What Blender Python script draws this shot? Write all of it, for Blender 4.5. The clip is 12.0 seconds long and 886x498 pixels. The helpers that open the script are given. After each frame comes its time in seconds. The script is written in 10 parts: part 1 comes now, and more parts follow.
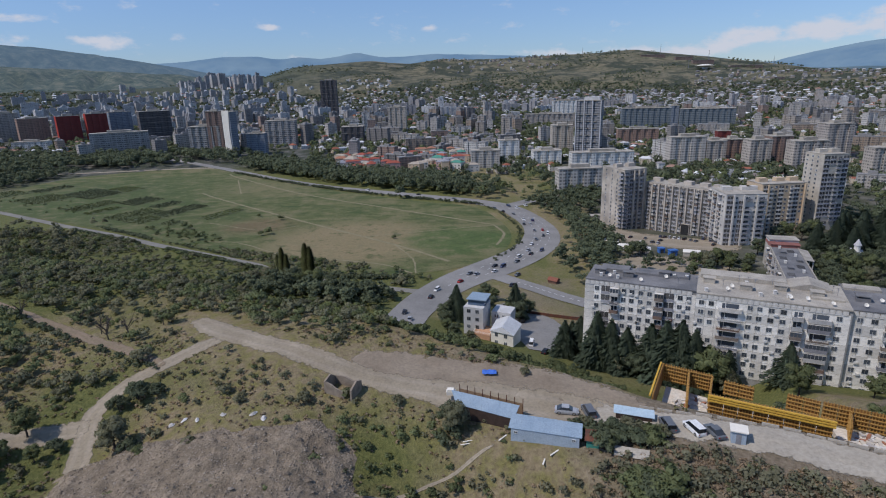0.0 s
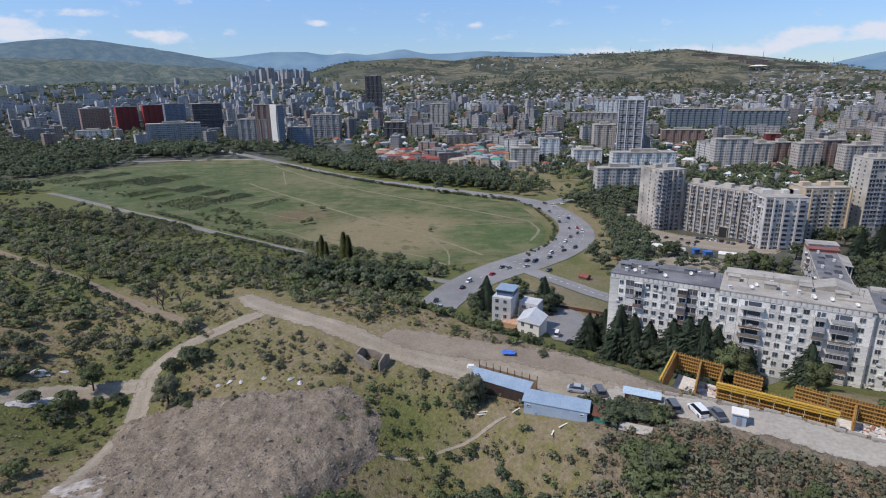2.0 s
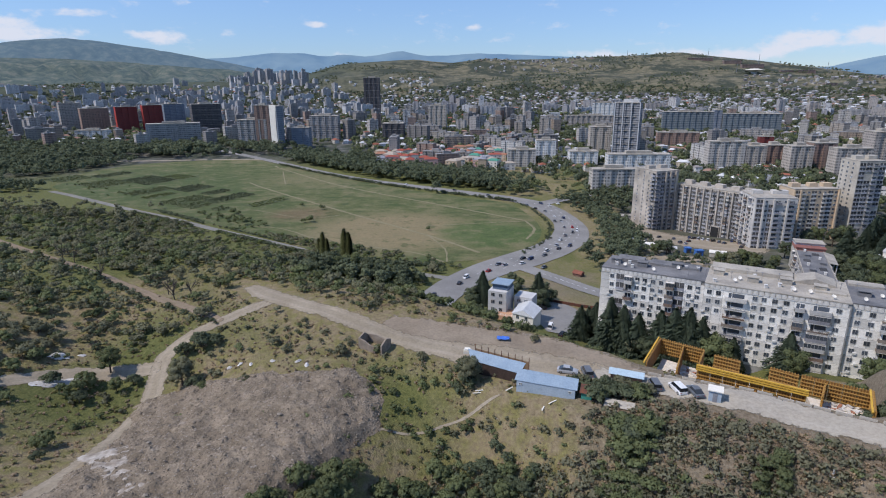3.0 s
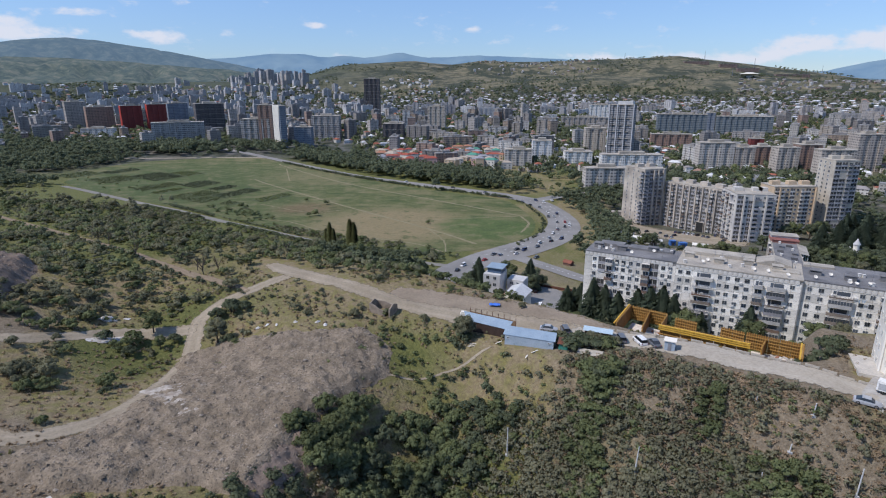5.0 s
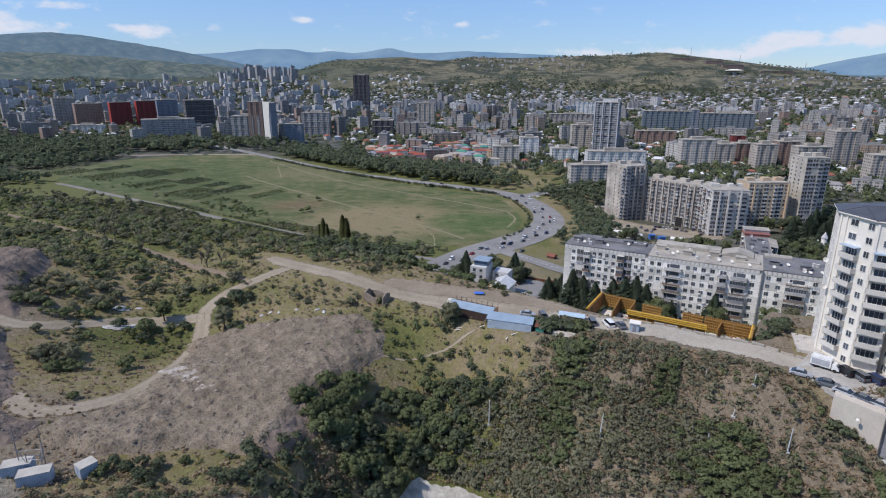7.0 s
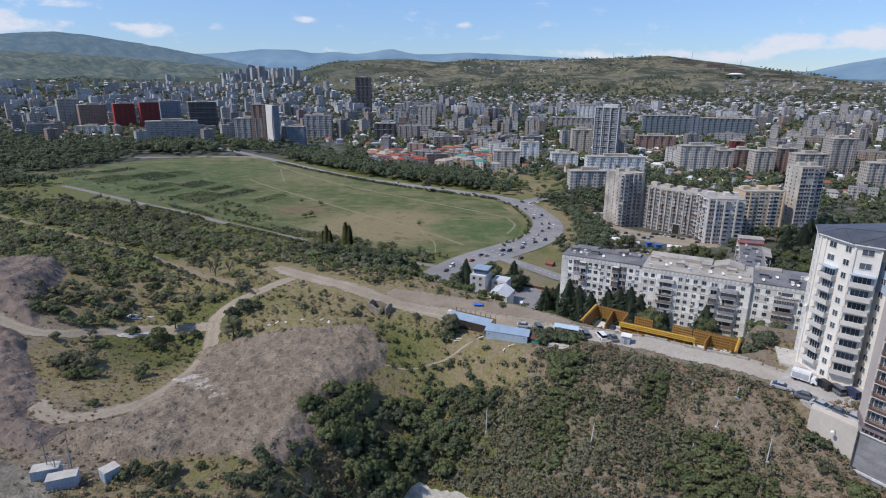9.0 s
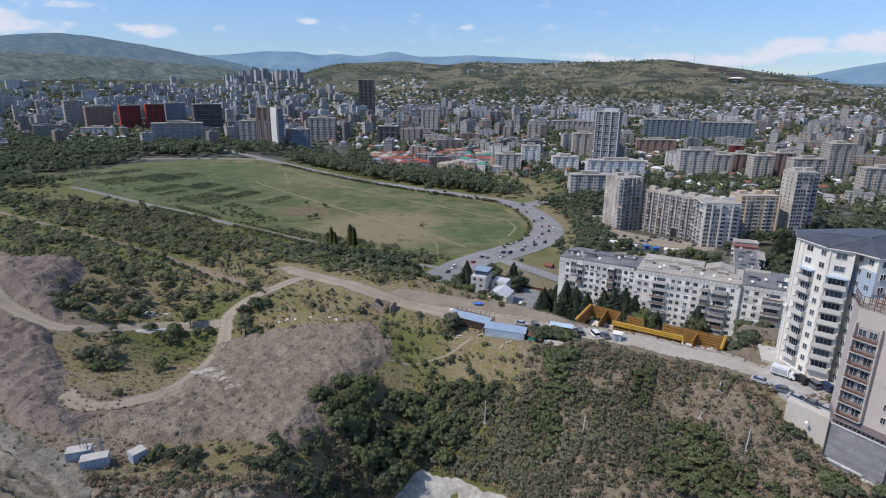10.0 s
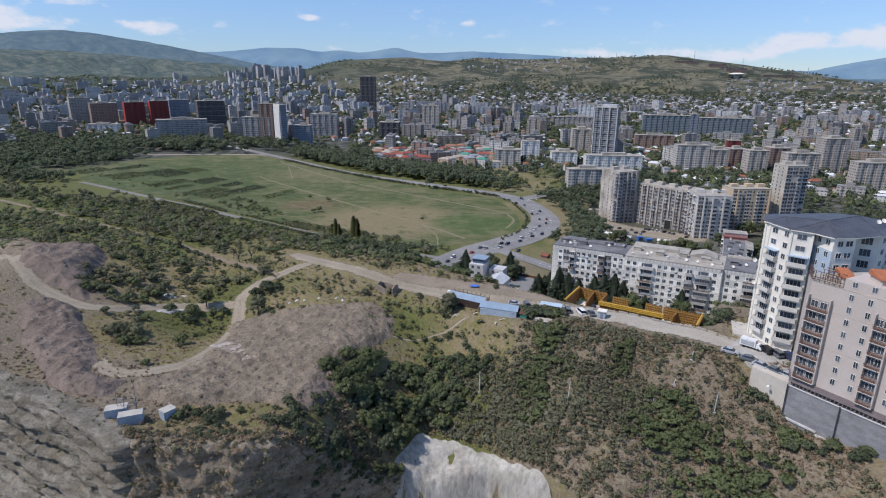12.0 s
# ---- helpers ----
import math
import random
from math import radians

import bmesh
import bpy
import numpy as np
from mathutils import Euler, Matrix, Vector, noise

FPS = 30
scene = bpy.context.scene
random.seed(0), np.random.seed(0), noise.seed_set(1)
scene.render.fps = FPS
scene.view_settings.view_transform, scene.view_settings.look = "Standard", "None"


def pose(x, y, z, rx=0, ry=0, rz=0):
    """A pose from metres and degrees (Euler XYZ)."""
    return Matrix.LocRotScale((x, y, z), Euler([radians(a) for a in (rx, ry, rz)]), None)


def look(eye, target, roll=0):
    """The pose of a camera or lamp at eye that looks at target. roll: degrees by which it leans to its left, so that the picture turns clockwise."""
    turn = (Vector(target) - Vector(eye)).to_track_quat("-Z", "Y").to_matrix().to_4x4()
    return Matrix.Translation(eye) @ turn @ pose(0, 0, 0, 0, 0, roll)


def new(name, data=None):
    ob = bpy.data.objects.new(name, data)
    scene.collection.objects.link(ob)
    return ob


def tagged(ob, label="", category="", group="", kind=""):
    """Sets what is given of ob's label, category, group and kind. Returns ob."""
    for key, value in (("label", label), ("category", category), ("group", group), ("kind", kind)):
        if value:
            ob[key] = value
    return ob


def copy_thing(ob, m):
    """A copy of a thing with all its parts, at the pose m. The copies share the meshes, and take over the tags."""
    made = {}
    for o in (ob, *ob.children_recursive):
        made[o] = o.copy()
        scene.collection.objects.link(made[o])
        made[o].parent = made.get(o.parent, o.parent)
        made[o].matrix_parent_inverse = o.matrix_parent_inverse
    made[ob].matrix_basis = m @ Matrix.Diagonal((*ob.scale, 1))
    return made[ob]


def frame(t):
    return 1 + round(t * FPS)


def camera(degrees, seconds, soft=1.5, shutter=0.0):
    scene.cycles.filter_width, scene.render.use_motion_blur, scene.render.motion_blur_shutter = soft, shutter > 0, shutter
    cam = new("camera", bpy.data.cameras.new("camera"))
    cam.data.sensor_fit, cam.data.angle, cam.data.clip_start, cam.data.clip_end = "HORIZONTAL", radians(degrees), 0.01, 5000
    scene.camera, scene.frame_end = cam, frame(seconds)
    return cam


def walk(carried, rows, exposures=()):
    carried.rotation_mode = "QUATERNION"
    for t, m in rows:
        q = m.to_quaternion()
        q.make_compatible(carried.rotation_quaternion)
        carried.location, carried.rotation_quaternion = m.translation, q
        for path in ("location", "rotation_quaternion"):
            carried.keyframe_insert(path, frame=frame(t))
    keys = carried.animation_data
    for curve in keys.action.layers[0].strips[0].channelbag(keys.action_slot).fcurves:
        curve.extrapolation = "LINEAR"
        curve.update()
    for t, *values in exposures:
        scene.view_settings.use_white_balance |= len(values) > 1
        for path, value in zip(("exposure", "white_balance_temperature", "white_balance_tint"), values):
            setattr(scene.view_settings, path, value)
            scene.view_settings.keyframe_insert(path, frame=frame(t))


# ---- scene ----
cam = camera(76.09, 12.0, 1.1)


def at(x, y, z, yaw, pitch, roll):
    """Place of the flying camera with its turn to the left, its pitch and its roll in degrees."""
    a, b = radians(yaw), radians(pitch)
    ahead = Vector((-math.sin(a) * math.cos(b), math.cos(a) * math.cos(b), math.sin(b)))
    return look((x, y, z), Vector((x, y, z)) + ahead, roll)


PATH = [
    (0, at(-4.16, 12.40, 103.10, 5.322, -16.248, -1.577)),
    (0.5, at(-2.22, 10.34, 102.91, 9.001, -16.309, -1.311)),
    (1, at(-1.42, 8.36, 102.83, 9.557, -16.454, -1.052)),
    (1.5, at(-0.92, 6.71, 102.84, 9.641, -16.441, -0.928)),
    (2, at(-0.50, 3.76, 103.06, 9.398, -16.440, -0.768)),
    (2.5, at(0.00, 0.00, 103.00, 9.203, -16.355, -0.588)),
    (3, at(0.52, -4.53, 102.86, 9.105, -16.258, -0.446)),
    (5, at(3.47, -26.37, 102.50, 8.902, -16.105, -0.051)),
    (5.5, at(4.15, -31.75, 102.44, 8.582, -16.184, 0.018)),
    (6, at(4.87, -35.76, 102.61, 8.250, -16.278, 0.002)),
    (6.5, at(5.49, -38.37, 103.94, 7.976, -16.405, 0.000)),
    (7, at(5.95, -39.93, 105.74, 7.827, -16.547, 0.026)),
    (9, at(6.67, -45.53, 111.47, 7.884, -16.502, 0.383)),
    (9.5, at(7.17, -49.60, 112.99, 7.948, -16.396, 0.519)),
    (10, at(7.80, -54.13, 113.95, 8.073, -16.306, 0.616)),
    (10.5, at(8.64, -59.05, 114.21, 8.070, -16.365, 0.669)),
    (11, at(9.44, -63.04, 114.27, 8.078, -16.446, 0.614)),
    (11.5, at(10.05, -65.89, 114.28, 8.135, -16.561, 0.566)),
    (12, at(10.83, -67.84, 114.22, 8.231, -16.663, 0.505)),
]
walk(cam, PATH, [(0, -0.13, 6340, 14), (0.25, -0.05, 6340, 14), (0.5, 0.09, 6340, 14), (1, 0.18, 6340, 14), (12, 0.19, 6340, 14)])


# ---- world ----
SUN_FROM = Vector((-0.90, -0.43, 0.0)).normalized()
SUN_UP = radians(54)
world = bpy.data.worlds.new("sky")
scene.world = world
world.use_nodes = True
wn, wl = world.node_tree.nodes, world.node_tree.links
wn.clear()
sky = wn.new("ShaderNodeTexSky")
sky.sky_type, sky.sun_disc = "NISHITA", False
sky.sun_elevation = SUN_UP
sky.sun_rotation = math.atan2(SUN_FROM.x, SUN_FROM.y)
sky.altitude, sky.air_density, sky.dust_density, sky.ozone_density = 500, 1.0, 0.15, 4.0
coord = wn.new("ShaderNodeTexCoord")
split = wn.new("ShaderNodeSeparateXYZ")
wl.new(coord.outputs["Generated"], split.inputs[0])
# fair-weather clouds: compass angle and height in degrees, half width and half height
CLOUDS = [(-47.0, 4.6, 4.6, 1.3), (-43.5, 4.1, 5.2, 1.15), (-34.5, 4.0, 3.4, 0.75), (-40.0, 5.7, 3.8, 0.65), (-20.8, 5.25, 1.7, 0.45), (-6.2, 5.05, 1.15, 0.5), (8.5, 2.4, 8.0, 0.75), (17.0, 2.3, 4.5, 1.0),
          (21.0, 3.0, 3.2, 1.25), (25.5, 3.3, 5.0, 1.1), (30.0, 3.6, 5.0, 1.5), (34.0, 4.4, 4.0, 1.0), (-52.0, 5.0, 4.0, 1.0), (-70.0, 7.0, 8.0, 2.0), (48.0, 5.0, 7.0, 1.8), (75.0, 8.0, 9.0, 2.5), (-100.0, 9.0, 12.0, 3.0), (110.0, 9.0, 12.0, 3.0), (170.0, 10.0, 14.0, 3.0)]


def wmath(op, a, b=None, c=None):
    n = wn.new("ShaderNodeMath")
    n.operation = op
    for k, v in enumerate((a, b, c)):
        if v is None:
            continue
        if isinstance(v, (int, float)):
            n.inputs[k].default_value = v
        else:
            wl.new(v, n.inputs[k])
    return n.outputs[0]


puff = wn.new("ShaderNodeTexNoise")
stretch = wn.new("ShaderNodeMapping")
stretch.inputs["Scale"].default_value = (1.0, 1.0, 2.2)
wl.new(coord.outputs["Generated"], stretch.inputs[0])
puff.inputs["Scale"].default_value, puff.inputs["Detail"].default_value, puff.inputs["Roughness"].default_value = 22, 7, 0.6
wl.new(stretch.outputs[0], puff.inputs["Vector"])
azimuth = wmath("MULTIPLY", wmath("ARCTAN2", split.outputs["X"], split.outputs["Y"]), 57.2958)
upward = wmath("MULTIPLY", wmath("ARCSINE", split.outputs["Z"]), 57.2958)
total = 0.0
for az, el, w, h in CLOUDS:
    u = wmath("DIVIDE", wmath("SUBTRACT", azimuth, az), w)
    v = wmath("DIVIDE", wmath("SUBTRACT", upward, el), h)
    d = wmath("SQRT", wmath("ADD", wmath("MULTIPLY", u, u), wmath("MULTIPLY", v, v)))
    total = wmath("ADD", total, wmath("MAXIMUM", wmath("SUBTRACT", 1.0, d), 0.0))
shape_in = wmath("ADD", wmath("MINIMUM", total, 0.75), wmath("MULTIPLY", wmath("SUBTRACT", puff.outputs["Fac"], 0.5), 2.6))
amount_r = wn.new("ShaderNodeMapRange")
amount_r.interpolation_type = "SMOOTHSTEP"
amount_r.inputs["From Min"].default_value, amount_r.inputs["From Max"].default_value = 0.2, 0.95
amount_r.inputs["To Max"].default_value = 0.9
wl.new(shape_in, amount_r.inputs["Value"])
amount = wn.new("ShaderNodeMath")
amount.operation = "MULTIPLY"
amount.inputs[1].default_value = 1.0
wl.new(amount_r.outputs[0], amount.inputs[0])
cloudy = wn.new("ShaderNodeMix")
cloudy.data_type = "RGBA"
cloudy.inputs["B"].default_value = (4.0, 4.2, 4.6, 1)
wl.new(amount.outputs[0], cloudy.inputs["Factor"])
# the air near the horizon is a deeper, hazier blue
low = wn.new("ShaderNodeMapRange")
low.inputs["From Min"].default_value, low.inputs["From Max"].default_value = 2.0, 22.0
wl.new(upward, low.inputs["Value"])
hazy = wn.new("ShaderNodeMix")
hazy.data_type = "RGBA"
hazy.inputs["A"].default_value, hazy.inputs["B"].default_value = (0.44, 0.51, 0.635, 1), (1, 1, 1, 1)
wl.new(low.outputs[0], hazy.inputs["Factor"])
deep = wn.new("ShaderNodeMix")
deep.data_type, deep.blend_type = "RGBA", "MULTIPLY"
deep.inputs["Factor"].default_value = 1.0
wl.new(sky.outputs[0], deep.inputs["A"])
wl.new(hazy.outputs["Result"], deep.inputs["B"])
wl.new(deep.outputs["Result"], cloudy.inputs["A"])
back = wn.new("ShaderNodeBackground")
back.inputs["Strength"].default_value = 0.16
wl.new(cloudy.outputs["Result"], back.inputs["Color"])
wl.new(back.outputs[0], wn.new("ShaderNodeOutputWorld").inputs["Surface"])

sun = new("sun", bpy.data.lights.new("sun", "SUN"))
sun.data.energy, sun.data.angle, sun.data.color = 3.4, radians(0.55), (1.0, 0.95, 0.87)
sun.matrix_world = look(SUN_FROM * math.cos(SUN_UP) + Vector((0, 0, math.sin(SUN_UP))), (0, 0, 0))



# ---- materials ----
def shader(name, rough=0.85, metal=0.0):
    m = bpy.data.materials.new(name)
    m.use_nodes = True
    nodes, links = m.node_tree.nodes, m.node_tree.links
    b = nodes["Principled BSDF"]
    b.inputs["Roughness"].default_value, b.inputs["Metallic"].default_value = rough, metal
    b.inputs["Specular IOR Level"].default_value = 0.25
    return m, nodes, links, b


def noise_node(nodes, links, scale, detail=5, rough=0.6, where="Object", stretch=(1, 1, 1)):
    tc = nodes.new("ShaderNodeTexCoord")
    mp = nodes.new("ShaderNodeMapping")
    mp.inputs["Scale"].default_value = stretch
    links.new(tc.outputs[where], mp.inputs[0])
    n = nodes.new("ShaderNodeTexNoise")
    n.inputs["Scale"].default_value, n.inputs["Detail"].default_value, n.inputs["Roughness"].default_value = scale, detail, rough
    links.new(mp.outputs[0], n.inputs["Vector"])
    return n.outputs["Fac"]


def ramp(nodes, links, fac, stops):
    r = nodes.new("ShaderNodeValToRGB")
    while len(r.color_ramp.elements) < len(stops):
        r.color_ramp.elements.new(0.5)
    for e, (p, c) in zip(r.color_ramp.elements, stops):
        e.position, e.color = p, (*c, 1)
    links.new(fac, r.inputs[0])
    return r.outputs[0]


def mixed(nodes, links, fac, a, b, how="MIX"):
    m = nodes.new("ShaderNodeMix")
    m.data_type, m.blend_type = "RGBA", how
    for slot, v in (("Factor", fac), ("A", a), ("B", b)):
        if isinstance(v, (int, float)):
            m.inputs[slot].default_value = v
        elif isinstance(v, tuple):
            m.inputs[slot].default_value = (*v, 1)
        else:
            links.new(v, m.inputs[slot])
    return m.outputs["Result"]


def ranged(nodes, links, v, a, b, lo=0.0, hi=1.0):
    m = nodes.new("ShaderNodeMapRange")
    for slot, x in (("From Min", a), ("From Max", b), ("To Min", lo), ("To Max", hi)):
        m.inputs[slot].default_value = x
    links.new(v, m.inputs["Value"])
    return m.outputs[0]


def bumpy(nodes, links, b, fac, strength, distance):
    n = nodes.new("ShaderNodeBump")
    n.inputs["Strength"].default_value, n.inputs["Distance"].default_value = strength, distance
    links.new(fac, n.inputs["Height"])
    links.new(n.outputs[0], b.inputs["Normal"])


def mottled(name, a, b, scale=0.4, fine=6.0, rough=0.9, relief=0.0, metal=0.0, vary=0.0, grit=0.5, where="Object", stretch=(1, 1, 1)):
    """A surface between two colours at two scales of noise; vary shifts its lightness from object to object."""
    m, nodes, links, p = shader(name, rough, metal)
    big = noise_node(nodes, links, scale, 4, 0.55, where, stretch)
    small = noise_node(nodes, links, fine, 6, 0.65, where, stretch)
    col = mixed(nodes, links, ranged(nodes, links, big, 0.35, 0.65), a, b)
    col = mixed(nodes, links, grit, col, ramp(nodes, links, small, [(0.25, (0.45, 0.45, 0.45)), (0.5, (1, 1, 1)), (0.8, (1.5, 1.5, 1.5))]), "MULTIPLY")
    if vary:
        info = nodes.new("ShaderNodeObjectInfo")
        lift = ranged(nodes, links, info.outputs["Random"], 0, 1, 1 - vary, 1 + vary)
        comb = nodes.new("ShaderNodeCombineColor")
        for k in range(3):
            links.new(lift, comb.inputs[k])
        col = mixed(nodes, links, 1.0, col, comb.outputs[0], "MULTIPLY")
    links.new(col, p.inputs["Base Color"])
    if relief:
        bumpy(nodes, links, p, small, 0.7, relief)
    return m


def leafy(name, dark, light, vary=0.22):
    """Foliage: grainy, each clump and each plant a little different, light coming through the leaves."""
    m, nodes, links, p = shader(name, 0.7)
    geo, info = nodes.new("ShaderNodeNewGeometry"), nodes.new("ShaderNodeObjectInfo")
    grain = ranged(nodes, links, noise_node(nodes, links, 1.1, 5, 0.75), 0.34, 0.66)
    tone = mixed(nodes, links, 0.3, grain, geo.outputs["Random Per Island"])
    big = ranged(nodes, links, noise_node(nodes, links, 0.07, 3, 0.6), 0.35, 0.65, 1 - vary, 1 + vary)
    col = mixed(nodes, links, tone, dark, light)
    comb = nodes.new("ShaderNodeCombineColor")
    for k in range(3):
        links.new(big, comb.inputs[k])
    col = mixed(nodes, links, 1.0, col, comb.outputs[0], "MULTIPLY")
    lift = ranged(nodes, links, info.outputs["Random"], 0, 1, 1 - vary * 0.6, 1 + vary * 0.6)
    comb = nodes.new("ShaderNodeCombineColor")
    for k in range(3):
        links.new(lift, comb.inputs[k])
    col = mixed(nodes, links, 1.0, col, comb.outputs[0], "MULTIPLY")
    links.new(col, p.inputs["Base Color"])
    p.inputs["Specular IOR Level"].default_value = 0.12
    through_leaf = nodes.new("ShaderNodeBsdfTranslucent")
    links.new(col, through_leaf.inputs["Color"])
    both = nodes.new("ShaderNodeMixShader")
    both.inputs[0].default_value = 0.36
    links.new(p.outputs[0], both.inputs[1])
    links.new(through_leaf.outputs[0], both.inputs[2])
    links.new(both.outputs[0], nodes["Material Output"].inputs["Surface"])
    return m


def islands(name, stops, rough=0.85, soil=0.35):
    """One mesh of many pieces, each with its own colour from a list, weathered."""
    m, nodes, links, p = shader(name, rough)
    geo = nodes.new("ShaderNodeNewGeometry")
    r = nodes.new("ShaderNodeValToRGB")
    r.color_ramp.interpolation = "CONSTANT"
    while len(r.color_ramp.elements) < len(stops):
        r.color_ramp.elements.new(0.5)
    for k, (e, c) in enumerate(zip(r.color_ramp.elements, stops)):
        e.position, e.color = k / len(stops), (*c, 1)
    links.new(geo.outputs["Random Per Island"], r.inputs[0])
    dirt = noise_node(nodes, links, 0.15, 6, 0.7)
    col = mixed(nodes, links, soil, r.outputs[0], ramp(nodes, links, dirt, [(0.3, (0.3, 0.3, 0.3)), (0.6, (1, 1, 1))]), "MULTIPLY")
    links.new(col, p.inputs["Base Color"])
    return m


M_CONCRETE = mottled("panel concrete", (0.66, 0.63, 0.585), (0.49, 0.465, 0.43), 0.25, 3.0)
M_JOINT = mottled("panel joint", (0.26, 0.25, 0.24), (0.33, 0.32, 0.31), 0.5, 4.0)
M_BITUMEN = mottled("bitumen roof", (0.125, 0.125, 0.13), (0.205, 0.20, 0.20), 0.15, 2.0)
M_PALEROOF = mottled("pale concrete roof", (0.42, 0.38, 0.32), (0.28, 0.255, 0.22), 0.15, 2.0)
M_WHITE = mottled("white render", (0.76, 0.715, 0.63), (0.66, 0.62, 0.55), 0.15, 2.0, grit=0.16)
M_PINK = mottled("pinkish beige render", (0.50, 0.435, 0.39), (0.455, 0.395, 0.35), 0.12, 2.0, grit=0.16)
M_BLUEWALL = mottled("pale blue render", (0.38, 0.45, 0.53), (0.34, 0.41, 0.49), 0.15, 2.0, grit=0.16)
M_GREYROOF = mottled("dark seamed roof", (0.06, 0.063, 0.075), (0.09, 0.093, 0.105), 0.3, 3.0, 0.5)
M_BALCONY = mottled("grey balcony parapet", (0.30, 0.30, 0.32), (0.22, 0.22, 0.24), 0.5, 3.0, vary=0.3)
M_BROWN = mottled("brown balcony rail", (0.12, 0.07, 0.055), (0.17, 0.10, 0.08), 0.8, 4.0)
M_WHITEFRAME = mottled("white window frame", (0.62, 0.61, 0.58), (0.54, 0.53, 0.50), 1.0, 5.0, grit=0.2)
M_CREAM = mottled("cream balcony parapet", (0.60, 0.57, 0.52), (0.52, 0.495, 0.45), 0.5, 3.0, vary=0.12, grit=0.2)
M_FRAME = mottled("window frame", (0.50, 0.50, 0.48), (0.36, 0.36, 0.35), 1.0, 5.0, vary=0.4)
# coat of dark parts; in the loggias it is their shade as colour
M_DARK = mottled("dark coat and recess shade", (0.045, 0.045, 0.048), (0.10, 0.096, 0.092), 1.0, 4.0, vary=0.5)
M_RUST = mottled("rusty metal", (0.16, 0.06, 0.035), (0.09, 0.05, 0.04), 1.0, 6.0)
M_STEEL = mottled("grey steel", (0.30, 0.31, 0.33), (0.2, 0.2, 0.22), 1.0, 6.0, 0.45, metal=0.6)
M_BLUEROOF = mottled("blue sheet metal", (0.215, 0.285, 0.36), (0.26, 0.33, 0.40), 0.4, 4.0, 0.55)
M_VOID = mottled("painted gateway shade", (0.02, 0.02, 0.021), (0.035, 0.034, 0.033), 1.0, 4.0)
M_PALEBLUE = mottled("pale blue cladding", (0.36, 0.42, 0.48), (0.30, 0.36, 0.42), 0.5, 4.0, 0.6)
M_YELLOW = mottled("yellow formwork timber", (0.46, 0.265, 0.07), (0.33, 0.185, 0.055), 0.8, 6.0, 0.6)
M_PLY = mottled("brown formwork panel", (0.22, 0.11, 0.035), (0.30, 0.15, 0.05), 0.8, 6.0, 0.7)
M_ASPHALT = mottled("asphalt", (0.255, 0.243, 0.228), (0.195, 0.186, 0.174), 0.05, 1.5)
M_PAINT = mottled("road paint", (0.6, 0.6, 0.58), (0.45, 0.45, 0.44), 1.0, 3.0)
M_DIRT = mottled("pale dirt track", (0.345, 0.295, 0.225), (0.255, 0.215, 0.16), 0.12, 1.2, relief=0.15)
M_RUBBLE = mottled("grey rubble", (0.262, 0.210, 0.152), (0.165, 0.130, 0.092), 0.28, 2.1, relief=0.6, grit=0.85)
M_CHALK = mottled("white spoil", (0.60, 0.58, 0.55), (0.4, 0.37, 0.34), 0.5, 3.0)
M_PALESPOIL = mottled("pale dusty spoil", (0.44, 0.40, 0.35), (0.22, 0.18, 0.14), 0.55, 1.8)
M_ROCK = mottled("pale cut rock", (0.44, 0.41, 0.355), (0.285, 0.258, 0.215), 0.2, 0.9, relief=0.6, grit=0.75, stretch=(1, 1, 0.35))
M_BLUEKIOSK = mottled("blue painted sheet", (0.06, 0.16, 0.42), (0.05, 0.13, 0.34), 0.5, 3.0, 0.5)
M_TAN = mottled("tan render", (0.56, 0.425, 0.285), (0.46, 0.355, 0.25), 0.2, 2.0)
M_SOOT = mottled("grey beige panels", (0.50, 0.455, 0.385), (0.36, 0.325, 0.275), 0.12, 1.0, grit=0.3)
M_PANELTAN = mottled("sooty tan panels", (0.52, 0.46, 0.39), (0.29, 0.26, 0.225), 0.10, 0.8, grit=0.4)
M_PALEWARM = mottled("cream grey cladding", (0.60, 0.56, 0.50), (0.44, 0.42, 0.40), 0.12, 0.9, grit=0.3)
M_PALEGREY = mottled("pale grey cladding", (0.52, 0.515, 0.51), (0.42, 0.415, 0.41), 0.15, 1.0, grit=0.2)
M_BARK = mottled("bark", (0.09, 0.07, 0.055), (0.06, 0.05, 0.04), 2.0, 8.0)
M_LEAF = leafy("green leaves", (0.086, 0.106, 0.048), (0.195, 0.218, 0.105))
M_LEAF_DARK = leafy("dark green leaves", (0.074, 0.090, 0.053), (0.158, 0.182, 0.108))
M_LEAF_LIGHT = leafy("fresh green leaves", (0.085, 0.115, 0.038), (0.205, 0.230, 0.092))
M_LEAF_GREY = leafy("dusty olive leaves", (0.125, 0.128, 0.076), (0.245, 0.240, 0.150))
M_LEAF_DRY = leafy("dry brown twigs", (0.225, 0.166, 0.108), (0.405, 0.310, 0.208))
M_WEED = leafy("yellow-green weeds", (0.120, 0.120, 0.046), (0.245, 0.225, 0.098))
M_SCRUB = leafy("dull olive scrub", (0.124, 0.124, 0.077), (0.240, 0.232, 0.152))
M_NEEDLE = leafy("spruce needles", (0.046, 0.064, 0.042), (0.104, 0.130, 0.082))


def glass(name, tint, rough=0.12):
    m, nodes, links, p = shader(name, rough)
    info = nodes.new("ShaderNodeObjectInfo")
    links.new(mixed(nodes, links, info.outputs["Random"], tint, tuple(min(1, 2.6 * c + 0.01) for c in tint)), p.inputs["Base Color"])
    p.inputs["Specular IOR Level"].default_value = 0.5
    return m


M_GLASS = glass("dark window glass", (0.035, 0.042, 0.052))


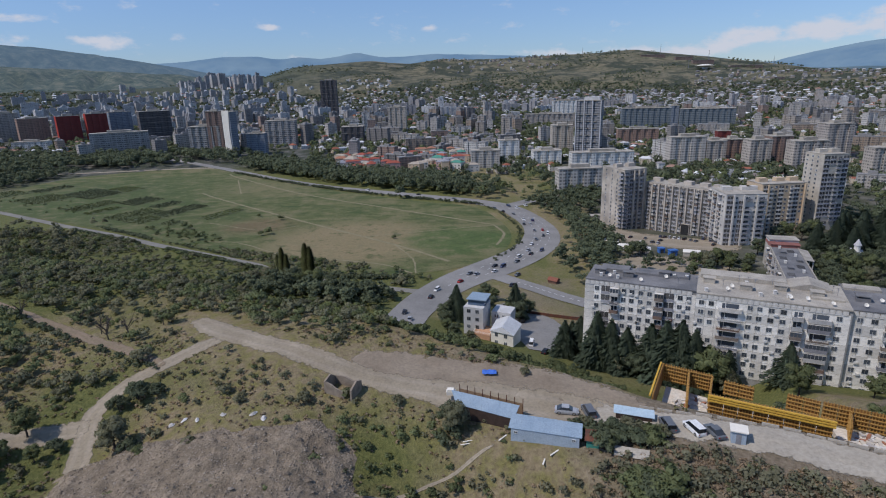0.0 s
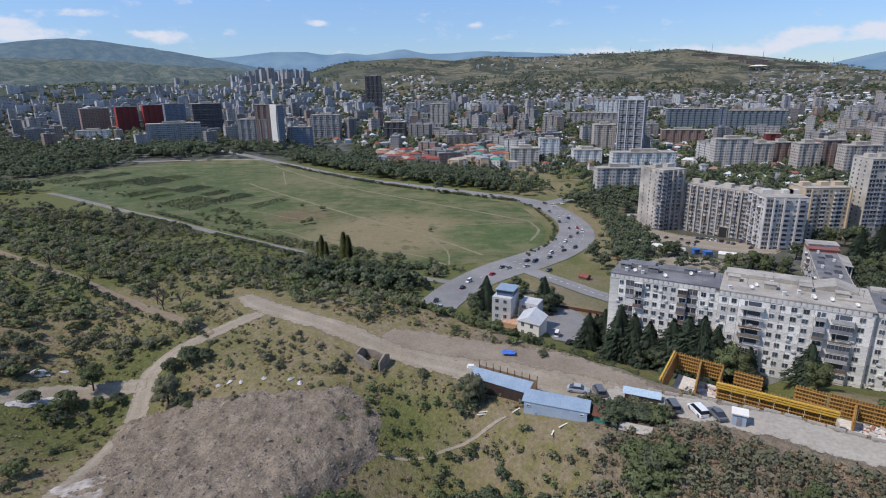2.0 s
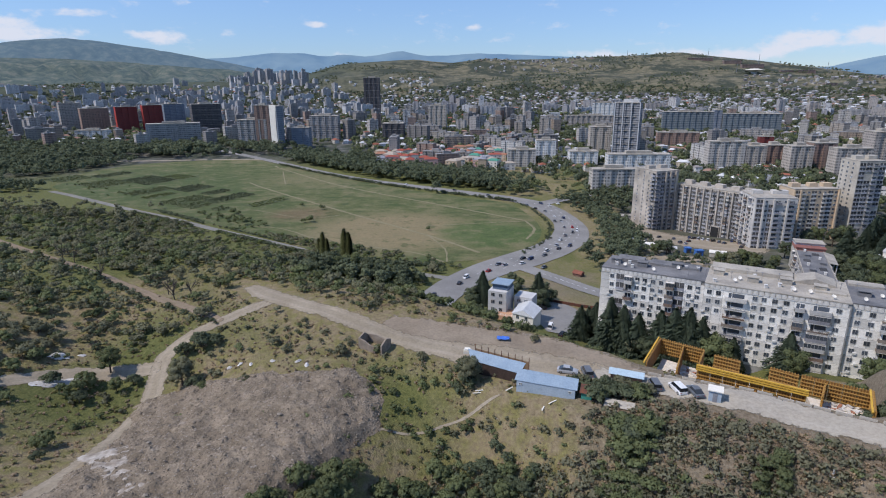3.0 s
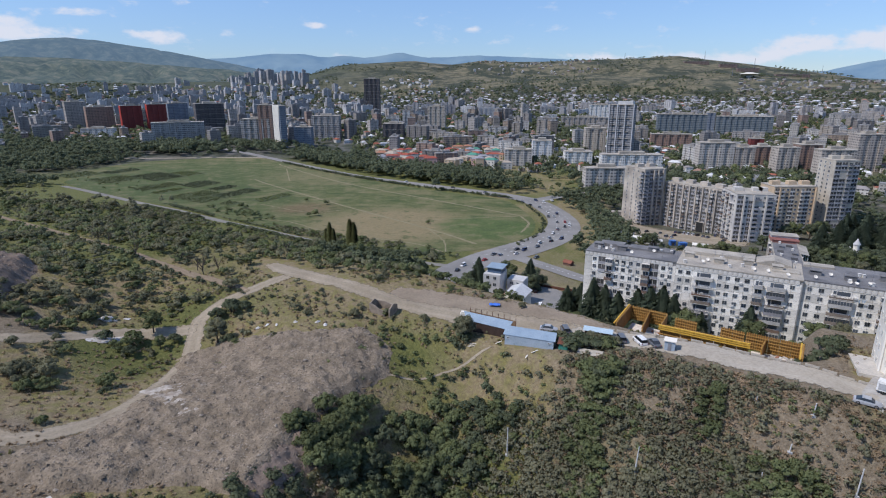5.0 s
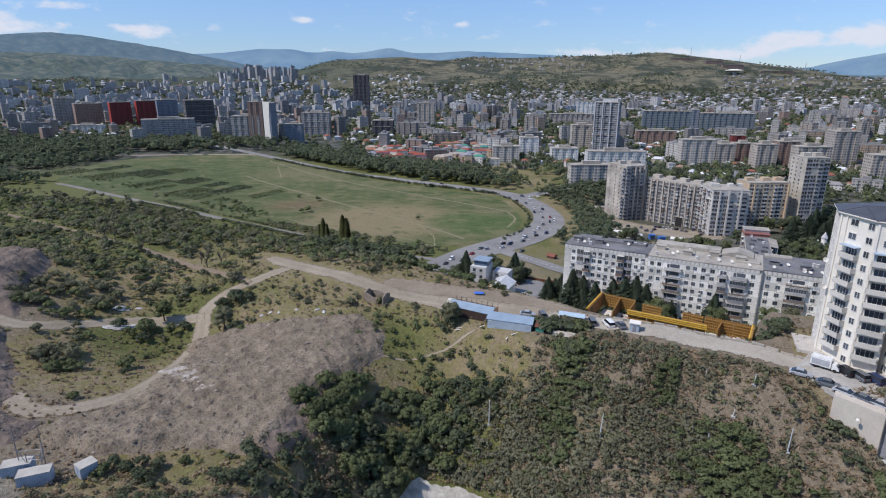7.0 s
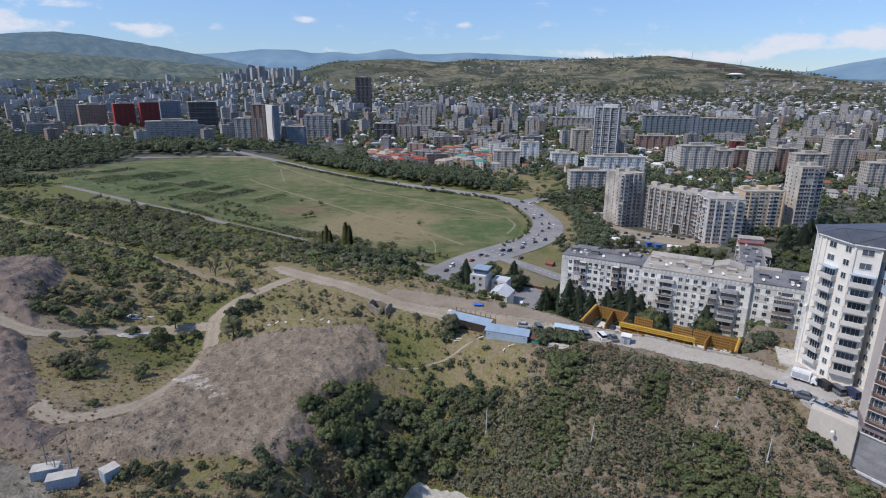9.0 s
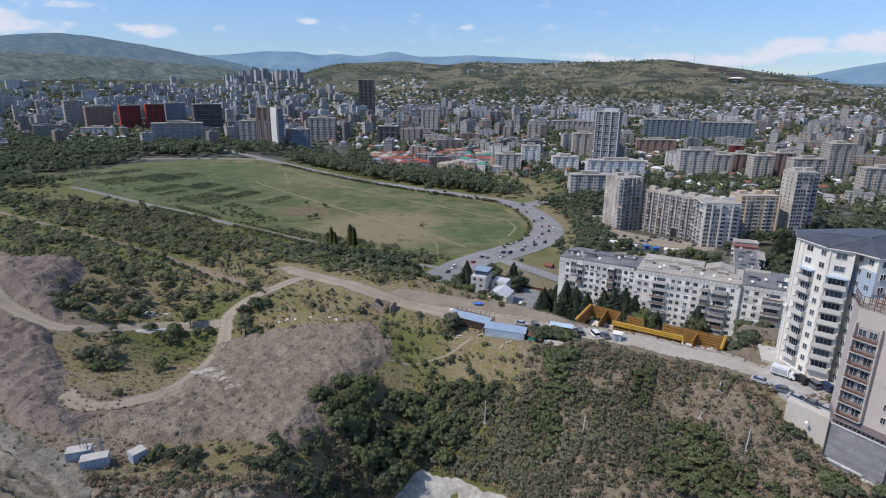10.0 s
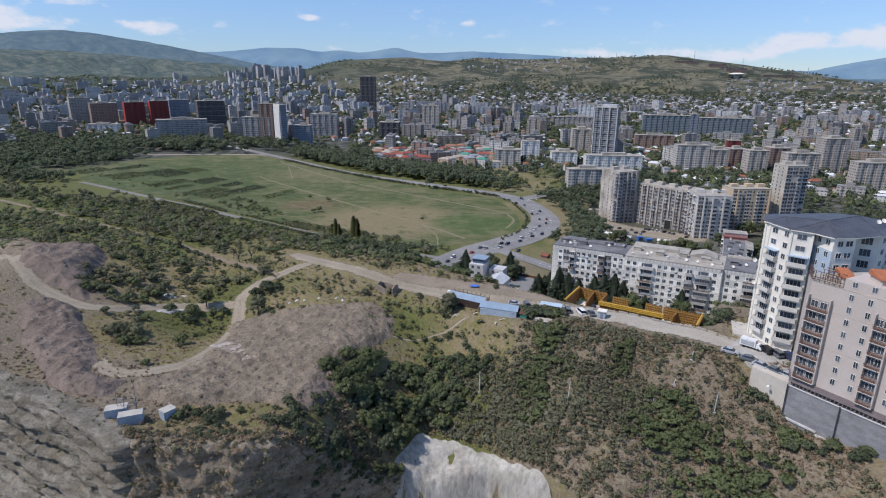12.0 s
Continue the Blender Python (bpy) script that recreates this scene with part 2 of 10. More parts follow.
# ---- mesh helpers ----
class Shape:
    """Collects vertices and faces of one part; a face keeps the number of its material."""

    def __init__(self):
        self.v, self.f, self.m = [], [], []

    def face(self, pts, mat=0):
        n = len(self.v)
        self.v += [tuple(p) for p in pts]
        self.f.append(tuple(range(n, n + len(pts))))
        self.m.append(mat)

    def solid(self, pts, faces, mat=0):
        n = len(self.v)
        self.v += [tuple(p) for p in pts]
        self.f += [tuple(n + i for i in q) for q in faces]
        self.m += [mat] * len(faces)

    def box(self, x0, y0, z0, x1, y1, z1, mat=0, m=None):
        pts = [(x, y, z) for z in (z0, z1) for x, y in ((x0, y0), (x1, y0), (x1, y1), (x0, y1))]
        if m is not None:
            pts = [m @ Vector(p) for p in pts]
        self.solid(pts, [(3, 2, 1, 0), (4, 5, 6, 7), (0, 1, 5, 4), (1, 2, 6, 5), (2, 3, 7, 6), (3, 0, 4, 7)], mat)
        return self

    def beam(self, a, b, w, h=None, mat=0):
        """A bar of section w by h from a to b."""
        a, b = Vector(a), Vector(b)
        h = h or w
        m = Matrix.Translation(a) @ (b - a).to_track_quat("X", "Z").to_matrix().to_4x4()
        return self.box(0, -w / 2, -h / 2, (b - a).length, w / 2, h / 2, mat, m)

    def tube(self, a, b, r0, r1=None, n=8, mat=0):
        a, b = Vector(a), Vector(b)
        r1 = r0 if r1 is None else r1
        q = (b - a).to_track_quat("Z", "Y")
        pts = [c + q @ Vector((r * math.cos(t), r * math.sin(t), 0)) for c, r in ((a, r0), (b, r1)) for t in [2 * math.pi * k / n for k in range(n)]]
        faces = [(k, (k + 1) % n, n + (k + 1) % n, n + k) for k in range(n)] + [tuple(range(n - 1, -1, -1)), tuple(range(n, 2 * n))]
        self.solid(pts, faces, mat)
        return self

    def mesh(self, name, *mats):
        me = bpy.data.meshes.new(name)
        me.from_pydata(self.v, [], self.f)
        for m in mats:
            me.materials.append(m)
        if len(mats) > 1:
            me.polygons.foreach_set("material_index", self.m)
        me.update()
        return me


def part(name, shape, mats, parent=None, label="", m=None):
    """Links a shape, or a ready mesh, as one object under a thing or a part."""
    me = shape if isinstance(shape, bpy.types.Mesh) else shape.mesh(name, *(mats if isinstance(mats, (list, tuple)) else [mats]))
    ob = new(name, me)
    if parent is not None:
        ob.parent = parent
    if m is not None:
        ob.matrix_basis = m
    return tagged(ob, label)


def thing(name, label, category, m=None, group="", kind=""):
    ob = new(name)
    ob.empty_display_size = 0.5
    if m is not None:
        ob.matrix_basis = m
    return tagged(ob, label, category, group, kind)


# ---- ground ----


def smooth(a, b, v):
    u = np.clip((np.asarray(v, float) - a) / (b - a), 0, 1)
    return u * u * (3 - 2 * u)


def bump(x, y, cx, cy, rx, ry=None, turn=0.0):
    c, s = np.cos(turn), np.sin(turn)
    u, v = (x - cx) * c + (y - cy) * s, (y - cy) * c - (x - cx) * s
    return np.exp(-((u / rx) ** 2 + (v / (ry or rx)) ** 2))


def brow(x):
    """y of the edge where the plateau breaks off towards the city."""
    return np.interp(x, [-900, -300, -180, -76, -20, 10, 30, 45, 62, 69, 76, 160, 400], [420, 240, 198, 160, 136, 119, 106, 98, 91, 93, 112, 90, 20])


def brink(x):
    """y of the edge where the plateau falls into the quarry in front."""
    return np.interp(x, [-400, -118, -100, -82, -70, -56, -44, -34, -16, 5, 20, 40, 60, 100, 300], [70, 41, 37, 31, 25.5, 28, 29.5, 37, 54, 59, 52, 38, 24, 10, -20])


def ridge(az):
    """Height of the hills behind the city by compass angle in degrees from +y to +x."""
    return np.interp(az, [-180, -75, -60, -47, -41.5, -35, -31, -27.5, -23.5, -20.5, -18.4, -14, -11.6, -8, -5.3, -0.3, 8.2, 12.7, 18.8, 24.1, 29.1, 60, 180],
                     [100, 100, 145, 118, 105, 105, 110, 112, 120, 175, 202, 214, 218, 206, 224, 216, 219, 236, 195, 150, 108, 95, 100])


def height(x, y):
    x, y = np.asarray(x, float), np.asarray(y, float)
    # plateau
    left = smooth(-105, -160, x)
    zp = 43.5 + 1.8 * smooth(0, 60, x) + left * 4.5 * smooth(180, 90, y)
    zp = zp - 9.5 * bump(x, y, -88, 92, 26, 24) - 5.0 * bump(x, y, -50, 48, 38, 30) - 3.5 * bump(x, y, -115, 120, 20, 22)
    zp = zp - 2.2 * bump(x, y, -28, 90, 26, 22) + 6.0 * bump(x, y, -160, 98, 16, 22) + 2.0 * bump(x, y, -50, 135, 30, 14)
    # grassy slope from the road down into the gully
    road = 108 - 0.46 * x
    fall = np.maximum(0, road - 8 + 4 * smooth(20, 50, x) - y)
    zs = zp - (0.58 + 0.2 * smooth(35, 55, x)) * fall * smooth(0, 10, fall) - 3 * bump(x, y, 5, 62, 14, 16)
    k = smooth(-42, -6, x)
    z = zp * (1 - k) + zs * k
    # quarry face
    pit = np.maximum(0, brink(x) - y)
    z = z - 34 * (1 - np.exp(-pit / 9.0)) * smooth(0, 3, pit)
    z = np.maximum(z, -14 + 0 * z)
    # far side: down to the plain
    d = np.maximum(0, y - brow(x))
    f = (1 - np.exp(-d / 58)) * smooth(0, 14, d)
    z = z * (1 - f) + 2.0 * f
    # city ground, rising to the hills
    r, az = np.hypot(x, y), np.degrees(np.arctan2(x, y))
    city = np.interp(r, [0, 850, 1200, 1600, 2000, 2300], [0, 0, 10, 28, 62, 96])
    top = ridge(az)
    hill = smooth(1950, 3000, r) ** 1.35
    far = city * (1 - hill) + np.maximum(top, 0) * hill
    far = far - 60 * smooth(3050, 3600, r)
    ahead = smooth(60, 300, y)
    z = z - 8 * bump(x, y, 130, 450, 85, 70) - 2.2 * bump(x, y, 66, 62, 7, 8)
    z = z + far * ahead
    # sunk ground before the yard wall
    t, out = (x - 69.2) * 0.642 - (y - 69.0) * 0.766, -(x - 69.2) * 0.766 - (y - 69.0) * 0.642
    w = smooth(-2.6, -1.2, out) * smooth(13, 5, out) * smooth(-7, -0.5, t) * smooth(20, 13, t)
    z = z * (1 - w) + np.minimum(z, 41.2 - 0.31 * t - 0.35 * out) * w
    # earth banked up against the foot of the stone wall
    t, out = (x - 74.9) * 0.64 - (y - 60.9) * 0.768, -(x - 74.9) * 0.768 - (y - 60.9) * 0.64
    w = smooth(-4, -2, out) * smooth(17, 8, out) * smooth(-1.5, 2.5, t) * smooth(52, 40, t)
    return z * (1 - w) + np.maximum(z, 36.6 + 0.16 * np.maximum(t - 4, 0) - 0.42 * np.maximum(out, 0)) * w


def face_top(x):
    """y of the upper edge of the pale cut face."""
    return np.interp(x, [-19, -17.3, -14.2, -5.4, 4.1, 13.2, 18.8, 22.2, 27], [55, 59.5, 65.2, 64.7, 61.8, 56.7, 52.6, 48.5, 36])


def fbm(x, y, scale, octaves=4, seed=0):
    """Smooth lattice noise between about 0 and 1."""
    x, y = np.asarray(x, float) / scale, np.asarray(y, float) / scale
    total, amp, norm = 0, 1.0, 0
    for k in range(octaves):
        ix, iy = np.floor(x).astype(np.int64), np.floor(y).astype(np.int64)
        u, v = x - ix, y - iy
        u, v = u * u * (3 - 2 * u), v * v * (3 - 2 * v)

        def h(a, b):
            n = (a * 374761393 + b * 668265263 + (seed + k) * 974634541) & 0x7FFFFFFF
            n = ((n ^ (n >> 13)) * 1274126177) & 0x7FFFFFFF
            return ((n ^ (n >> 16)) & 0xFFFF) / 65535.0

        total = total + amp * ((h(ix, iy) * (1 - u) + h(ix + 1, iy) * u) * (1 - v) + (h(ix, iy + 1) * (1 - u) + h(ix + 1, iy + 1) * u) * v)
        norm, amp, x, y = norm + amp, amp * 0.5, x * 2, y * 2
    return total / norm


def ground_z(x, y):
    """Height of the ground with its small unevenness."""
    x, y = np.asarray(x, float), np.asarray(y, float)
    z = height(x, y)
    near = smooth(260, 120, np.hypot(x, y))
    rough = smooth(0, 10, brink(x) - y)
    z = z + near * (fbm(x, y, 9, 4, 3) - 0.5) * 1.3 + rough * (fbm(x, y, 7, 5, 5) - 0.5) * 7
    # dipping ledges of rock in the quarry
    bed = (0.37 * x + 0.93 * y) / 2.4 + (fbm(x, y, 9, 4, 87) - 0.5) * 2.6
    step = np.floor(bed) + smooth(0.55, 0.95, bed - np.floor(bed)) - bed
    z = z + smooth(0, 3, brink(x) - y) * smooth(-62, -78, x) * step * 2.6 * (0.4 + fbm(x, y, 14, 2, 89))
    r = np.hypot(x, y)
    return z + smooth(1500, 2300, r) * ((fbm(x, y, 420, 6, 9) - 0.5) * 62 * (1 - 0.65 * smooth(2600, 2900, r)))


def gz(x, y):
    return float(ground_z(x, y))


def graded(a, b, near, lo, hi, grow=1.07):
    """Coordinates that are evenly close between a and b and grow apart up to lo and hi."""
    mid = list(np.arange(a, b + near, near))
    s, v = near, mid[-1]
    while v < hi:
        s *= grow
        v += s
        mid.append(min(v, hi))
    s, v = near, mid[0]
    while v > lo:
        s *= grow
        v -= s
        mid.insert(0, max(v, lo))
    return np.array(mid)


gx = graded(-190, 120, 1.3, -4700, 4700, 1.055)
gy = graded(8, 150, 1.3, -900, 4750, 1.035)
gy = np.concatenate([gy[gy < 10], np.arange(10, 40, 0.6), gy[gy > 40.2]])
GX, GY = np.meshgrid(gx, gy)
GZ = ground_z(GX, GY)
n_x, n_y = len(gx), len(gy)
verts = np.stack([GX.ravel(), GY.ravel(), GZ.ravel()], -1)
idx = np.arange(n_x * n_y).reshape(n_y, n_x)
quads = np.stack([idx[:-1, :-1], idx[:-1, 1:], idx[1:, 1:], idx[1:, :-1]], -1).reshape(-1, 4)
me = bpy.data.meshes.new("ground")
me.from_pydata(verts.tolist(), [], quads.tolist())
me.polygons.foreach_set("use_smooth", np.ones(len(quads), bool))
# what grows where: red green cover, green bare earth, blue cut rock
X, Y = verts[:, 0], verts[:, 1]
D = Y - brow(X)
R = np.hypot(X, Y)
patch = fbm(X, Y, 24, 4, 21)
lush = smooth(-2, 16, D) * smooth(-20, -70, X) * 0.75 + 0.9 * bump(X, Y, -98, 92, 20, 18) + 0.85 * bump(X, Y, -12, 66, 18, 14)
lush = lush + 0.5 * smooth(-90, -150, X) * smooth(110, 150, Y) + 0.9 * smooth(20, 60, D) + 0.35 * bump(X, Y, 45, 52, 14, 10)
lush = lush - 0.6 * bump(X, Y, -4, 93, 16, 7, -0.2) + 0.45 * bump(X, Y, -60, 112, 60, 18, -0.35) + 0.4 * bump(X, Y, -20, 96, 26, 10, -0.3)
lush = lush * (1 - 0.45 * smooth(300, 420, Y)) * (1 - 0.35 * smooth(1500, 1900, R)) + 0.35 * smooth(-60, -140, X) * smooth(120, 160, Y) * smooth(900, 600, R)
wide_patch = fbm(X, Y, 260, 4, 61)
lush = lush - 0.4 * smooth(24, 32, X) * smooth(70, 52, X) * smooth(300, 340, Y) * smooth(520, 470, Y)
lush = lush - 0.55 * smooth(215, 235, Y) * smooth(345, 310, Y) * smooth(-45, -25, X) * smooth(75, 55, X)
lush = np.clip(lush + (patch - 0.5) * 1.3 + smooth(1500, 1900, R) * (wide_patch - 0.5) * 2.4, 0, 1)
bare = 0.9 * smooth(4, 0, D) * smooth(-14, -2, D) * smooth(-40, 0, X) + 0.9 * smooth(-112, -128, X) * smooth(112, 92, Y) + 0.9 * smooth(-62, -74, X) * smooth(62, 50, Y) + 0.35 * smooth(-66, -110, X) * smooth(40, 30, Y)
bare = bare + 0.5 * smooth(300, 380, Y) * smooth(1000, 800, R) * smooth(40, 60, X)
bare = bare + 0.75 * smooth(-2, 3, brink(X) - Y) + 0.7 * bump(X, Y, 25, 262, 28, 36)
bare = bare + 0.9 * smooth(0, 16, X) * smooth(118, 112, Y + 0.46 * X + 8 * smooth(26, 10, X)) * (Y > brink(X))
bare = bare + 0.9 * smooth(20, 28, X) * smooth(84, 74, X) * smooth(-8, -4, D) * smooth(42, 26, D)
bare = np.clip(bare + (fbm(X, Y, 11, 4, 33) - 0.62) * 1.2, 0, 1)
rock = smooth(0.5, 4, brink(X) - Y) * (0.25 + 0.3 * fbm(X, Y, 6, 4, 91)) + smooth(0.5, 3, brink(X) - Y) * smooth(-60, -78, X) * 0.7
town = np.maximum(smooth(700, 900, R) * smooth(2250, 1850, R), 0.85 * smooth(62, 85, X + 40 * smooth(300, 240, Y)) * smooth(212, 232, Y) * smooth(1000, 700, R))
attr = me.color_attributes.new("cover", "FLOAT_COLOR", "POINT")
attr.data.foreach_set("color", np.stack([lush, bare, np.clip(rock, 0, 1), town], -1).astype(np.float32).ravel())

m, nodes, links, p = shader("ground cover", 0.95)
at_node = nodes.new("ShaderNodeVertexColor")
at_node.layer_name = "cover"
rgb = nodes.new("ShaderNodeSeparateColor")
links.new(at_node.outputs["Color"], rgb.inputs[0])
grain = noise_node(nodes, links, 1.4, 8, 0.7)
tuft = noise_node(nodes, links, 0.35, 6, 0.65)
broad = noise_node(nodes, links, 0.02, 5, 0.6)
dry = ramp(nodes, links, grain, [(0.28, (0.125, 0.095, 0.054)), (0.5, (0.230, 0.180, 0.107)), (0.72, (0.335, 0.272, 0.168))])
dry = mixed(nodes, links, ranged(nodes, links, tuft, 0.42, 0.6), dry, ramp(nodes, links, grain, [(0.3, (0.100, 0.092, 0.033)), (0.7, (0.255, 0.220, 0.088))]))
green = ramp(nodes, links, grain, [(0.3, (0.058, 0.068, 0.020)), (0.55, (0.128, 0.132, 0.042)), (0.75, (0.205, 0.190, 0.072))])
earth = ramp(nodes, links, grain, [(0.3, (0.115, 0.090, 0.062)), (0.5, (0.200, 0.160, 0.112)), (0.75, (0.32, 0.265, 0.192))])
strata = noise_node(nodes, links, 0.5, 6, 0.65, stretch=(0.12, 0.12, 2.4))
stone = ramp(nodes, links, strata, [(0.3, (0.13, 0.112, 0.094)), (0.5, (0.215, 0.188, 0.16)), (0.68, (0.32, 0.288, 0.25))])
stone = mixed(nodes, links, ranged(nodes, links, tuft, 0.46, 0.62), stone, dry)
# beds of paler and darker rock that run slantwise down the cliff
lay = nodes.new("ShaderNodeTexCoord")
tilt = nodes.new("ShaderNodeMapping")
tilt.inputs["Rotation"].default_value = (0, 0, radians(21.7))
tilt.inputs["Scale"].default_value = (0.06, 0.75, 0.06)
links.new(lay.outputs["Object"], tilt.inputs[0])
beds = nodes.new("ShaderNodeTexNoise")
beds.inputs["Scale"].default_value, beds.inputs["Detail"].default_value, beds.inputs["Roughness"].default_value = 1.0, 6, 0.65
links.new(tilt.outputs[0], beds.inputs["Vector"])
stone = mixed(nodes, links, 0.75, stone, ramp(nodes, links, beds.outputs["Fac"], [(0.38, (0.42, 0.40, 0.38)), (0.5, (1.0, 1.0, 1.0)), (0.6, (1.55, 1.55, 1.52))]), "MULTIPLY")
col = mixed(nodes, links, ranged(nodes, links, rgb.outputs[0], 0.25, 0.75), dry, green)
col = mixed(nodes, links, ranged(nodes, links, rgb.outputs[1], 0.2, 0.8), col, earth)
col = mixed(nodes, links, rgb.outputs[2], col, stone)
streets = ramp(nodes, links, noise_node(nodes, links, 0.05, 4, 0.6), [(0.35, (0.035, 0.046, 0.026)), (0.55, (0.085, 0.085, 0.07)), (0.7, (0.17, 0.16, 0.145))])
scrub_patch = ranged(nodes, links, noise_node(nodes, links, 0.0085, 10, 0.74), 0.48, 0.54)
col = mixed(nodes, links, at_node.outputs["Alpha"], col, streets)
# dark scrub in patches on the far hills
place = nodes.new("ShaderNodeTexCoord")
gone = nodes.new("ShaderNodeVectorMath")
gone.operation = "LENGTH"
links.new(place.outputs["Object"], gone.inputs[0])
on_hill = nodes.new("ShaderNodeMath")
on_hill.operation = "MULTIPLY"
links.new(ranged(nodes, links, gone.outputs["Value"], 1750, 2000), on_hill.inputs[0])
links.new(scrub_patch, on_hill.inputs[1])
bare_hill = ramp(nodes, links, noise_node(nodes, links, 0.03, 9, 0.75), [(0.40, (0.075, 0.074, 0.045)), (0.5, (0.135, 0.122, 0.075)), (0.62, (0.205, 0.178, 0.118))])
west = nodes.new("ShaderNodeSeparateXYZ")
links.new(place.outputs["Object"], west.inputs[0])
bare_hill = mixed(nodes, links, ranged(nodes, links, west.outputs["X"], -500, -1000), bare_hill, ramp(nodes, links, tuft, [(0.35, (0.045, 0.058, 0.036)), (0.65, (0.085, 0.092, 0.056))]))
col = mixed(nodes, links, ranged(nodes, links, gone.outputs["Value"], 1850, 2150), col, bare_hill)
col = mixed(nodes, links, on_hill.outputs[0], col, ramp(nodes, links, tuft, [(0.35, (0.026, 0.034, 0.023)), (0.65, (0.060, 0.066, 0.042))]))
links.new(col, p.inputs["Base Color"])
bumpy(nodes, links, p, grain, 1.0, 0.5)
me.materials.append(m)
me.update()
tagged(new("ground", me), "dry grass and scrub covered hillside with bare earth", "ground", kind="structure")


def curve_points(pts, step=3.0):
    """A smooth line through plan points."""
    p = [Vector(q[:2]) for q in pts]
    p = [2 * p[0] - p[1]] + p + [2 * p[-1] - p[-2]]
    out = []
    for i in range(1, len(p) - 2):
        n = max(2, int((p[i + 1] - p[i]).length / step))
        for k in range(n):
            t = k / n
            out.append(0.5 * (2 * p[i] + (p[i + 1] - p[i - 1]) * t + (2 * p[i - 1] - 5 * p[i] + 4 * p[i + 1] - p[i + 2]) * t * t + (3 * p[i] - p[i - 1] - 3 * p[i + 1] + p[i + 2]) * t ** 3))
    out.append(p[-2])
    return out


def ribbon(pts, width, lift=0.08, step=3.0, ragged=0.0, across=4, seed=1, wide=None):
    """A strip that lies on the ground along a line; wide gives its width along the way as (share, metres)."""
    line = curve_points(pts, step)
    rnd = random.Random(seed)
    s, rows = Shape(), []
    for i, c in enumerate(line):
        d = (line[min(i + 1, len(line) - 1)] - line[max(i - 1, 0)]).normalized()
        side = Vector((-d.y, d.x))
        w = width if wide is None else float(np.interp(i / (len(line) - 1), [q[0] for q in wide], [q[1] for q in wide]))
        l, r = w / 2 + rnd.uniform(-ragged, ragged), w / 2 + rnd.uniform(-ragged, ragged)
        row = []
        for k in range(across + 1):
            q = c + side * (l - (l + r) * k / across)
            row.append((q.x, q.y, gz(q.x, q.y) + lift))
        rows.append(row)
    for a, b in zip(rows, rows[1:]):
        for k in range(across):
            s.face([a[k], a[k + 1], b[k + 1], b[k]])
    return s


def track_material(name, pale, dark, verge):
    """Trodden earth: two paler wheel ruts, its edges frayed into the grass."""
    m, nodes, links, p = shader(name, 0.95)
    vc = nodes.new("ShaderNodeVertexColor")
    vc.layer_name = "lane"
    lane = nodes.new("ShaderNodeSeparateColor")
    links.new(vc.outputs["Color"], lane.inputs[0])
    big, fine, mid = noise_node(nodes, links, 0.12, 5, 0.6), noise_node(nodes, links, 1.6, 8, 0.7), noise_node(nodes, links, 0.5, 5, 0.65)
    col = mixed(nodes, links, ranged(nodes, links, big, 0.35, 0.65), pale, dark)
    col = mixed(nodes, links, ranged(nodes, links, lane.outputs[1], 0.2, 0.9, 0.4, 0.0), col, verge)
    col = mixed(nodes, links, 0.55, col, ramp(nodes, links, fine, [(0.28, (0.5, 0.5, 0.5)), (0.52, (1, 1, 1)), (0.8, (1.4, 1.4, 1.4))]), "MULTIPLY")
    links.new(col, p.inputs["Base Color"])
    bumpy(nodes, links, p, fine, 0.8, 0.2)
    fray = nodes.new("ShaderNodeMath")
    fray.operation = "MULTIPLY_ADD"
    links.new(mid, fray.inputs[0])
    fray.inputs[1].default_value = 1.5
    links.new(lane.outputs[0], fray.inputs[2])
    bare_ground = nodes.new("ShaderNodeBsdfTransparent")
    both = nodes.new("ShaderNodeMixShader")
    links.new(ranged(nodes, links, fray.outputs[0], 0.92, 1.12), both.inputs[0])
    links.new(bare_ground.outputs[0], both.inputs[1])
    links.new(p.outputs[0], both.inputs[2])
    links.new(both.outputs[0], nodes["Material Output"].inputs["Surface"])
    return m


M_TRACK = track_material("worn dirt track", (0.36, 0.305, 0.235), (0.27, 0.225, 0.168), (0.22, 0.18, 0.115))
M_TRACK_BROWN = track_material("narrow brown track", (0.27, 0.20, 0.145), (0.21, 0.16, 0.115), (0.17, 0.145, 0.085))


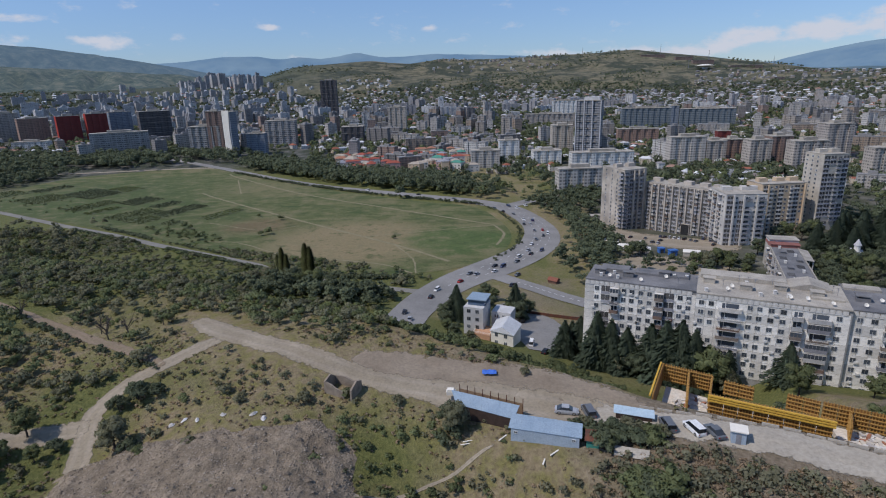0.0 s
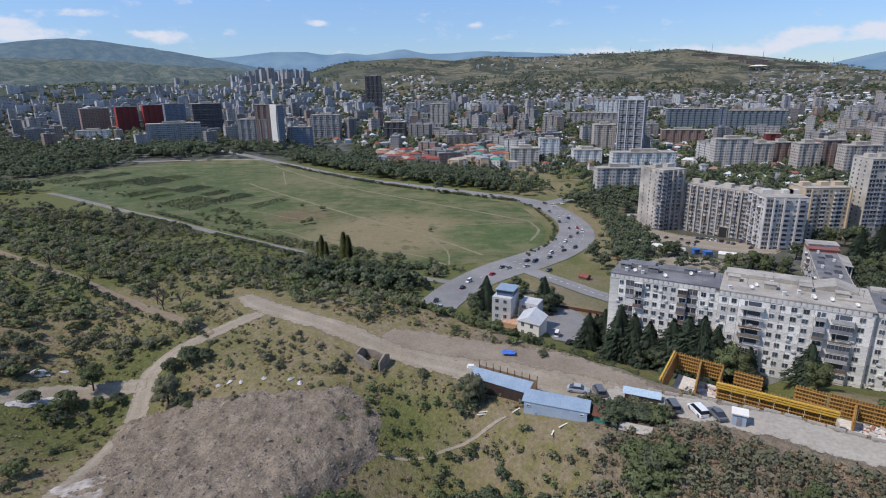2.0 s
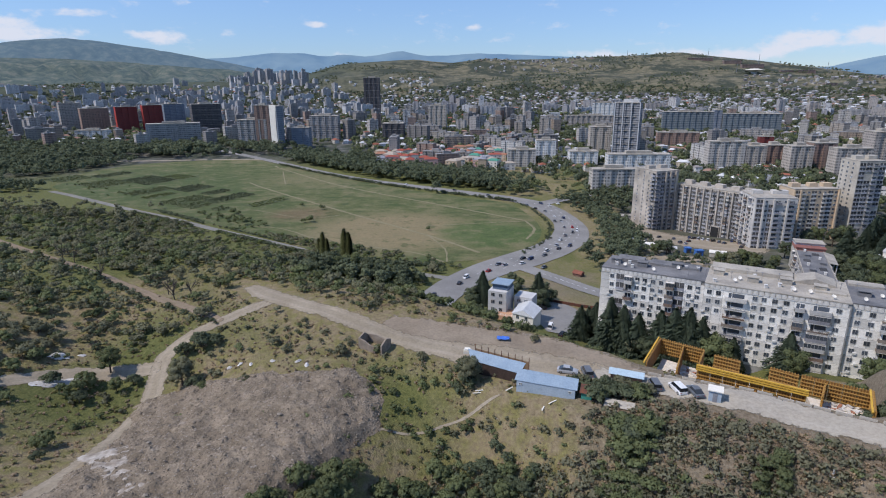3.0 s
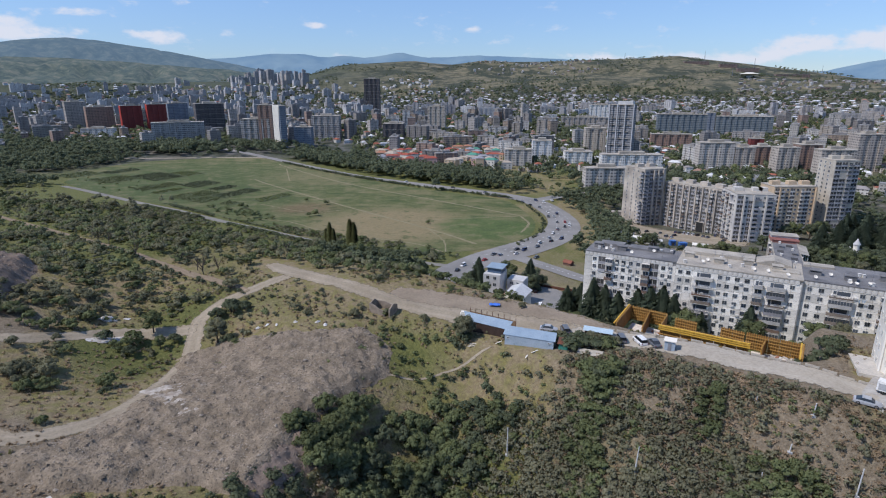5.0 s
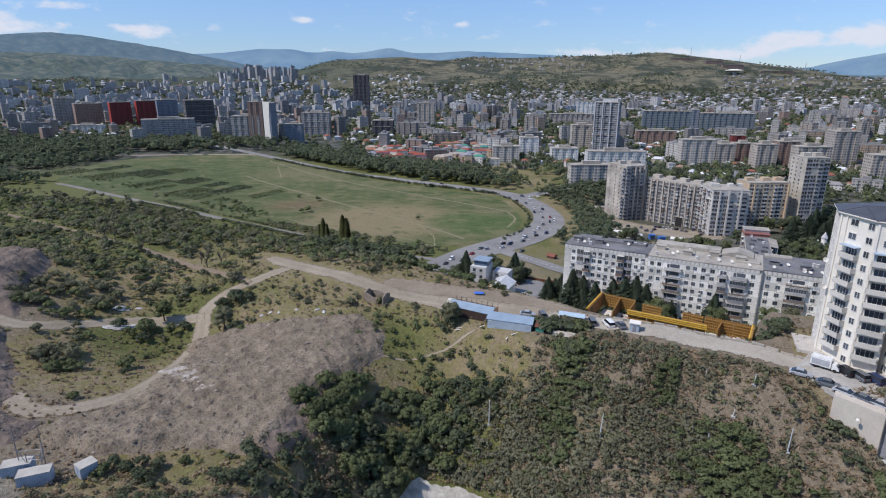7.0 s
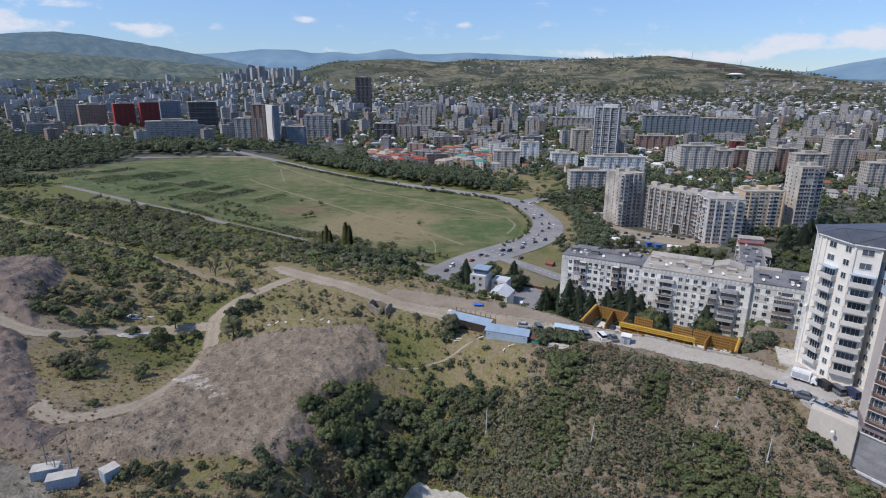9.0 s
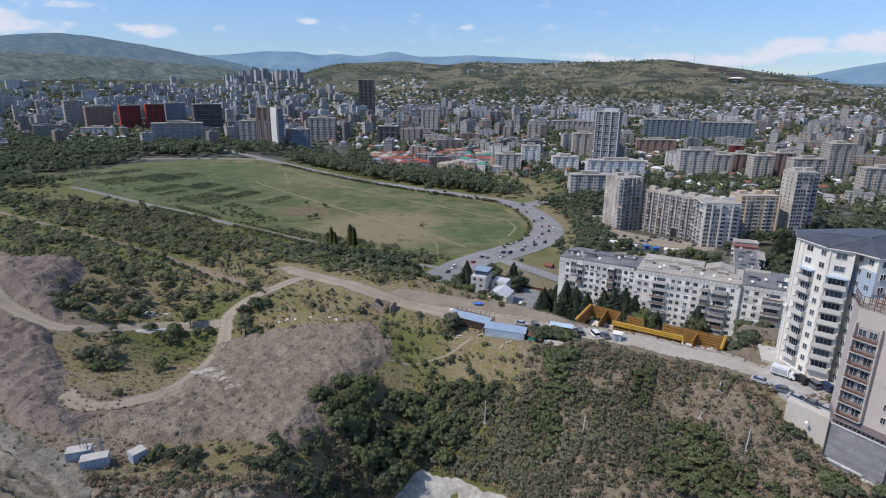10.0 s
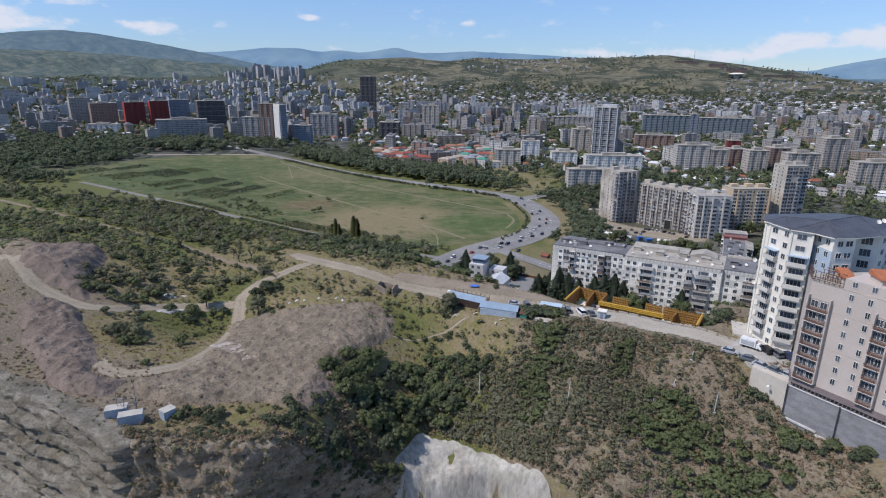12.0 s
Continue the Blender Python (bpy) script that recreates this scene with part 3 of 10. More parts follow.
def dirt_track(line, width, mat, lift=0.1, step=1.2, across=12, wide=None):
    """A track on the ground that carries how far a place is from its edge and from its ruts."""
    pts = curve_points(line, step)
    co, lanes = [], []
    for i, c in enumerate(pts):
        d = (pts[min(i + 1, len(pts) - 1)] - pts[max(i - 1, 0)]).normalized()
        side = Vector((-d.y, d.x))
        w = width if wide is None else float(np.interp(i / (len(pts) - 1), [q[0] for q in wide], [q[1] for q in wide]))
        for k in range(across + 1):
            u = k / across * 2 - 1
            q = c + side * (u * w * 0.62)
            end = min(1.0, (min(i, len(pts) - 1 - i) + 0.5) / 3)
            co.append((q.x, q.y))
            lanes.append((min(1.0, (1 - abs(u)) * 1.6) * end, max(0.0, 1 - abs(abs(u) - 0.42) * 4), 0, 1))
    co = np.array(co)
    co = np.column_stack([co, ground_z(co[:, 0], co[:, 1]) + lift]).tolist()
    i = np.arange(len(co)).reshape(len(pts), across + 1)
    q = np.stack([i[:-1, 1:], i[:-1, :-1], i[1:, :-1], i[1:, 1:]], -1).reshape(-1, 4)
    me = bpy.data.meshes.new("track")
    me.from_pydata(co, [], q.tolist())
    me.materials.append(mat)
    me.color_attributes.new("lane", "FLOAT_COLOR", "POINT").data.foreach_set("color", np.array(lanes, np.float32).ravel())
    me.update()
    return me


# roads
MAIN_ROAD = [(-38.9, 205), (-38.5, 232), (-33, 262), (-20, 292), (-2, 318), (15, 345), (27, 378), (29, 418), (20, 456), (5, 486), (-20, 507), (-50, 524), (-91, 545), (-143, 572), (-186, 596), (-250, 644), (-330, 712), (-372, 748), (-430, 790), (-520, 850)]
road = part("road", ribbon(MAIN_ROAD, 22, 0.25, 4, 0, 6, wide=[(0, 15), (0.06, 20), (0.12, 27), (0.22, 24), (0.3, 22), (0.38, 16), (0.6, 12), (1, 12)]), M_ASPHALT)
tagged(road, "wide curving grey asphalt road with traffic", "road", kind="structure")
road = part("road", ribbon([(-470, 482), (-434, 465), (-375, 434), (-324, 407), (-275, 383), (-223, 353.5), (-185, 334), (-140, 310), (-126, 297), (-100, 284), (-61, 272), (-36, 266)], 6.6, 0.2, 4), mottled("worn road", (0.235, 0.22, 0.19), (0.18, 0.17, 0.148), 0.05, 1.0))
tagged(road, "straight pale worn road beside the field", "road", kind="structure")
road = part("road", ribbon([(-4, 300), (8, 288), (19, 277), (33, 263), (60, 243), (110, 225), (190, 215)], 11, 0.3, 3), M_ASPHALT)
tagged(road, "grey asphalt side road with dashed line", "road", kind="structure")
road = part("road", ribbon([(-2, 252), (8, 236), (14, 220), (15, 205), (14, 192)], 15, 0.25, 3, wide=[(0, 9), (0.4, 22), (0.8, 20), (1, 12)]), M_ASPHALT)
tagged(road, "grey asphalt yard beside the small house", "road", kind="structure")
road = part("road", ribbon([(5, 486), (30, 515), (70, 560), (120, 640)], 12, 0.2, 5), M_ASPHALT)
tagged(road, "asphalt street leading into the city", "road", kind="structure")
road = part("road", ribbon([(-372, 748), (-420, 745), (-560, 700), (-640, 660)], 8, 0.2, 5), M_DIRT)
tagged(road, "pale road along the end of the field", "road", kind="structure")
pavement = part("pavement", dirt_track([(62, 470), (66, 448), (76, 416), (94, 396), (118, 380), (150, 366)], 36, M_TRACK, 0.12, 4, 20, wide=[(0, 10), (0.15, 22), (0.4, 36), (0.8, 40), (1, 30)]), None)
tagged(pavement, "dusty pale parking yard before the tall blocks", "pavement", kind="structure")
pavement = part("pavement", dirt_track([(70, 338), (84, 324), (98, 312), (114, 306), (132, 312)], 40, M_TRACK, 0.16, 4, 20, wide=[(0, 24), (0.3, 46), (0.7, 50), (1, 26)]), None)
tagged(pavement, "trodden grey earth yard behind the panel block", "pavement", kind="structure")

DIRT_ROAD = [(-84, 148), (-74, 140), (-62, 133), (-50, 128), (-38, 122), (-28, 117.5), (-16, 114.5), (-4, 112), (8, 108.5), (20, 104.8), (32, 101.2), (44, 96.4), (50, 93.5), (58.4, 89.6), (66, 84.5), (74, 79)]
road = part("road", dirt_track(DIRT_ROAD, 7, M_TRACK, 0.12, 1.2, 16, wide=[(0, 4.5), (0.07, 7.5), (0.15, 5.5), (0.4, 6), (0.5, 10), (0.6, 10), (0.7, 7), (0.85, 6.5), (1, 7)]), None)
tagged(road, "pale dusty dirt road along the hilltop", "road", kind="structure")
M_DUSTY = track_material("pale dusty roadway", (0.41, 0.37, 0.31), (0.335, 0.298, 0.245), (0.34, 0.30, 0.24))
road = part("road", dirt_track([(14, 106.6), (20, 104.8), (32, 101.2), (44, 96.4), (50, 93.5), (58.4, 89.6), (66, 84.5), (74, 79)], 7.4, M_DUSTY, 0.17, 1.2, 16), None)
tagged(road, "pale dusty roadway beside the building site", "road", kind="structure")
M_TURNED = track_material("turned brown earth", (0.29, 0.235, 0.175), (0.19, 0.148, 0.108), (0.25, 0.205, 0.15))
yard_ground = part("pavement", dirt_track([(-36, 127), (-24, 123.5), (-12, 121), (-2, 118.5), (8, 115), (17, 110.5), (24, 107.5)], 13, M_TURNED, 0.09, 1.5, 16, wide=[(0, 5), (0.2, 11), (0.7, 14), (1, 7)]), None)
tagged(yard_ground, "bare trampled earth behind the sheds", "yard", kind="structure")
for line, w, mat in (([(-70, 136), (-78, 127), (-85.5, 119), (-88.5, 111.5), (-86, 104), (-82.5, 95), (-80, 84), (-77, 72), (-77, 62), (-82, 53), (-88, 48.5), (-95, 50), (-99, 54)], 4.4, M_TRACK),
                     ([(-87, 108), (-96, 105), (-107.5, 100.5), (-116, 90), (-124, 82), (-136, 82.5), (-150, 87), (-168, 100), (-190, 116)], 4.6, M_TRACK),
                     ([(-80, 124), (-92, 131), (-111, 139.5), (-142, 152.5), (-177, 169), (-215, 186), (-300, 222)], 2.6, M_TRACK_BROWN),
                     ([(-30, 90.5), (-22.5, 92), (-15, 95), (-8.7, 97), (-4, 98.5)], 0.55, M_TRACK)):
    track = part("track", dirt_track(line, w, mat), None)
    tagged(track, "pale dirt track worn through dry grass", "track", kind="structure")

# dashes and arrows on the asphalt
def dashes(line, gap, length, width, lift, start=0.0, shift=0.0, end=1.0):
    pts = curve_points(line, 1.0)
    s, i = Shape(), int(len(pts) * start)
    while i + length < len(pts) * end:
        a, b = pts[i], pts[i + int(length)]
        d = (b - a).normalized()
        side = Vector((-d.y, d.x))
        c = [a + side * (shift - width / 2), b + side * (shift - width / 2), b + side * (shift + width / 2), a + side * (shift + width / 2)]
        s.face([(q.x, q.y, gz(q.x, q.y) + lift) for q in c])
        i += int(gap)
    return s


for shift, start, end in ((0, 0.08, 0.34), (5, 0.1, 0.3), (-5, 0.1, 0.3)):
    marks = part("lane_marking", dashes(MAIN_ROAD, 9, 3, 0.35, 0.42, start, shift, end), M_PAINT)
    tagged(marks, "worn white dashed lane marking on asphalt", "road marking", kind="structure")
marks = part("lane_marking", dashes([(8, 288), (19, 277), (33, 263), (60, 243)], 4, 2, 0.5, 0.45), M_PAINT)
tagged(marks, "white dashed centre line of the side road", "road marking", kind="structure")


# ---- the great field ----
EDGE = [(-490, 505), (-532, 580), (-520, 680), (-400, 748), (-325, 695), (-180, 580), (-74, 512), (-24, 488), (-3, 448), (8, 395), (2, 350), (-14, 322), (-48, 300), (-92, 297), (-132, 310), (-190, 347), (-259, 383), (-336, 421), (-435, 470)]
loop = curve_points(EDGE + EDGE[:1], 9)[:-1]
mid = Vector((sum(q.x for q in loop) / len(loop), sum(q.y for q in loop) / len(loop)))
s = Shape()
rings = 26
for k in range(rings):
    for i in range(len(loop)):
        a, b = loop[i], loop[(i + 1) % len(loop)]
        u, v = 1 - k / rings, 1 - (k + 1) / rings
        pts = [mid + (a - mid) * u, mid + (b - mid) * u, mid + (b - mid) * v, mid + (a - mid) * v]
        s.face([(q.x, q.y, float(height(q.x, q.y)) + 0.15) for q in (pts if k < rings - 1 else pts[:3])])
m, nodes, links, p = shader("field grass", 0.95)
fine, big = noise_node(nodes, links, 0.6, 8, 0.7), noise_node(nodes, links, 0.011, 5, 0.6)
streak = noise_node(nodes, links, 0.03, 4, 0.6, stretch=(1.0, 2.6, 1))
grass = ramp(nodes, links, streak, [(0.34, (0.054, 0.080, 0.023)), (0.5, (0.102, 0.113, 0.042)), (0.62, (0.150, 0.142, 0.066))])
grass = mixed(nodes, links, ranged(nodes, links, big, 0.54, 0.64), grass, (0.175, 0.155, 0.078))
tc = nodes.new("ShaderNodeTexCoord")


def spot(cx, cy, r, soft):
    d = nodes.new("ShaderNodeVectorMath")
    d.operation = "DISTANCE"
    links.new(tc.outputs["Object"], d.inputs[0])
    d.inputs[1].default_value = (cx, cy, 3)
    ragged_edge = nodes.new("ShaderNodeMath")
    ragged_edge.operation = "MULTIPLY_ADD"
    links.new(streak, ragged_edge.inputs[0])
    ragged_edge.inputs[1].default_value = soft * 2.2
    links.new(d.outputs["Value"], ragged_edge.inputs[2])
    return ranged(nodes, links, ragged_edge.outputs[0], r + soft * 1.1, r - soft * 0.1, 0.0, 0.85)


grass = mixed(nodes, links, spot(-390, 530, 185, 90), grass, (0.066, 0.092, 0.029))
grass = mixed(nodes, links, spot(-250, 400, 95, 60), grass, (0.075, 0.095, 0.032))
grass = mixed(nodes, links, spot(-96, 374, 72, 26), grass, (0.245, 0.190, 0.105))
grass = mixed(nodes, links, spot(-182, 418, 34, 16), grass, (0.155, 0.112, 0.060))
grass = mixed(nodes, links, spot(-26, 378, 44, 14), grass, (0.072, 0.108, 0.032))
grass = mixed(nodes, links, spot(-250, 590, 70, 50), grass, (0.165, 0.150, 0.072))
clods = noise_node(nodes, links, 0.09, 8, 0.72)
grass = mixed(nodes, links, ranged(nodes, links, clods, 0.52, 0.62, 0.0, 0.7), grass, (0.175, 0.155, 0.080))
grass = mixed(nodes, links, ranged(nodes, links, clods, 0.46, 0.38, 0.0, 0.7), grass, (0.056, 0.079, 0.026))
grass = mixed(nodes, links, 0.45, grass, ramp(nodes, links, fine, [(0.3, (0.45, 0.45, 0.45)), (0.55, (1, 1, 1)), (0.8, (1.4, 1.4, 1.35))]), "MULTIPLY")
links.new(grass, p.inputs["Base Color"])
bumpy(nodes, links, p, fine, 0.6, 0.4)
tagged(part("field", s, m), "large oval grass field with dry and green patches", "field", kind="structure")
M_PATH = mottled("dry path", (0.235, 0.205, 0.122), (0.19, 0.168, 0.095), 0.1, 1.0)
for line, w in (([(-300, 560), (-266, 528), (-157, 436), (-68, 363), (-30, 326)], 3.0), ([(-330, 688), (-308, 662), (-198, 556), (-83, 474), (-4, 422)], 3.2),
                ([(-96, 383), (-62, 397), (-5, 420)], 1.6), ([(-4, 422), (3, 395), (-2, 365)], 2.5), ([(-135, 335), (-174, 364), (-199, 367)], 1.6), ([(-227, 427), (-174, 403), (-150, 418)], 1.4), ([(-299, 642), (-257, 555)], 1.8), ([(-120, 330), (-70, 318), (-48, 300)], 2.0), ([(-68, 363), (-52, 330), (-46, 300)], 1.5)):
    track = part("track", ribbon(line, w * 0.75, 0.25, 4, 0.3, 2), M_PATH)
    tagged(track, "faint pale footpath across the grass field", "track", kind="structure")


# ---- the nearer apartment blocks ----
MESHES = {}


def cached(key, build):
    if key not in MESHES:
        MESHES[key] = build()
    return MESHES[key]


def window_mesh(w, h, frame_mat=None, bars=1):
    """A window seen from outside: its face at y = 0, out is -y, sill at z = 0, middle at x = 0."""
    def build():
        s, f, e = Shape(), 0.07, 0.03
        xs = [-w / 2, -w / 2 + f]
        for k in range(bars):
            c = -w / 2 + w * (k + 1) / (bars + 1)
            xs += [c - e, c + e]
        xs += [w / 2 - f, w / 2]
        zs = [0, f, h - f, h]
        s.v = [(x, -0.10, z) for z in zs for x in xs] + [(x, 0.02, z) for z in (0, h) for x in (-w / 2, w / 2)]
        n = len(xs)
        g = 4 * n
        for r in range(3):
            for c in range(n - 1):
                q = (r * n + c, r * n + c + 1, (r + 1) * n + c + 1, (r + 1) * n + c)
                if r == 1 and c % 2 == 1:
                    k = len(s.v)
                    s.v += [(s.v[i][0], -0.02, s.v[i][2]) for i in q]
                    s.f += [(q[t], q[(t + 1) % 4], k + (t + 1) % 4, k + t) for t in range(4)] + [(k, k + 1, k + 2, k + 3)]
                    s.m += [0, 0, 0, 0, 1]
                else:
                    s.f.append(q)
                    s.m.append(0)
        s.f += [(g, g + 1, n - 1, 0), (3 * n, 4 * n - 1, g + 3, g + 2), (g, 0, 3 * n, g + 2), (n - 1, g + 1, g + 3, 4 * n - 1)]
        s.m += [0] * 4
        return s.mesh("window", frame_mat or M_FRAME, M_GLASS)
    return cached(("win", w, h, (frame_mat or M_FRAME).name, bars), build)


def balcony_mesh(w, d, kind, mat, open_back=False):
    """A projecting balcony: slab, parapet or rail, glazing if it has been closed in; floor at z = 0."""
    def build():
        s = Shape()
        s.box(-w / 2, -d, -0.16, w / 2, 0, 0, 0)
        if kind == "rail":
            for z in (0.35, 0.65, 1.0):
                s.box(-w / 2, -d, z, w / 2, -d + 0.05, z + 0.06, 2)
                for x in (-w / 2, w / 2 - 0.05):
                    s.box(x, -d, z, x + 0.05, 0, z + 0.06, 2)
            n = int(w / 0.45)
            for k in range(n + 1):
                x = -w / 2 + (w - 0.05) * k / n
                s.box(x, -d + 0.01, 0, x + 0.04, -d + 0.04, 1.0, 2)
            s.box(-w / 2, -d + 0.05, 0, w / 2, -d + 0.07, 0.55, 2)
        else:
            s.box(-w / 2, -d, 0, w / 2, -d + 0.08, 1.05, 2)
            s.box(-w / 2, -d, 0, -w / 2 + 0.08, 0, 1.05, 2)
            s.box(w / 2 - 0.08, -d, 0, w / 2, 0, 1.05, 2)
        if kind == "glazed":
            s.box(-w / 2, -d, 2.35, w / 2, 0, 2.5, 0)
            n = max(2, int(w / 0.8))
            for k in range(n + 1):
                x = -w / 2 + (w - 0.07) * k / n
                s.box(x, -d, 1.05, x + 0.07, -d + 0.07, 2.35, 2)
            s.face([(-w / 2 + 0.05, -d + 0.04, 1.05), (w / 2 - 0.05, -d + 0.04, 1.05), (w / 2 - 0.05, -d + 0.04, 2.35), (-w / 2 + 0.05, -d + 0.04, 2.35)], 1)
            for x in (-w / 2 + 0.04, w / 2 - 0.04):
                s.face([(x, -d + 0.05, 1.05), (x, 0, 1.05), (x, 0, 2.35), (x, -d + 0.05, 2.35)], 1)
        if not open_back:
            # doorway and window behind it
            s.box(-w * 0.34, -0.05, 0.1, -w * 0.34 + 0.8, 0.0, 2.2, 1)
            s.box(-w * 0.34 + 1.0, -0.05, 0.9, w * 0.36, 0.0, 2.2, 1)
        return s.mesh("balcony", M_CONCRETE, M_GLASS, mat)
    return cached(("bal", w, d, kind, mat.name, open_back), build)


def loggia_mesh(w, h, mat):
    """A loggia as a dark sheet, its inner shade put into the colour, with its parapet and side cheeks."""
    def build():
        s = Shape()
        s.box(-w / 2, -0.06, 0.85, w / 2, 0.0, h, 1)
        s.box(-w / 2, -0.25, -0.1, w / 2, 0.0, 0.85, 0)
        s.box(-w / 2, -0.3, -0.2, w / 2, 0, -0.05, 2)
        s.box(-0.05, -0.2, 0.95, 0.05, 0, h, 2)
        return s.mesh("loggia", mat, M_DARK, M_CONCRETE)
    return cached(("log", w, h, mat.name), build)


BALCONY_COATS = [M_BALCONY, M_CONCRETE, mottled("brownish balcony boards", (0.24, 0.20, 0.165), (0.17, 0.14, 0.12), 0.5, 3.0), mottled("pale balcony sheet", (0.46, 0.45, 0.44), (0.36, 0.355, 0.35), 0.5, 3.0), mottled("rusty balcony sheet", (0.23, 0.15, 0.11), (0.17, 0.12, 0.095), 0.5, 3.0)]


def facade(owner, a, b, base, floors, storey, columns, rnd, skip=0.0, frame_mat=None, bal_mat=None):
    """Windows (w), balconies (b), loggias (l) along the wall from a to b, seen from outside with a on the left."""
    a, b = Vector((*a, 0)), Vector((*b, 0))
    d = (b - a).normalized()
    turn = Matrix.Rotation(math.atan2(d.y, d.x), 4, "Z")
    for column in columns:
        sx, kind, w = column[:3]
        first = column[3] if len(column) > 3 else 0
        for k in range(first, floors):
            if rnd.random() < skip:
                continue
            at_place = Matrix.Translation((*(a + d * sx).xy, base + k * storey)) @ turn
            if kind == "w":
                part("window", window_mesh(w, 1.45, frame_mat), None, owner, m=at_place @ Matrix.Translation((0, -0.02, 0.9)))
            elif kind == "f":
                part("window", window_mesh(w, 1.9, frame_mat, 2), None, owner, m=at_place @ Matrix.Translation((0, -0.02, 0.5)))
            elif kind == "b":
                closed = rnd.random()
                part("balcony", balcony_mesh(w, 1.25, "glazed" if closed < 0.4 else "rail" if closed > 0.8 else "wall", bal_mat or rnd.choice(BALCONY_COATS)), None, owner, m=at_place)
            elif kind == "r":
                part("balcony", balcony_mesh(w, 1.3, "rail", bal_mat or M_BROWN), None, owner, m=at_place)
            elif kind == "o":
                part("balcony", balcony_mesh(w, 1.3, "wall", bal_mat or M_BALCONY, True), None, owner, m=at_place)
                part("window", window_mesh(round(w * 0.72, 2), 2.0, frame_mat, max(2, int(w / 1.2))), None, owner, m=at_place @ Matrix.Translation((0, -0.02, 0.2)))
            elif kind == "l":
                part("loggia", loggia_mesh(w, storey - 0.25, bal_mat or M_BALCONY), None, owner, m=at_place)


def prism(poly, z0, z1, mat=0, shape=None):
    s = shape or Shape()
    n = len(poly)
    s.solid([(x, y, z) for z in (z0, z1) for x, y in poly], [(k, (k + 1) % n, n + (k + 1) % n, n + k) for k in range(n)] + [tuple(range(n, 2 * n)), tuple(range(n - 1, -1, -1))], mat)
    return s


def along(a, b, s, out=0.0):
    """Plan point s metres from a towards b and out metres before the wall."""
    a, b = Vector(a), Vector(b)
    d = (b - a).normalized()
    return a + d * s + Vector((d.y, -d.x)) * out


def dish(owner, place, aim=0.6):
    s = Shape()
    n = 12
    for r0, r1, z0, z1 in ((0.08, 0.35, 0, 0.05), (0.35, 0.6, 0.05, 0.17)):
        for k in range(n):
            t0, t1 = 2 * math.pi * k / n, 2 * math.pi * (k + 1) / n
            s.face([(r0 * math.cos(t0), r0 * math.sin(t0), z0), (r1 * math.cos(t0), r1 * math.sin(t0), z1), (r1 * math.cos(t1), r1 * math.sin(t1), z1), (r0 * math.cos(t1), r0 * math.sin(t1), z0)])
    s.tube((0, 0, -0.9), (0, 0, 0.02), 0.04)
    ob = part("satellite_dish", cached("dish", lambda: s.mesh("satellite_dish", M_WHITE)), None, None, m=Matrix.Translation(place) @ Matrix.Rotation(aim, 4, "X"))
    return tagged(ob, "white satellite dish on a flat roof edge", "satellite dish", "satellite dishes")


rnd = random.Random(4)
# long grey panel block: three stepped sections in one row
A0, A1 = Vector((25.2, 187.0)), Vector((103.5, 158.0))
dA = (A1 - A0).normalized()
nA = Vector((dA.y, -dA.x))
BASE, STOREY, FLOORS = 16.4, 2.93, 8
ROOF = 42.0
panel_block = thing("apartment_block", "long weathered grey panel apartment block with closed-in balconies", "apartment block")
for s0, s1, out, roof_mat, deep in ((0, 32.6, 0.0, M_BITUMEN, 15), (32.6, 71, 1.3, M_PALEROOF, 19.0), (71, 112, 0.2, M_BITUMEN, 21.5)):
    p0, p1 = A0 + dA * s0 + nA * out, A0 + dA * s1 + nA * out
    q0, q1 = p0 - nA * (deep + out), p1 - nA * (deep + out)
    part("wall", prism([p0, p1, q1, q0], BASE - 5, ROOF), M_JOINT, panel_block)
    part("roof", prism([p0 + nA * 0.3, p1 + nA * 0.3, q1, q0], ROOF, ROOF + 0.35), roof_mat, panel_block, "flat roof with patched bitumen")
    for k in range(int((s1 - s0) / 1.5)):
        c = p0 + dA * (k * 1.5 + 0.75) + nA * 0.12
        part("parapet", cached("parapet", lambda: Shape().box(-0.68, -0.12, ROOF - 1.45, 0.68, 0.1, ROOF - 0.05).mesh("parapet", M_CONCRETE)), None, panel_block, m=Matrix.Translation((c.x, c.y, 0)) @ Matrix.Rotation(math.atan2(dA.y, dA.x), 4, "Z"))
    # stair head and vents on the roof
    for k in range(int((s1 - s0) / 9)):
        c = p0 + dA * (4 + 9 * k + rnd.uniform(-1, 1)) - nA * rnd.uniform(6, 11)
        rot = Matrix.Translation((c.x, c.y, ROOF + 0.3)) @ Matrix.Rotation(math.atan2(dA.y, dA.x), 4, "Z")
        part("roof_hatch", Shape().box(-1.6, -1.2, 0, 1.6, 1.2, 0.9 + rnd.random(), m=rot).box(-1.8, -1.4, 1.6, 1.8, 1.4, 1.8, m=rot), roof_mat, panel_block)
    for k in range(int((s1 - s0) / 6)):
        c = p0 + dA * rnd.uniform(1, s1 - s0 - 1) - nA * rnd.uniform(1, 12)
        part("vent", Shape().box(-0.4, -0.4, 0, 0.4, 0.4, 1.1).box(-0.5, -0.5, 1.1, 0.5, 0.5, 1.2), M_CONCRETE, panel_block, m=Matrix.Translation((c.x, c.y, ROOF + 0.3)))
    for k in range(int((s1 - s0) / 7)):
        c = p0 + dA * rnd.uniform(1, s1 - s0 - 1) - nA * rnd.uniform(0.5, 9)
        dish(panel_block, (c.x, c.y, ROOF + 1.2), rnd.uniform(0.5, 1.1))
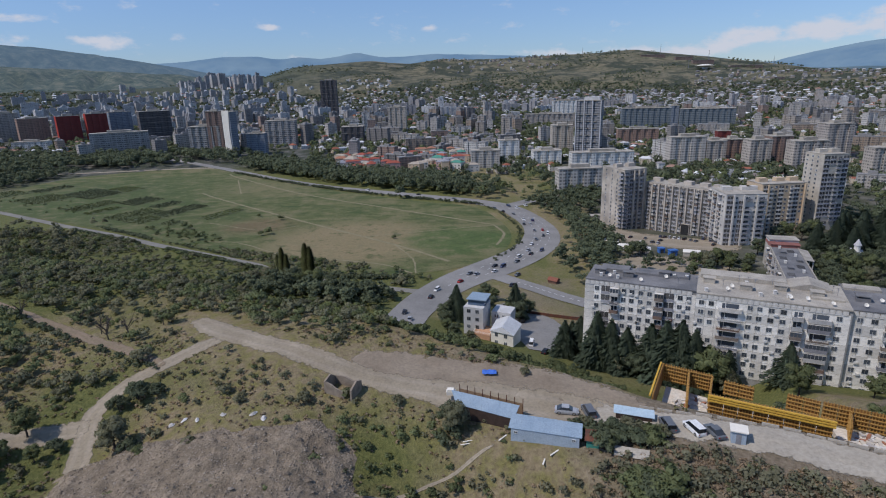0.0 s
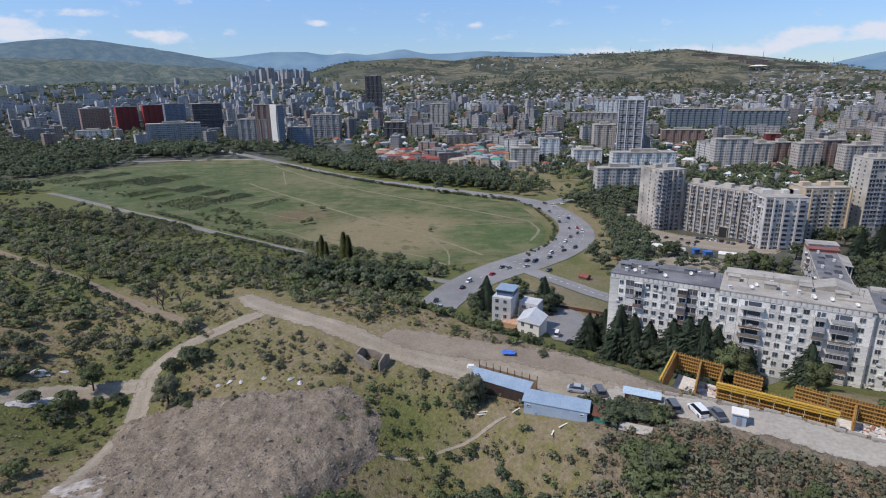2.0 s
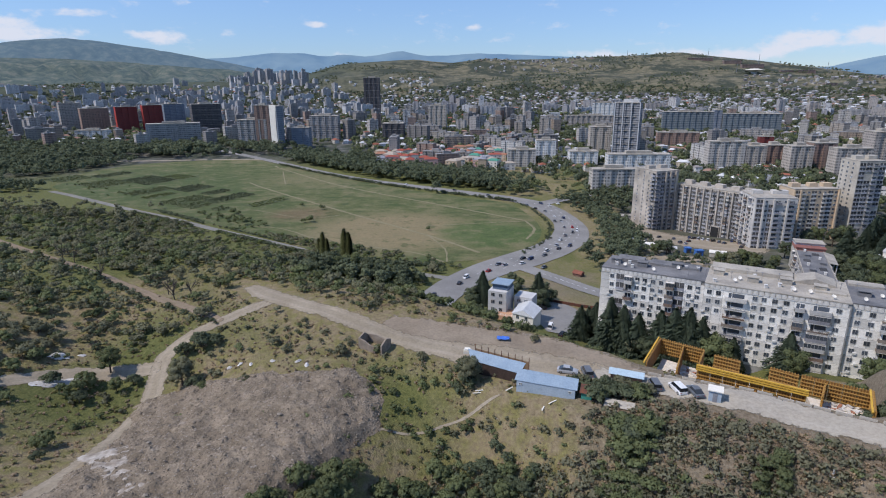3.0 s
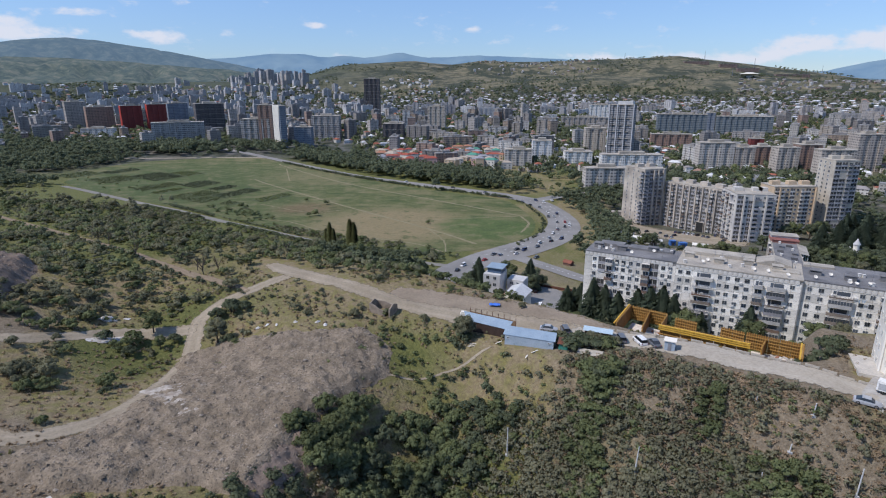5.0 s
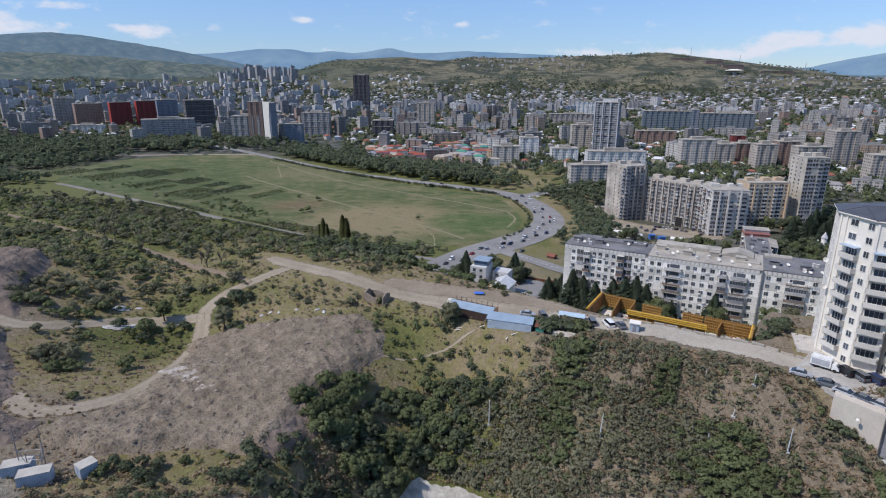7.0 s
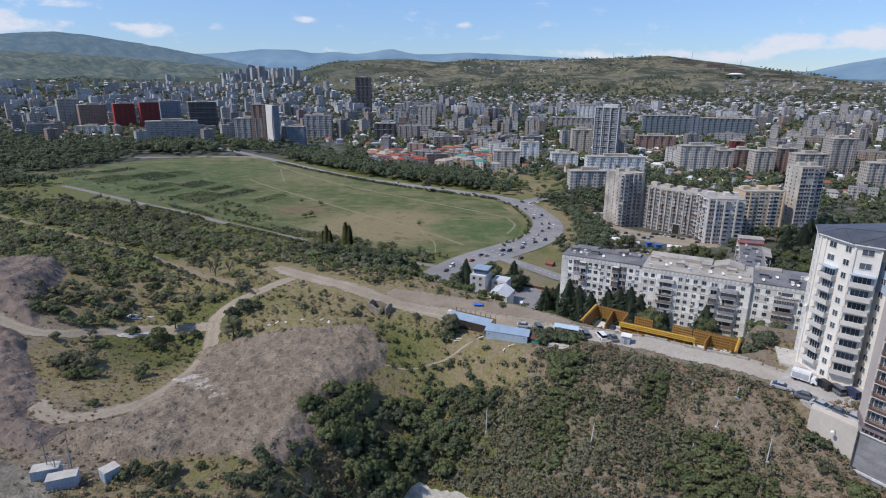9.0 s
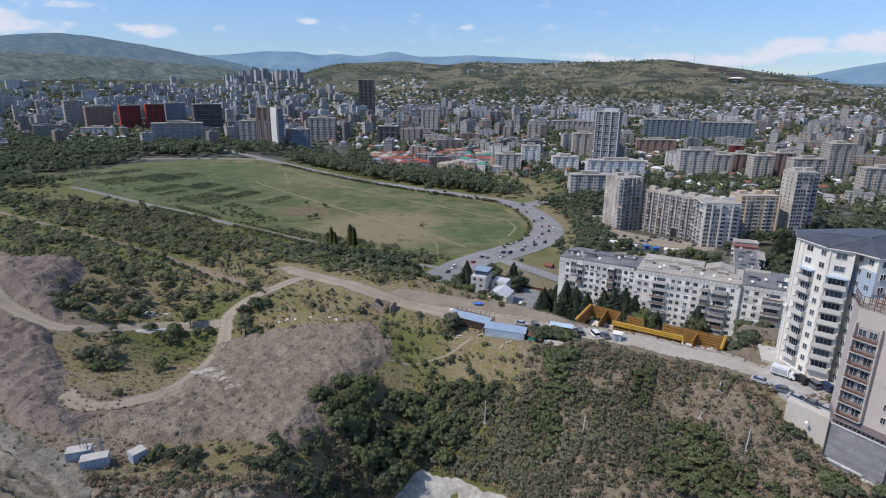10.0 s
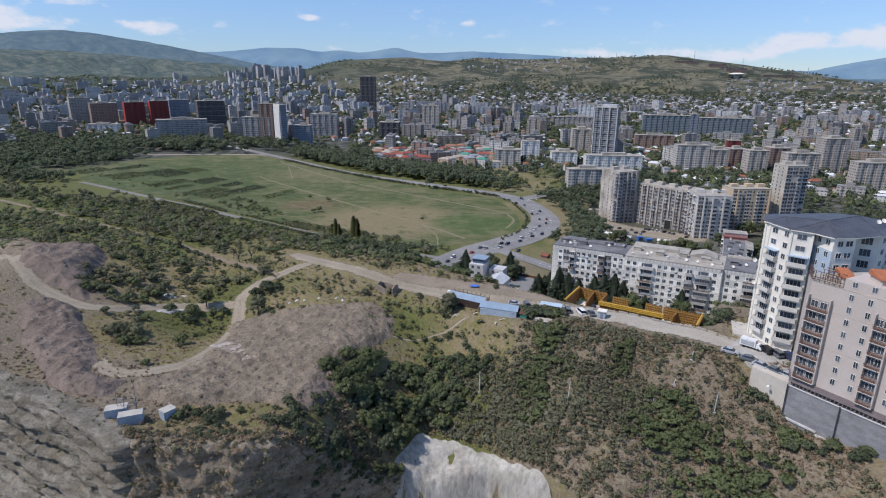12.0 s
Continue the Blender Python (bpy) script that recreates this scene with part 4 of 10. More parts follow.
# wall panels, each of its own
wide = 2.72
panel = Shape().box(-wide / 2 + 0.04, -0.10, 0.04, wide / 2 - 0.04, 0, STOREY - 0.05).mesh("panel", mottled("weathered panel", (0.80, 0.77, 0.71), (0.60, 0.57, 0.52), 0.35, 3.0, vary=0.24))
rotA = Matrix.Rotation(math.atan2(dA.y, dA.x), 4, "Z")


def out_at(sx):
    return 0.0 if sx < 32.6 else 1.3 if sx < 71 else 0.2


for k in range(41):
    sx = wide * (k + 0.5)
    c = A0 + dA * sx + nA * out_at(sx)
    for f in range(FLOORS):
        part("panel", panel, None, panel_block, m=Matrix.Translation((c.x, c.y, BASE + 0.9 + f * STOREY)) @ rotA)
COLS = [(3.7, "w", 1.4), (6.4, "l", 2.6), (9.2, "b", 2.6), (12, "w", 1.4), (14.4, "w", 1.4), (17, "w", 1.4), (19.6, "w", 1.4), (22.4, "b", 2.6), (25.2, "l", 2.8), (28.3, "w", 1.4), (30.7, "w", 1.4),
        (34.2, "w", 1.4), (36.8, "w", 1.4), (41.8, "b", 6.2), (46.9, "w", 1.4), (49.3, "w", 1.4), (52.2, "w", 1.5), (55.2, "w", 1.5), (58.7, "b", 2.8), (63.9, "b", 5.4), (68.2, "w", 1.4),
        (73, "w", 1.4), (76.2, "w", 1.5), (81.6, "b", 6.4), (87, "w", 1.4), (89.6, "w", 1.4), (93, "b", 3), (97, "w", 1.4), (101, "w", 1.4)]
for sx, kind, w in COLS:
    p0 = A0 + nA * (out_at(sx) + 0.11)
    facade(panel_block, p0, p0 + dA * 80, BASE + 0.9, FLOORS, STOREY, [(sx, kind, w)], rnd, 0.02 if kind == "w" else 0.06)
# air conditioners hung on the wall, washing lines on brackets, aerials on the roof
for k in range(58):
    sx, f = rnd.uniform(2, 106), rnd.randrange(1, FLOORS)
    q = A0 + dA * sx + nA * (out_at(sx) + 0.3)
    part("air_conditioner", cached("cooler", lambda: Shape().box(-0.45, -0.22, 0, 0.45, 0.2, 0.62).box(-0.5, -0.05, -0.08, 0.5, 0.2, 0).mesh("air_conditioner", M_WHITEFRAME)), None, panel_block, m=Matrix.Translation((q.x, q.y, BASE + 0.9 + f * STOREY + rnd.uniform(0.1, 0.7))) @ rotA)
for k in range(16):
    sx, f = rnd.uniform(4, 100), rnd.randrange(1, FLOORS)
    q = A0 + dA * sx + nA * (out_at(sx) + 0.15)
    line_rack = Shape().beam((-1.1, -0.9, 0), (1.1, -0.9, 0), 0.05).beam((-1.1, 0, 0), (-1.1, -0.9, 0), 0.06).beam((1.1, 0, 0), (1.1, -0.9, 0), 0.06)
    for j in range(rnd.randrange(2, 5)):
        x = rnd.uniform(-0.9, 0.6)
        line_rack.box(x, -0.93, -rnd.uniform(0.6, 1.1), x + rnd.uniform(0.3, 0.5), -0.88, 0, 0)
    part("washing_line", line_rack, rnd.choice([M_WHITEFRAME, M_PALEBLUE, M_BROWN, M_CREAM]), panel_block, "wall bracket with washing hung out", m=Matrix.Translation((q.x, q.y, BASE + 1.6 + f * STOREY)) @ rotA)
for k in range(18):
    sx = rnd.uniform(2, 108)
    q = A0 + dA * sx - nA * rnd.uniform(1, 12)
    part("aerial", cached("aerial", lambda: Shape().tube((0, 0, 0), (0, 0, 2.8), 0.05).beam((-0.7, 0, 2.6), (0.7, 0, 2.6), 0.05).beam((-0.5, 0, 2.2), (0.5, 0, 2.2), 0.05).mesh("aerial", M_STEEL)), None, panel_block, m=Matrix.Translation((q.x, q.y, ROOF + 0.3)) @ rotA)
# end wall towards the crossing
q0 = A0 - nA * 15
for f in range(FLOORS):
    for k in range(5):
        c = q0 + nA * (1.5 + 3 * k)
        part("panel", panel, None, panel_block, m=Matrix.Translation((c.x, c.y, BASE + 0.9 + f * STOREY)) @ Matrix.Rotation(math.atan2(nA.y, nA.x), 4, "Z"))
facade(panel_block, q0, A0, BASE + 0.9, FLOORS, STOREY, [(4, "w", 1.4), (11, "w", 1.4)], rnd, 0.1)
# the low gable and the raised strips on the roof
g0 = A0 + dA * 57 - nA * 11
s = Shape()
u, v = dA * 11, -nA * 8
c = [g0, g0 + u, g0 + u + v, g0 + v]
tops = [g0 + u * 0.5, g0 + u * 0.5 + v]
s.solid([(q.x, q.y, ROOF + 0.3) for q in c] + [(q.x, q.y, ROOF + 0.9) for q in c] + [(q.x, q.y, ROOF + 2.4) for q in tops], [(0, 1, 5, 8, 4), (2, 3, 7, 9, 6), (1, 2, 6, 5), (3, 0, 4, 7), (4, 8, 9, 7), (8, 5, 6, 9)])
part("roof_gable", s, M_PALEROOF, panel_block, "low gabled concrete roof house")
for x0, w, d, z, back in ((33.2, 23.5, 6, 1.3, 13), (3, 9, 5, 1.1, 9), (14, 16, 5, 0.8, 9), (71.5, 9, 4, 0.7, 16), (62, 8, 4, 0.6, 4)):
    c = A0 + dA * x0 - nA * back
    part("roof_step", Shape().box(0, 0, 0, w, d, z, m=Matrix.Translation((c.x, c.y, ROOF + 0.3)) @ rotA), M_PALEROOF if x0 > 30 else M_BITUMEN, panel_block)

# white tower block with a dark hipped roof
T = [(75.9, 91.6), (78.8, 83.1), (82.9, 80.5), (84.2, 83.0), (85.5, 76.1), (91.2, 77.7), (93.6, 82.5), (98.0, 80.5), (112, 92), (99, 105), (79, 100)]
tower = thing("apartment_tower", "white rendered apartment tower with grey balconies and dark roof", "apartment block")
TZ, TS, TF = 45.2, 3.0, 11
part("wall", prism(T, TZ - 3, TZ + TF * TS), M_WHITE, tower)


def painted(a, b, f0, f1, mat, label):
    """A painted field that stands a little proud of a wall, between two storeys."""
    a, b = Vector(a), Vector(b)
    d = (b - a).normalized()
    n = Vector((d.y, -d.x)) * 0.03
    part("wall_panel", prism([a + n, b + n, b, a], TZ + f0 * TS, TZ + f1 * TS), mat, tower, label)


painted(T[1], T[2], 8.0, 8.9, M_BLUEWALL, "pale blue painted band")
painted(T[3], T[4], 7.6, 9.9, M_BLUEWALL, "pale blue painted wall face")
painted(T[4], T[5], 7.4, 8.2, M_BLUEWALL, "pale blue painted band")
# window bands on stretches of white wall, balconies between them
facade(tower, T[0], T[1], TZ, TF - 2, TS, [(4.1, "o", 3.9, 1), (7.6, "w", 1.3, 0)], rnd, 0, M_WHITEFRAME, M_CREAM)
facade(tower, T[0], T[1], TZ + (TF - 2) * TS, 2, TS, [(3.6, "w", 1.9), (7.6, "w", 1.5)], rnd, 0, M_WHITEFRAME, M_CREAM)
facade(tower, T[1], T[2], TZ, TF - 2, TS, [(2.45, "o", 4.6, 1)], rnd, 0, M_WHITEFRAME, M_CREAM)
facade(tower, T[1], T[2], TZ + (TF - 2) * TS, 2, TS, [(2.45, "w", 2.2)], rnd, 0, M_WHITEFRAME, M_CREAM)
facade(tower, T[2], T[3], TZ, TF, TS, [(1.4, "w", 1.2)], rnd, 0, M_WHITEFRAME, M_CREAM)
facade(tower, T[3], T[4], TZ, TF, TS, [(2.2, "w", 1.3), (5.2, "w", 1.4)], rnd, 0, M_WHITEFRAME, M_CREAM)
facade(tower, T[4], T[5], TZ, TF, TS, [(1.8, "w", 1.5), (4.2, "w", 1.9)], rnd, 0, M_WHITEFRAME, M_CREAM)
facade(tower, T[5], T[6], TZ, TF, TS, [(2.6, "w", 1.4)], rnd, 0, M_WHITEFRAME, M_CREAM)
facade(tower, T[6], T[7], TZ, TF, TS, [(2.4, "f", 2.4)], rnd, 0, M_WHITEFRAME, M_CREAM)
facade(tower, T[7], T[8], TZ, TF, TS, [(2.5, "w", 1.4), (7, "o", 4), (11.5, "w", 1.4), (15.5, "w", 1.4)], rnd, 0, M_WHITEFRAME, M_CREAM)
facade(tower, T[10], T[0], TZ, TF, TS, [(2.2, "w", 1.4), (5.6, "w", 1.4)], rnd, 0, M_WHITEFRAME, M_CREAM)
# pilasters between the stacks and shades over the top loggias
for a, b, sx in ((0, 1, 0.25), (0, 1, 1.7), (1, 2, 0.12), (1, 2, 4.75)):
    q = along(T[a], T[b], sx, 0.14)
    ang = math.atan2(T[b][1] - T[a][1], T[b][0] - T[a][0])
    part("pilaster", Shape().box(-0.22, -0.12, -1, 0.22, 0.14, TF * TS), M_WHITE, tower, m=Matrix.Translation((q.x, q.y, TZ)) @ Matrix.Rotation(ang, 4, "Z"))
for a, b, sx, w in ((0, 1, 4.1, 4.0), (1, 2, 2.45, 4.6)):
    q = along(T[a], T[b], sx, 0.0)
    ang = math.atan2(T[b][1] - T[a][1], T[b][0] - T[a][0])
    part("awning", Shape().box(-w / 2, -1.4, 8 * TS + 2.5, w / 2, 0, 8 * TS + 2.75, m=Matrix.Identity(4)), M_BLUEWALL, tower, "pale blue balcony roof", m=Matrix.Translation((q.x, q.y, TZ)) @ Matrix.Rotation(ang, 4, "Z"))
# eaves and hipped roof
top = TZ + TF * TS
outline = [T[0], T[1], T[2], T[4], T[5], T[7], T[8], T[9], T[10]]
cx, cy = sum(q[0] for q in outline) / len(outline), sum(q[1] for q in outline) / len(outline)
eave = [(x + (x - cx) / math.hypot(x - cx, y - cy) * 0.7, y + (y - cy) / math.hypot(x - cx, y - cy) * 0.7) for x, y in outline]
part("eaves", prism(eave, top, top + 0.25), M_WHITE, tower)
R0, R1, R2 = (80.5, 91.5, top + 1.7), (87.6, 84.6, top + 2.6), (99.0, 93.0, top + 2.4)
e = [(x, y, top + 0.25) for x, y in eave]
s = Shape()
for tri in ((e[0], e[1], R0), (e[1], e[2], R1), (e[1], R1, R0), (e[2], e[3], R1), (e[3], e[4], R1), (e[4], e[5], R2), (e[4], R2, R1), (e[5], e[6], R2), (e[6], e[7], R2), (e[7], e[8], R0), (e[7], R0, R2), (R0, R1, R2), (e[8], e[0], R0)):
    s.face(tri)
part("roof", s, M_GREYROOF, tower, "dark grey seamed hipped roof")
s = Shape()
for a, b in ((e[1], R1), (e[2], R1), (e[3], R1), (e[4], R1), (R0, R1), (R1, R2), (e[5], R2), (e[0], R0), (e[1], R0)):
    s.beam(a, b, 0.3, 0.14)
part("ridge_cap", s, M_GREYROOF, tower)
for q, z in (((75.6, 91), 16), ((75.4, 92.2), 22), ((76.4, 89), 6)):
    dish(tower, (q[0] - 0.7, q[1], TZ + z), 1.2)
for q in ((100, 86), (102, 87.5)):
    dish(tower, (q[0], q[1], top + 2.4), 0.9)

# pinkish beige block on a stone basement
PD = Vector((0.64, -0.768))
PA = Vector((74.9, 60.9))
P = [tuple(PA + Vector((1.5, 5.0))), tuple(PA), tuple(PA + PD * 34), (122, 52), (98, 71)]
pink = thing("apartment_block", "pinkish beige apartment block with brown balcony rails", "apartment block")
PZ, PS, PF = 49.5, 2.83, 8
part("wall", prism(P, PZ - 0.9, PZ + PF * PS), M_PINK, pink)
part("roof", prism(P, PZ + PF * PS, PZ + PF * PS + 0.2), M_PALEROOF, pink, "flat roof terrace")
M_MAUVE = mottled("mauve brown base", (0.22, 0.175, 0.17), (0.18, 0.145, 0.14), 0.4, 3)
out_n = Vector((PD.y, -PD.x))
base_plan = [tuple(Vector(P[0]) + out_n * 0.25), tuple(PA + out_n * 0.3 - PD * 0.3), tuple(PA + PD * 34 + out_n * 0.3), P[3], P[4]]
part("basement", prism(base_plan, PZ - 2.3, PZ - 0.9), M_MAUVE, pink, "mauve ground storey band")
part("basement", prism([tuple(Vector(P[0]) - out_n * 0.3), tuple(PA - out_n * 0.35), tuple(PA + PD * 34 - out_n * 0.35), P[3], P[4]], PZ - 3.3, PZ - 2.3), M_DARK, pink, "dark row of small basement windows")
for k in range(40):
    q = PA + PD * (0.3 + 0.82 * k) - out_n * 0.3
    part("basement_pier", cached("pier", lambda: Shape().box(-0.1, -0.35, 0, 0.1, 0.1, 1.0).mesh("basement_pier", M_MAUVE)), None, pink, m=Matrix.Translation((q.x, q.y, PZ - 3.3)) @ Matrix.Rotation(math.atan2(PD.y, PD.x), 4, "Z"))


def sunk_bay(s0, s1):
    """A stack of recessed balconies: back wall with painted shade, slabs, brown rails, end walls."""
    w, mid_s = s1 - s0, (s0 + s1) / 2
    rot = Matrix.Rotation(math.atan2(PD.y, PD.x), 4, "Z")
    for f in range(PF - 1):
        q = PA + PD * mid_s + out_n * 0.02
        here = Matrix.Translation((q.x, q.y, PZ - 0.45 + f * PS)) @ rot
        part("recess", cached(("recess", w), lambda: Shape().box(-w / 2, -0.06, 0.1, w / 2, 0, PS - 0.35).mesh("recess", M_BAYWALL)), None, pink, m=here)
        part("balcony", balcony_mesh(w, 0.95, "rail", M_BROWN, True), None, pink, m=here @ Matrix.Translation((0, -0.06, 0)))
        for x in (-w * 0.22, w * 0.2):
            part("window", window_mesh(1.5, 1.6, M_WHITEFRAME), None, pink, m=here @ Matrix.Translation((x, -0.1, 0.6)))
    for x in (s0, s1):
        q = PA + PD * x
        part("end_wall", Shape().box(-0.14, -1.0, -0.6, 0.14, 0.05, (PF - 1) * PS), M_PINK, pink, m=Matrix.Translation((q.x, q.y, PZ)) @ rot)


# pink render toned down: recess shade as colour; also the tone of joints
M_BAYWALL = mottled("painted bay shade and joints", (0.36, 0.31, 0.28), (0.30, 0.26, 0.235), 0.4, 3.0, grit=0.2)
sunk_bay(0.2, 4.7)
sunk_bay(13.2, 16.2)
sunk_bay(24.0, 28.0)
facade(pink, P[1], P[2], PZ, PF, PS, [(8.1, "w", 0.95), (11.6, "w", 0.95), (18.2, "w", 1.2), (21.4, "w", 0.95), (30.5, "w", 0.95)], rnd, 0, M_WHITEFRAME)
for k in range(1, PF):
    a, b = along(P[1], P[2], 4.9, 0.012), along(P[1], P[2], 13.0, 0.012)
    if k % 3 == 0:
        part("joint", prism([a, b, b - out_n * 0.05, a - out_n * 0.05], PZ + k * PS - 0.03, PZ + k * PS + 0.03), M_BAYWALL, pink)
# attic storey and orange tiled roofs
M_TILE = mottled("orange roof tiles", (0.42, 0.15, 0.07), (0.34, 0.12, 0.06), 0.6, 5.0, relief=0.05)
zt = PZ + PF * PS + 0.2
a0 = along(P[1], P[2], 6.2, -0.15)
attic = [a0, along(P[1], P[2], 30, -0.15), along(P[1], P[2], 30, -10), along(P[1], P[2], 7.0, -10)]
part("attic", prism(attic, zt - 0.2, zt + 2.3), M_PINK, pink)
for s0 in (2.0, 5.6, 9.0, 13.0):
    part("window", window_mesh(1.0, 1.3), None, pink, m=Matrix.Translation((*along(attic[0], attic[1], s0), zt + 0.8)) @ Matrix.Rotation(math.atan2(P[2][1] - P[1][1], P[2][0] - P[1][0]), 4, "Z"))
for q, w, d in ((along(P[1], P[2], 5.2, -3.2), 2.6, 2.6), (along(P[1], P[2], 3.6, -5.2), 2.4, 2.4), (along(P[1], P[2], 12, -4.5), 5, 5), (along(P[1], P[2], 15.5, -2.6), 3.6, 3.6)):
    z = zt + (3.6 if w > 3 else 1.9)
    s = Shape()
    s.solid([(q.x - w / 2, q.y - d / 2, z), (q.x + w / 2, q.y - d / 2, z), (q.x + w / 2, q.y + d / 2, z + 0.9), (q.x - w / 2, q.y + d / 2, z + 0.9),
             (q.x - w / 2, q.y - d / 2, z - 0.2), (q.x + w / 2, q.y - d / 2, z - 0.2), (q.x + w / 2, q.y + d / 2, z - 0.2), (q.x - w / 2, q.y + d / 2, z - 0.2)],
            [(0, 1, 2, 3), (4, 5, 1, 0), (5, 6, 2, 1), (6, 7, 3, 2), (7, 4, 0, 3), (7, 6, 5, 4)])
    part("tiled_roof", s, M_TILE, pink, "orange tiled lean-to roof")
    part("roof_room", Shape().box(q.x - w / 2 + 0.3, q.y - d / 2 + 0.3, zt - 0.1, q.x + w / 2 - 0.3, q.y + d / 2 - 0.3, z - 0.15), M_PINK, pink)
s = Shape()
for a, b in ((P[0], P[1]), (P[1], attic[0]), (along(P[1], P[2], 0.5, -4.5), along(P[1], P[2], 5.5, -4.5)), (along(P[1], P[2], 0.5, -2.5), along(P[1], P[2], 5.5, -2.5))):
    a, b = Vector(a), Vector(b)
    for k in range(int((b - a).length / 1.0)):
        q = a + (b - a).normalized() * (k + 0.4)
        s.beam((q.x, q.y, zt), (q.x, q.y, zt + 2.4), 0.1)
    for z in (0.5, 1.0, 2.4):
        s.beam((a.x, a.y, zt + z), (b.x, b.y, zt + z), 0.1)
part("pergola", s, M_BROWN, pink, "brown metal pergola over the roof terrace")

# stone retaining wall below it and the beige yard wall
M_STONE = mottled("grey stone masonry", (0.27, 0.265, 0.265), (0.19, 0.185, 0.185), 0.4, 3.2, relief=0.1, grit=0.55, stretch=(0.8, 0.8, 1.7))
stone = [tuple(Vector(P[0]) + out_n * 0.35), tuple(PA + out_n * 0.35 - PD * 0.35), tuple(PA + PD * 46 + out_n * 0.35), tuple(PA + PD * 46 - out_n * 2), tuple(PA - out_n * 2 + PD * 2), tuple(Vector(P[0]) - out_n * 2)]
part_ob = part("retaining_wall", prism(stone, 26, PZ - 3.32), M_STONE)
tagged(part_ob, "tall grey stone retaining wall with iron posts", "wall", kind="structure")
for sx in (0.0, 11.2, 22.5):
    q = along(stone[1], stone[2], sx, 0.35)
    part("post", Shape().beam((q.x, q.y, 30), (q.x, q.y, PZ - 3.0), 0.2), M_DARK, part_ob, "dark iron post")
for k in range(12):
    # coping stones along the wall's top and a pale footing
    q = along(stone[1], stone[2], 1.9 + 3.8 * k, 0.05)
    rot = Matrix.Translation((q.x, q.y, PZ - 3.32)) @ Matrix.Rotation(math.atan2(PD.y, PD.x), 4, "Z")
    part("coping", cached("coping", lambda: Shape().box(-1.88, -0.14, 0, 1.88, 0.3, 0.12).mesh("coping", M_PALEGREY)), None, part_ob, m=rot)
    z = 37.2 + (0.5 if k < 2 else -0.8 + 0.32 * k)
    part("footing", cached("footing", lambda: Shape().box(-1.9, -0.25, 0, 1.9, 0.1, 0.45).mesh("footing", M_CHALK)), None, part_ob, m=Matrix.Translation((q.x, q.y, z)) @ Matrix.Rotation(math.atan2(PD.y, PD.x), 4, "Z"))
M_BEIGE = mottled("beige render", (0.52, 0.47, 0.40), (0.47, 0.42, 0.36), 0.3, 2.0, grit=0.2)
yard = [(69.2, 69.0), (74.9, 62.2), (76.6, 66.0), (71.2, 72.0)]
wall_ob = part("yard_wall", prism(yard, 37, 46.2), M_BEIGE)
tagged(wall_ob, "beige rendered retaining wall of the parking yard", "wall", kind="structure")
court = part("pavement", prism([(70.2, 70.8), (75.9, 64.6), (90, 74), (100, 78), (84, 84), (76, 92), (66.5, 80)], 44.6, 45.62), mottled("pale concrete yard", (0.40, 0.38, 0.35), (0.33, 0.31, 0.28), 0.2, 1.5))
tagged(court, "pale concrete yard with parked cars", "pavement", kind="structure")

# lower block that runs back behind the panel block, with a red storey at its far end
rear = thing("apartment_block", "low grey apartment block with dark flat roof and red end storey", "apartment block")
W = [(121.6, 250.0), (134.6, 249.0), (156.8, 317.5), (144.4, 321.0)]
WZ = 15.0
part("wall", prism(W, -6, WZ - 0.4), mottled("pinkish grey panels", (0.46, 0.40, 0.36), (0.33, 0.29, 0.265), 0.3, 2.0), rear)
part("roof", prism(W, WZ - 0.4, WZ), M_BITUMEN, rear, "dark patched flat roof")
for k in range(4):
    a, b = Vector(W[k]), Vector(W[(k + 1) % 4])
    d = (b - a).normalized()
    part("parapet", Shape().box(0, -0.12, WZ - 0.7, (b - a).length, 0.25, WZ + 0.45, m=Matrix.Translation((a.x, a.y, 0)) @ Matrix.Rotation(math.atan2(d.y, d.x), 4, "Z")), M_PALEROOF, rear)
facade(rear, W[3], W[0], -3.6, 6, 3.0, [(3 + 3.7 * k, "bwl"[k % 3], 1.4 if k % 3 == 1 else 2.9) for k in range(19)], rnd, 0.06)
facade(rear, W[1], W[2], -3.6, 6, 3.0, [(3 + 3.7 * k, "wwb"[k % 3], 2.9 if k % 3 == 2 else 1.4) for k in range(18)], rnd, 0.06)
wd = (Vector(W[3]) - Vector(W[0])).normalized()
turn_rear = Matrix.Rotation(math.atan2(wd.y, wd.x), 4, "Z")
for k in range(15):
    q = Vector(W[0]) + wd * (5 + 4.5 * k) + Vector((wd.y, -wd.x)) * (3.5 + 5.5 * (k % 2) + rnd.uniform(-1, 1))
    m = Matrix.Translation((q.x, q.y, WZ)) @ turn_rear
    if k % 3 == 0:
        part("roof_hatch", Shape().box(-1.6, -1.1, 0, 1.6, 1.1, 1.0).box(-1.8, -1.3, 1.0, 1.8, 1.3, 1.15), M_BITUMEN, rear, m=m)
    elif k % 3 == 1:
        part("roof_patch", Shape().box(-2.6, -1.6, 0, 2.6, 1.6, 0.06), M_DARK, rear, "black bitumen patch", m=m)
    else:
        part("vent", Shape().box(-0.6, -0.5, 0, 0.6, 0.5, 1.2).box(-0.7, -0.6, 1.2, 0.7, 0.6, 1.32), M_CONCRETE, rear, m=m)
S = [(143.0, 316.5), (156.2, 313.0), (159.6, 326.0), (146.2, 329.5)]
part("wall", prism(S, -6, WZ - 0.2), M_SOOT, rear)
part("roof_storey", prism(S, WZ - 0.2, WZ + 1.5), mottled("faded red boards", (0.34, 0.15, 0.12), (0.26, 0.12, 0.10), 0.5, 3), rear, "faded red roof storey")
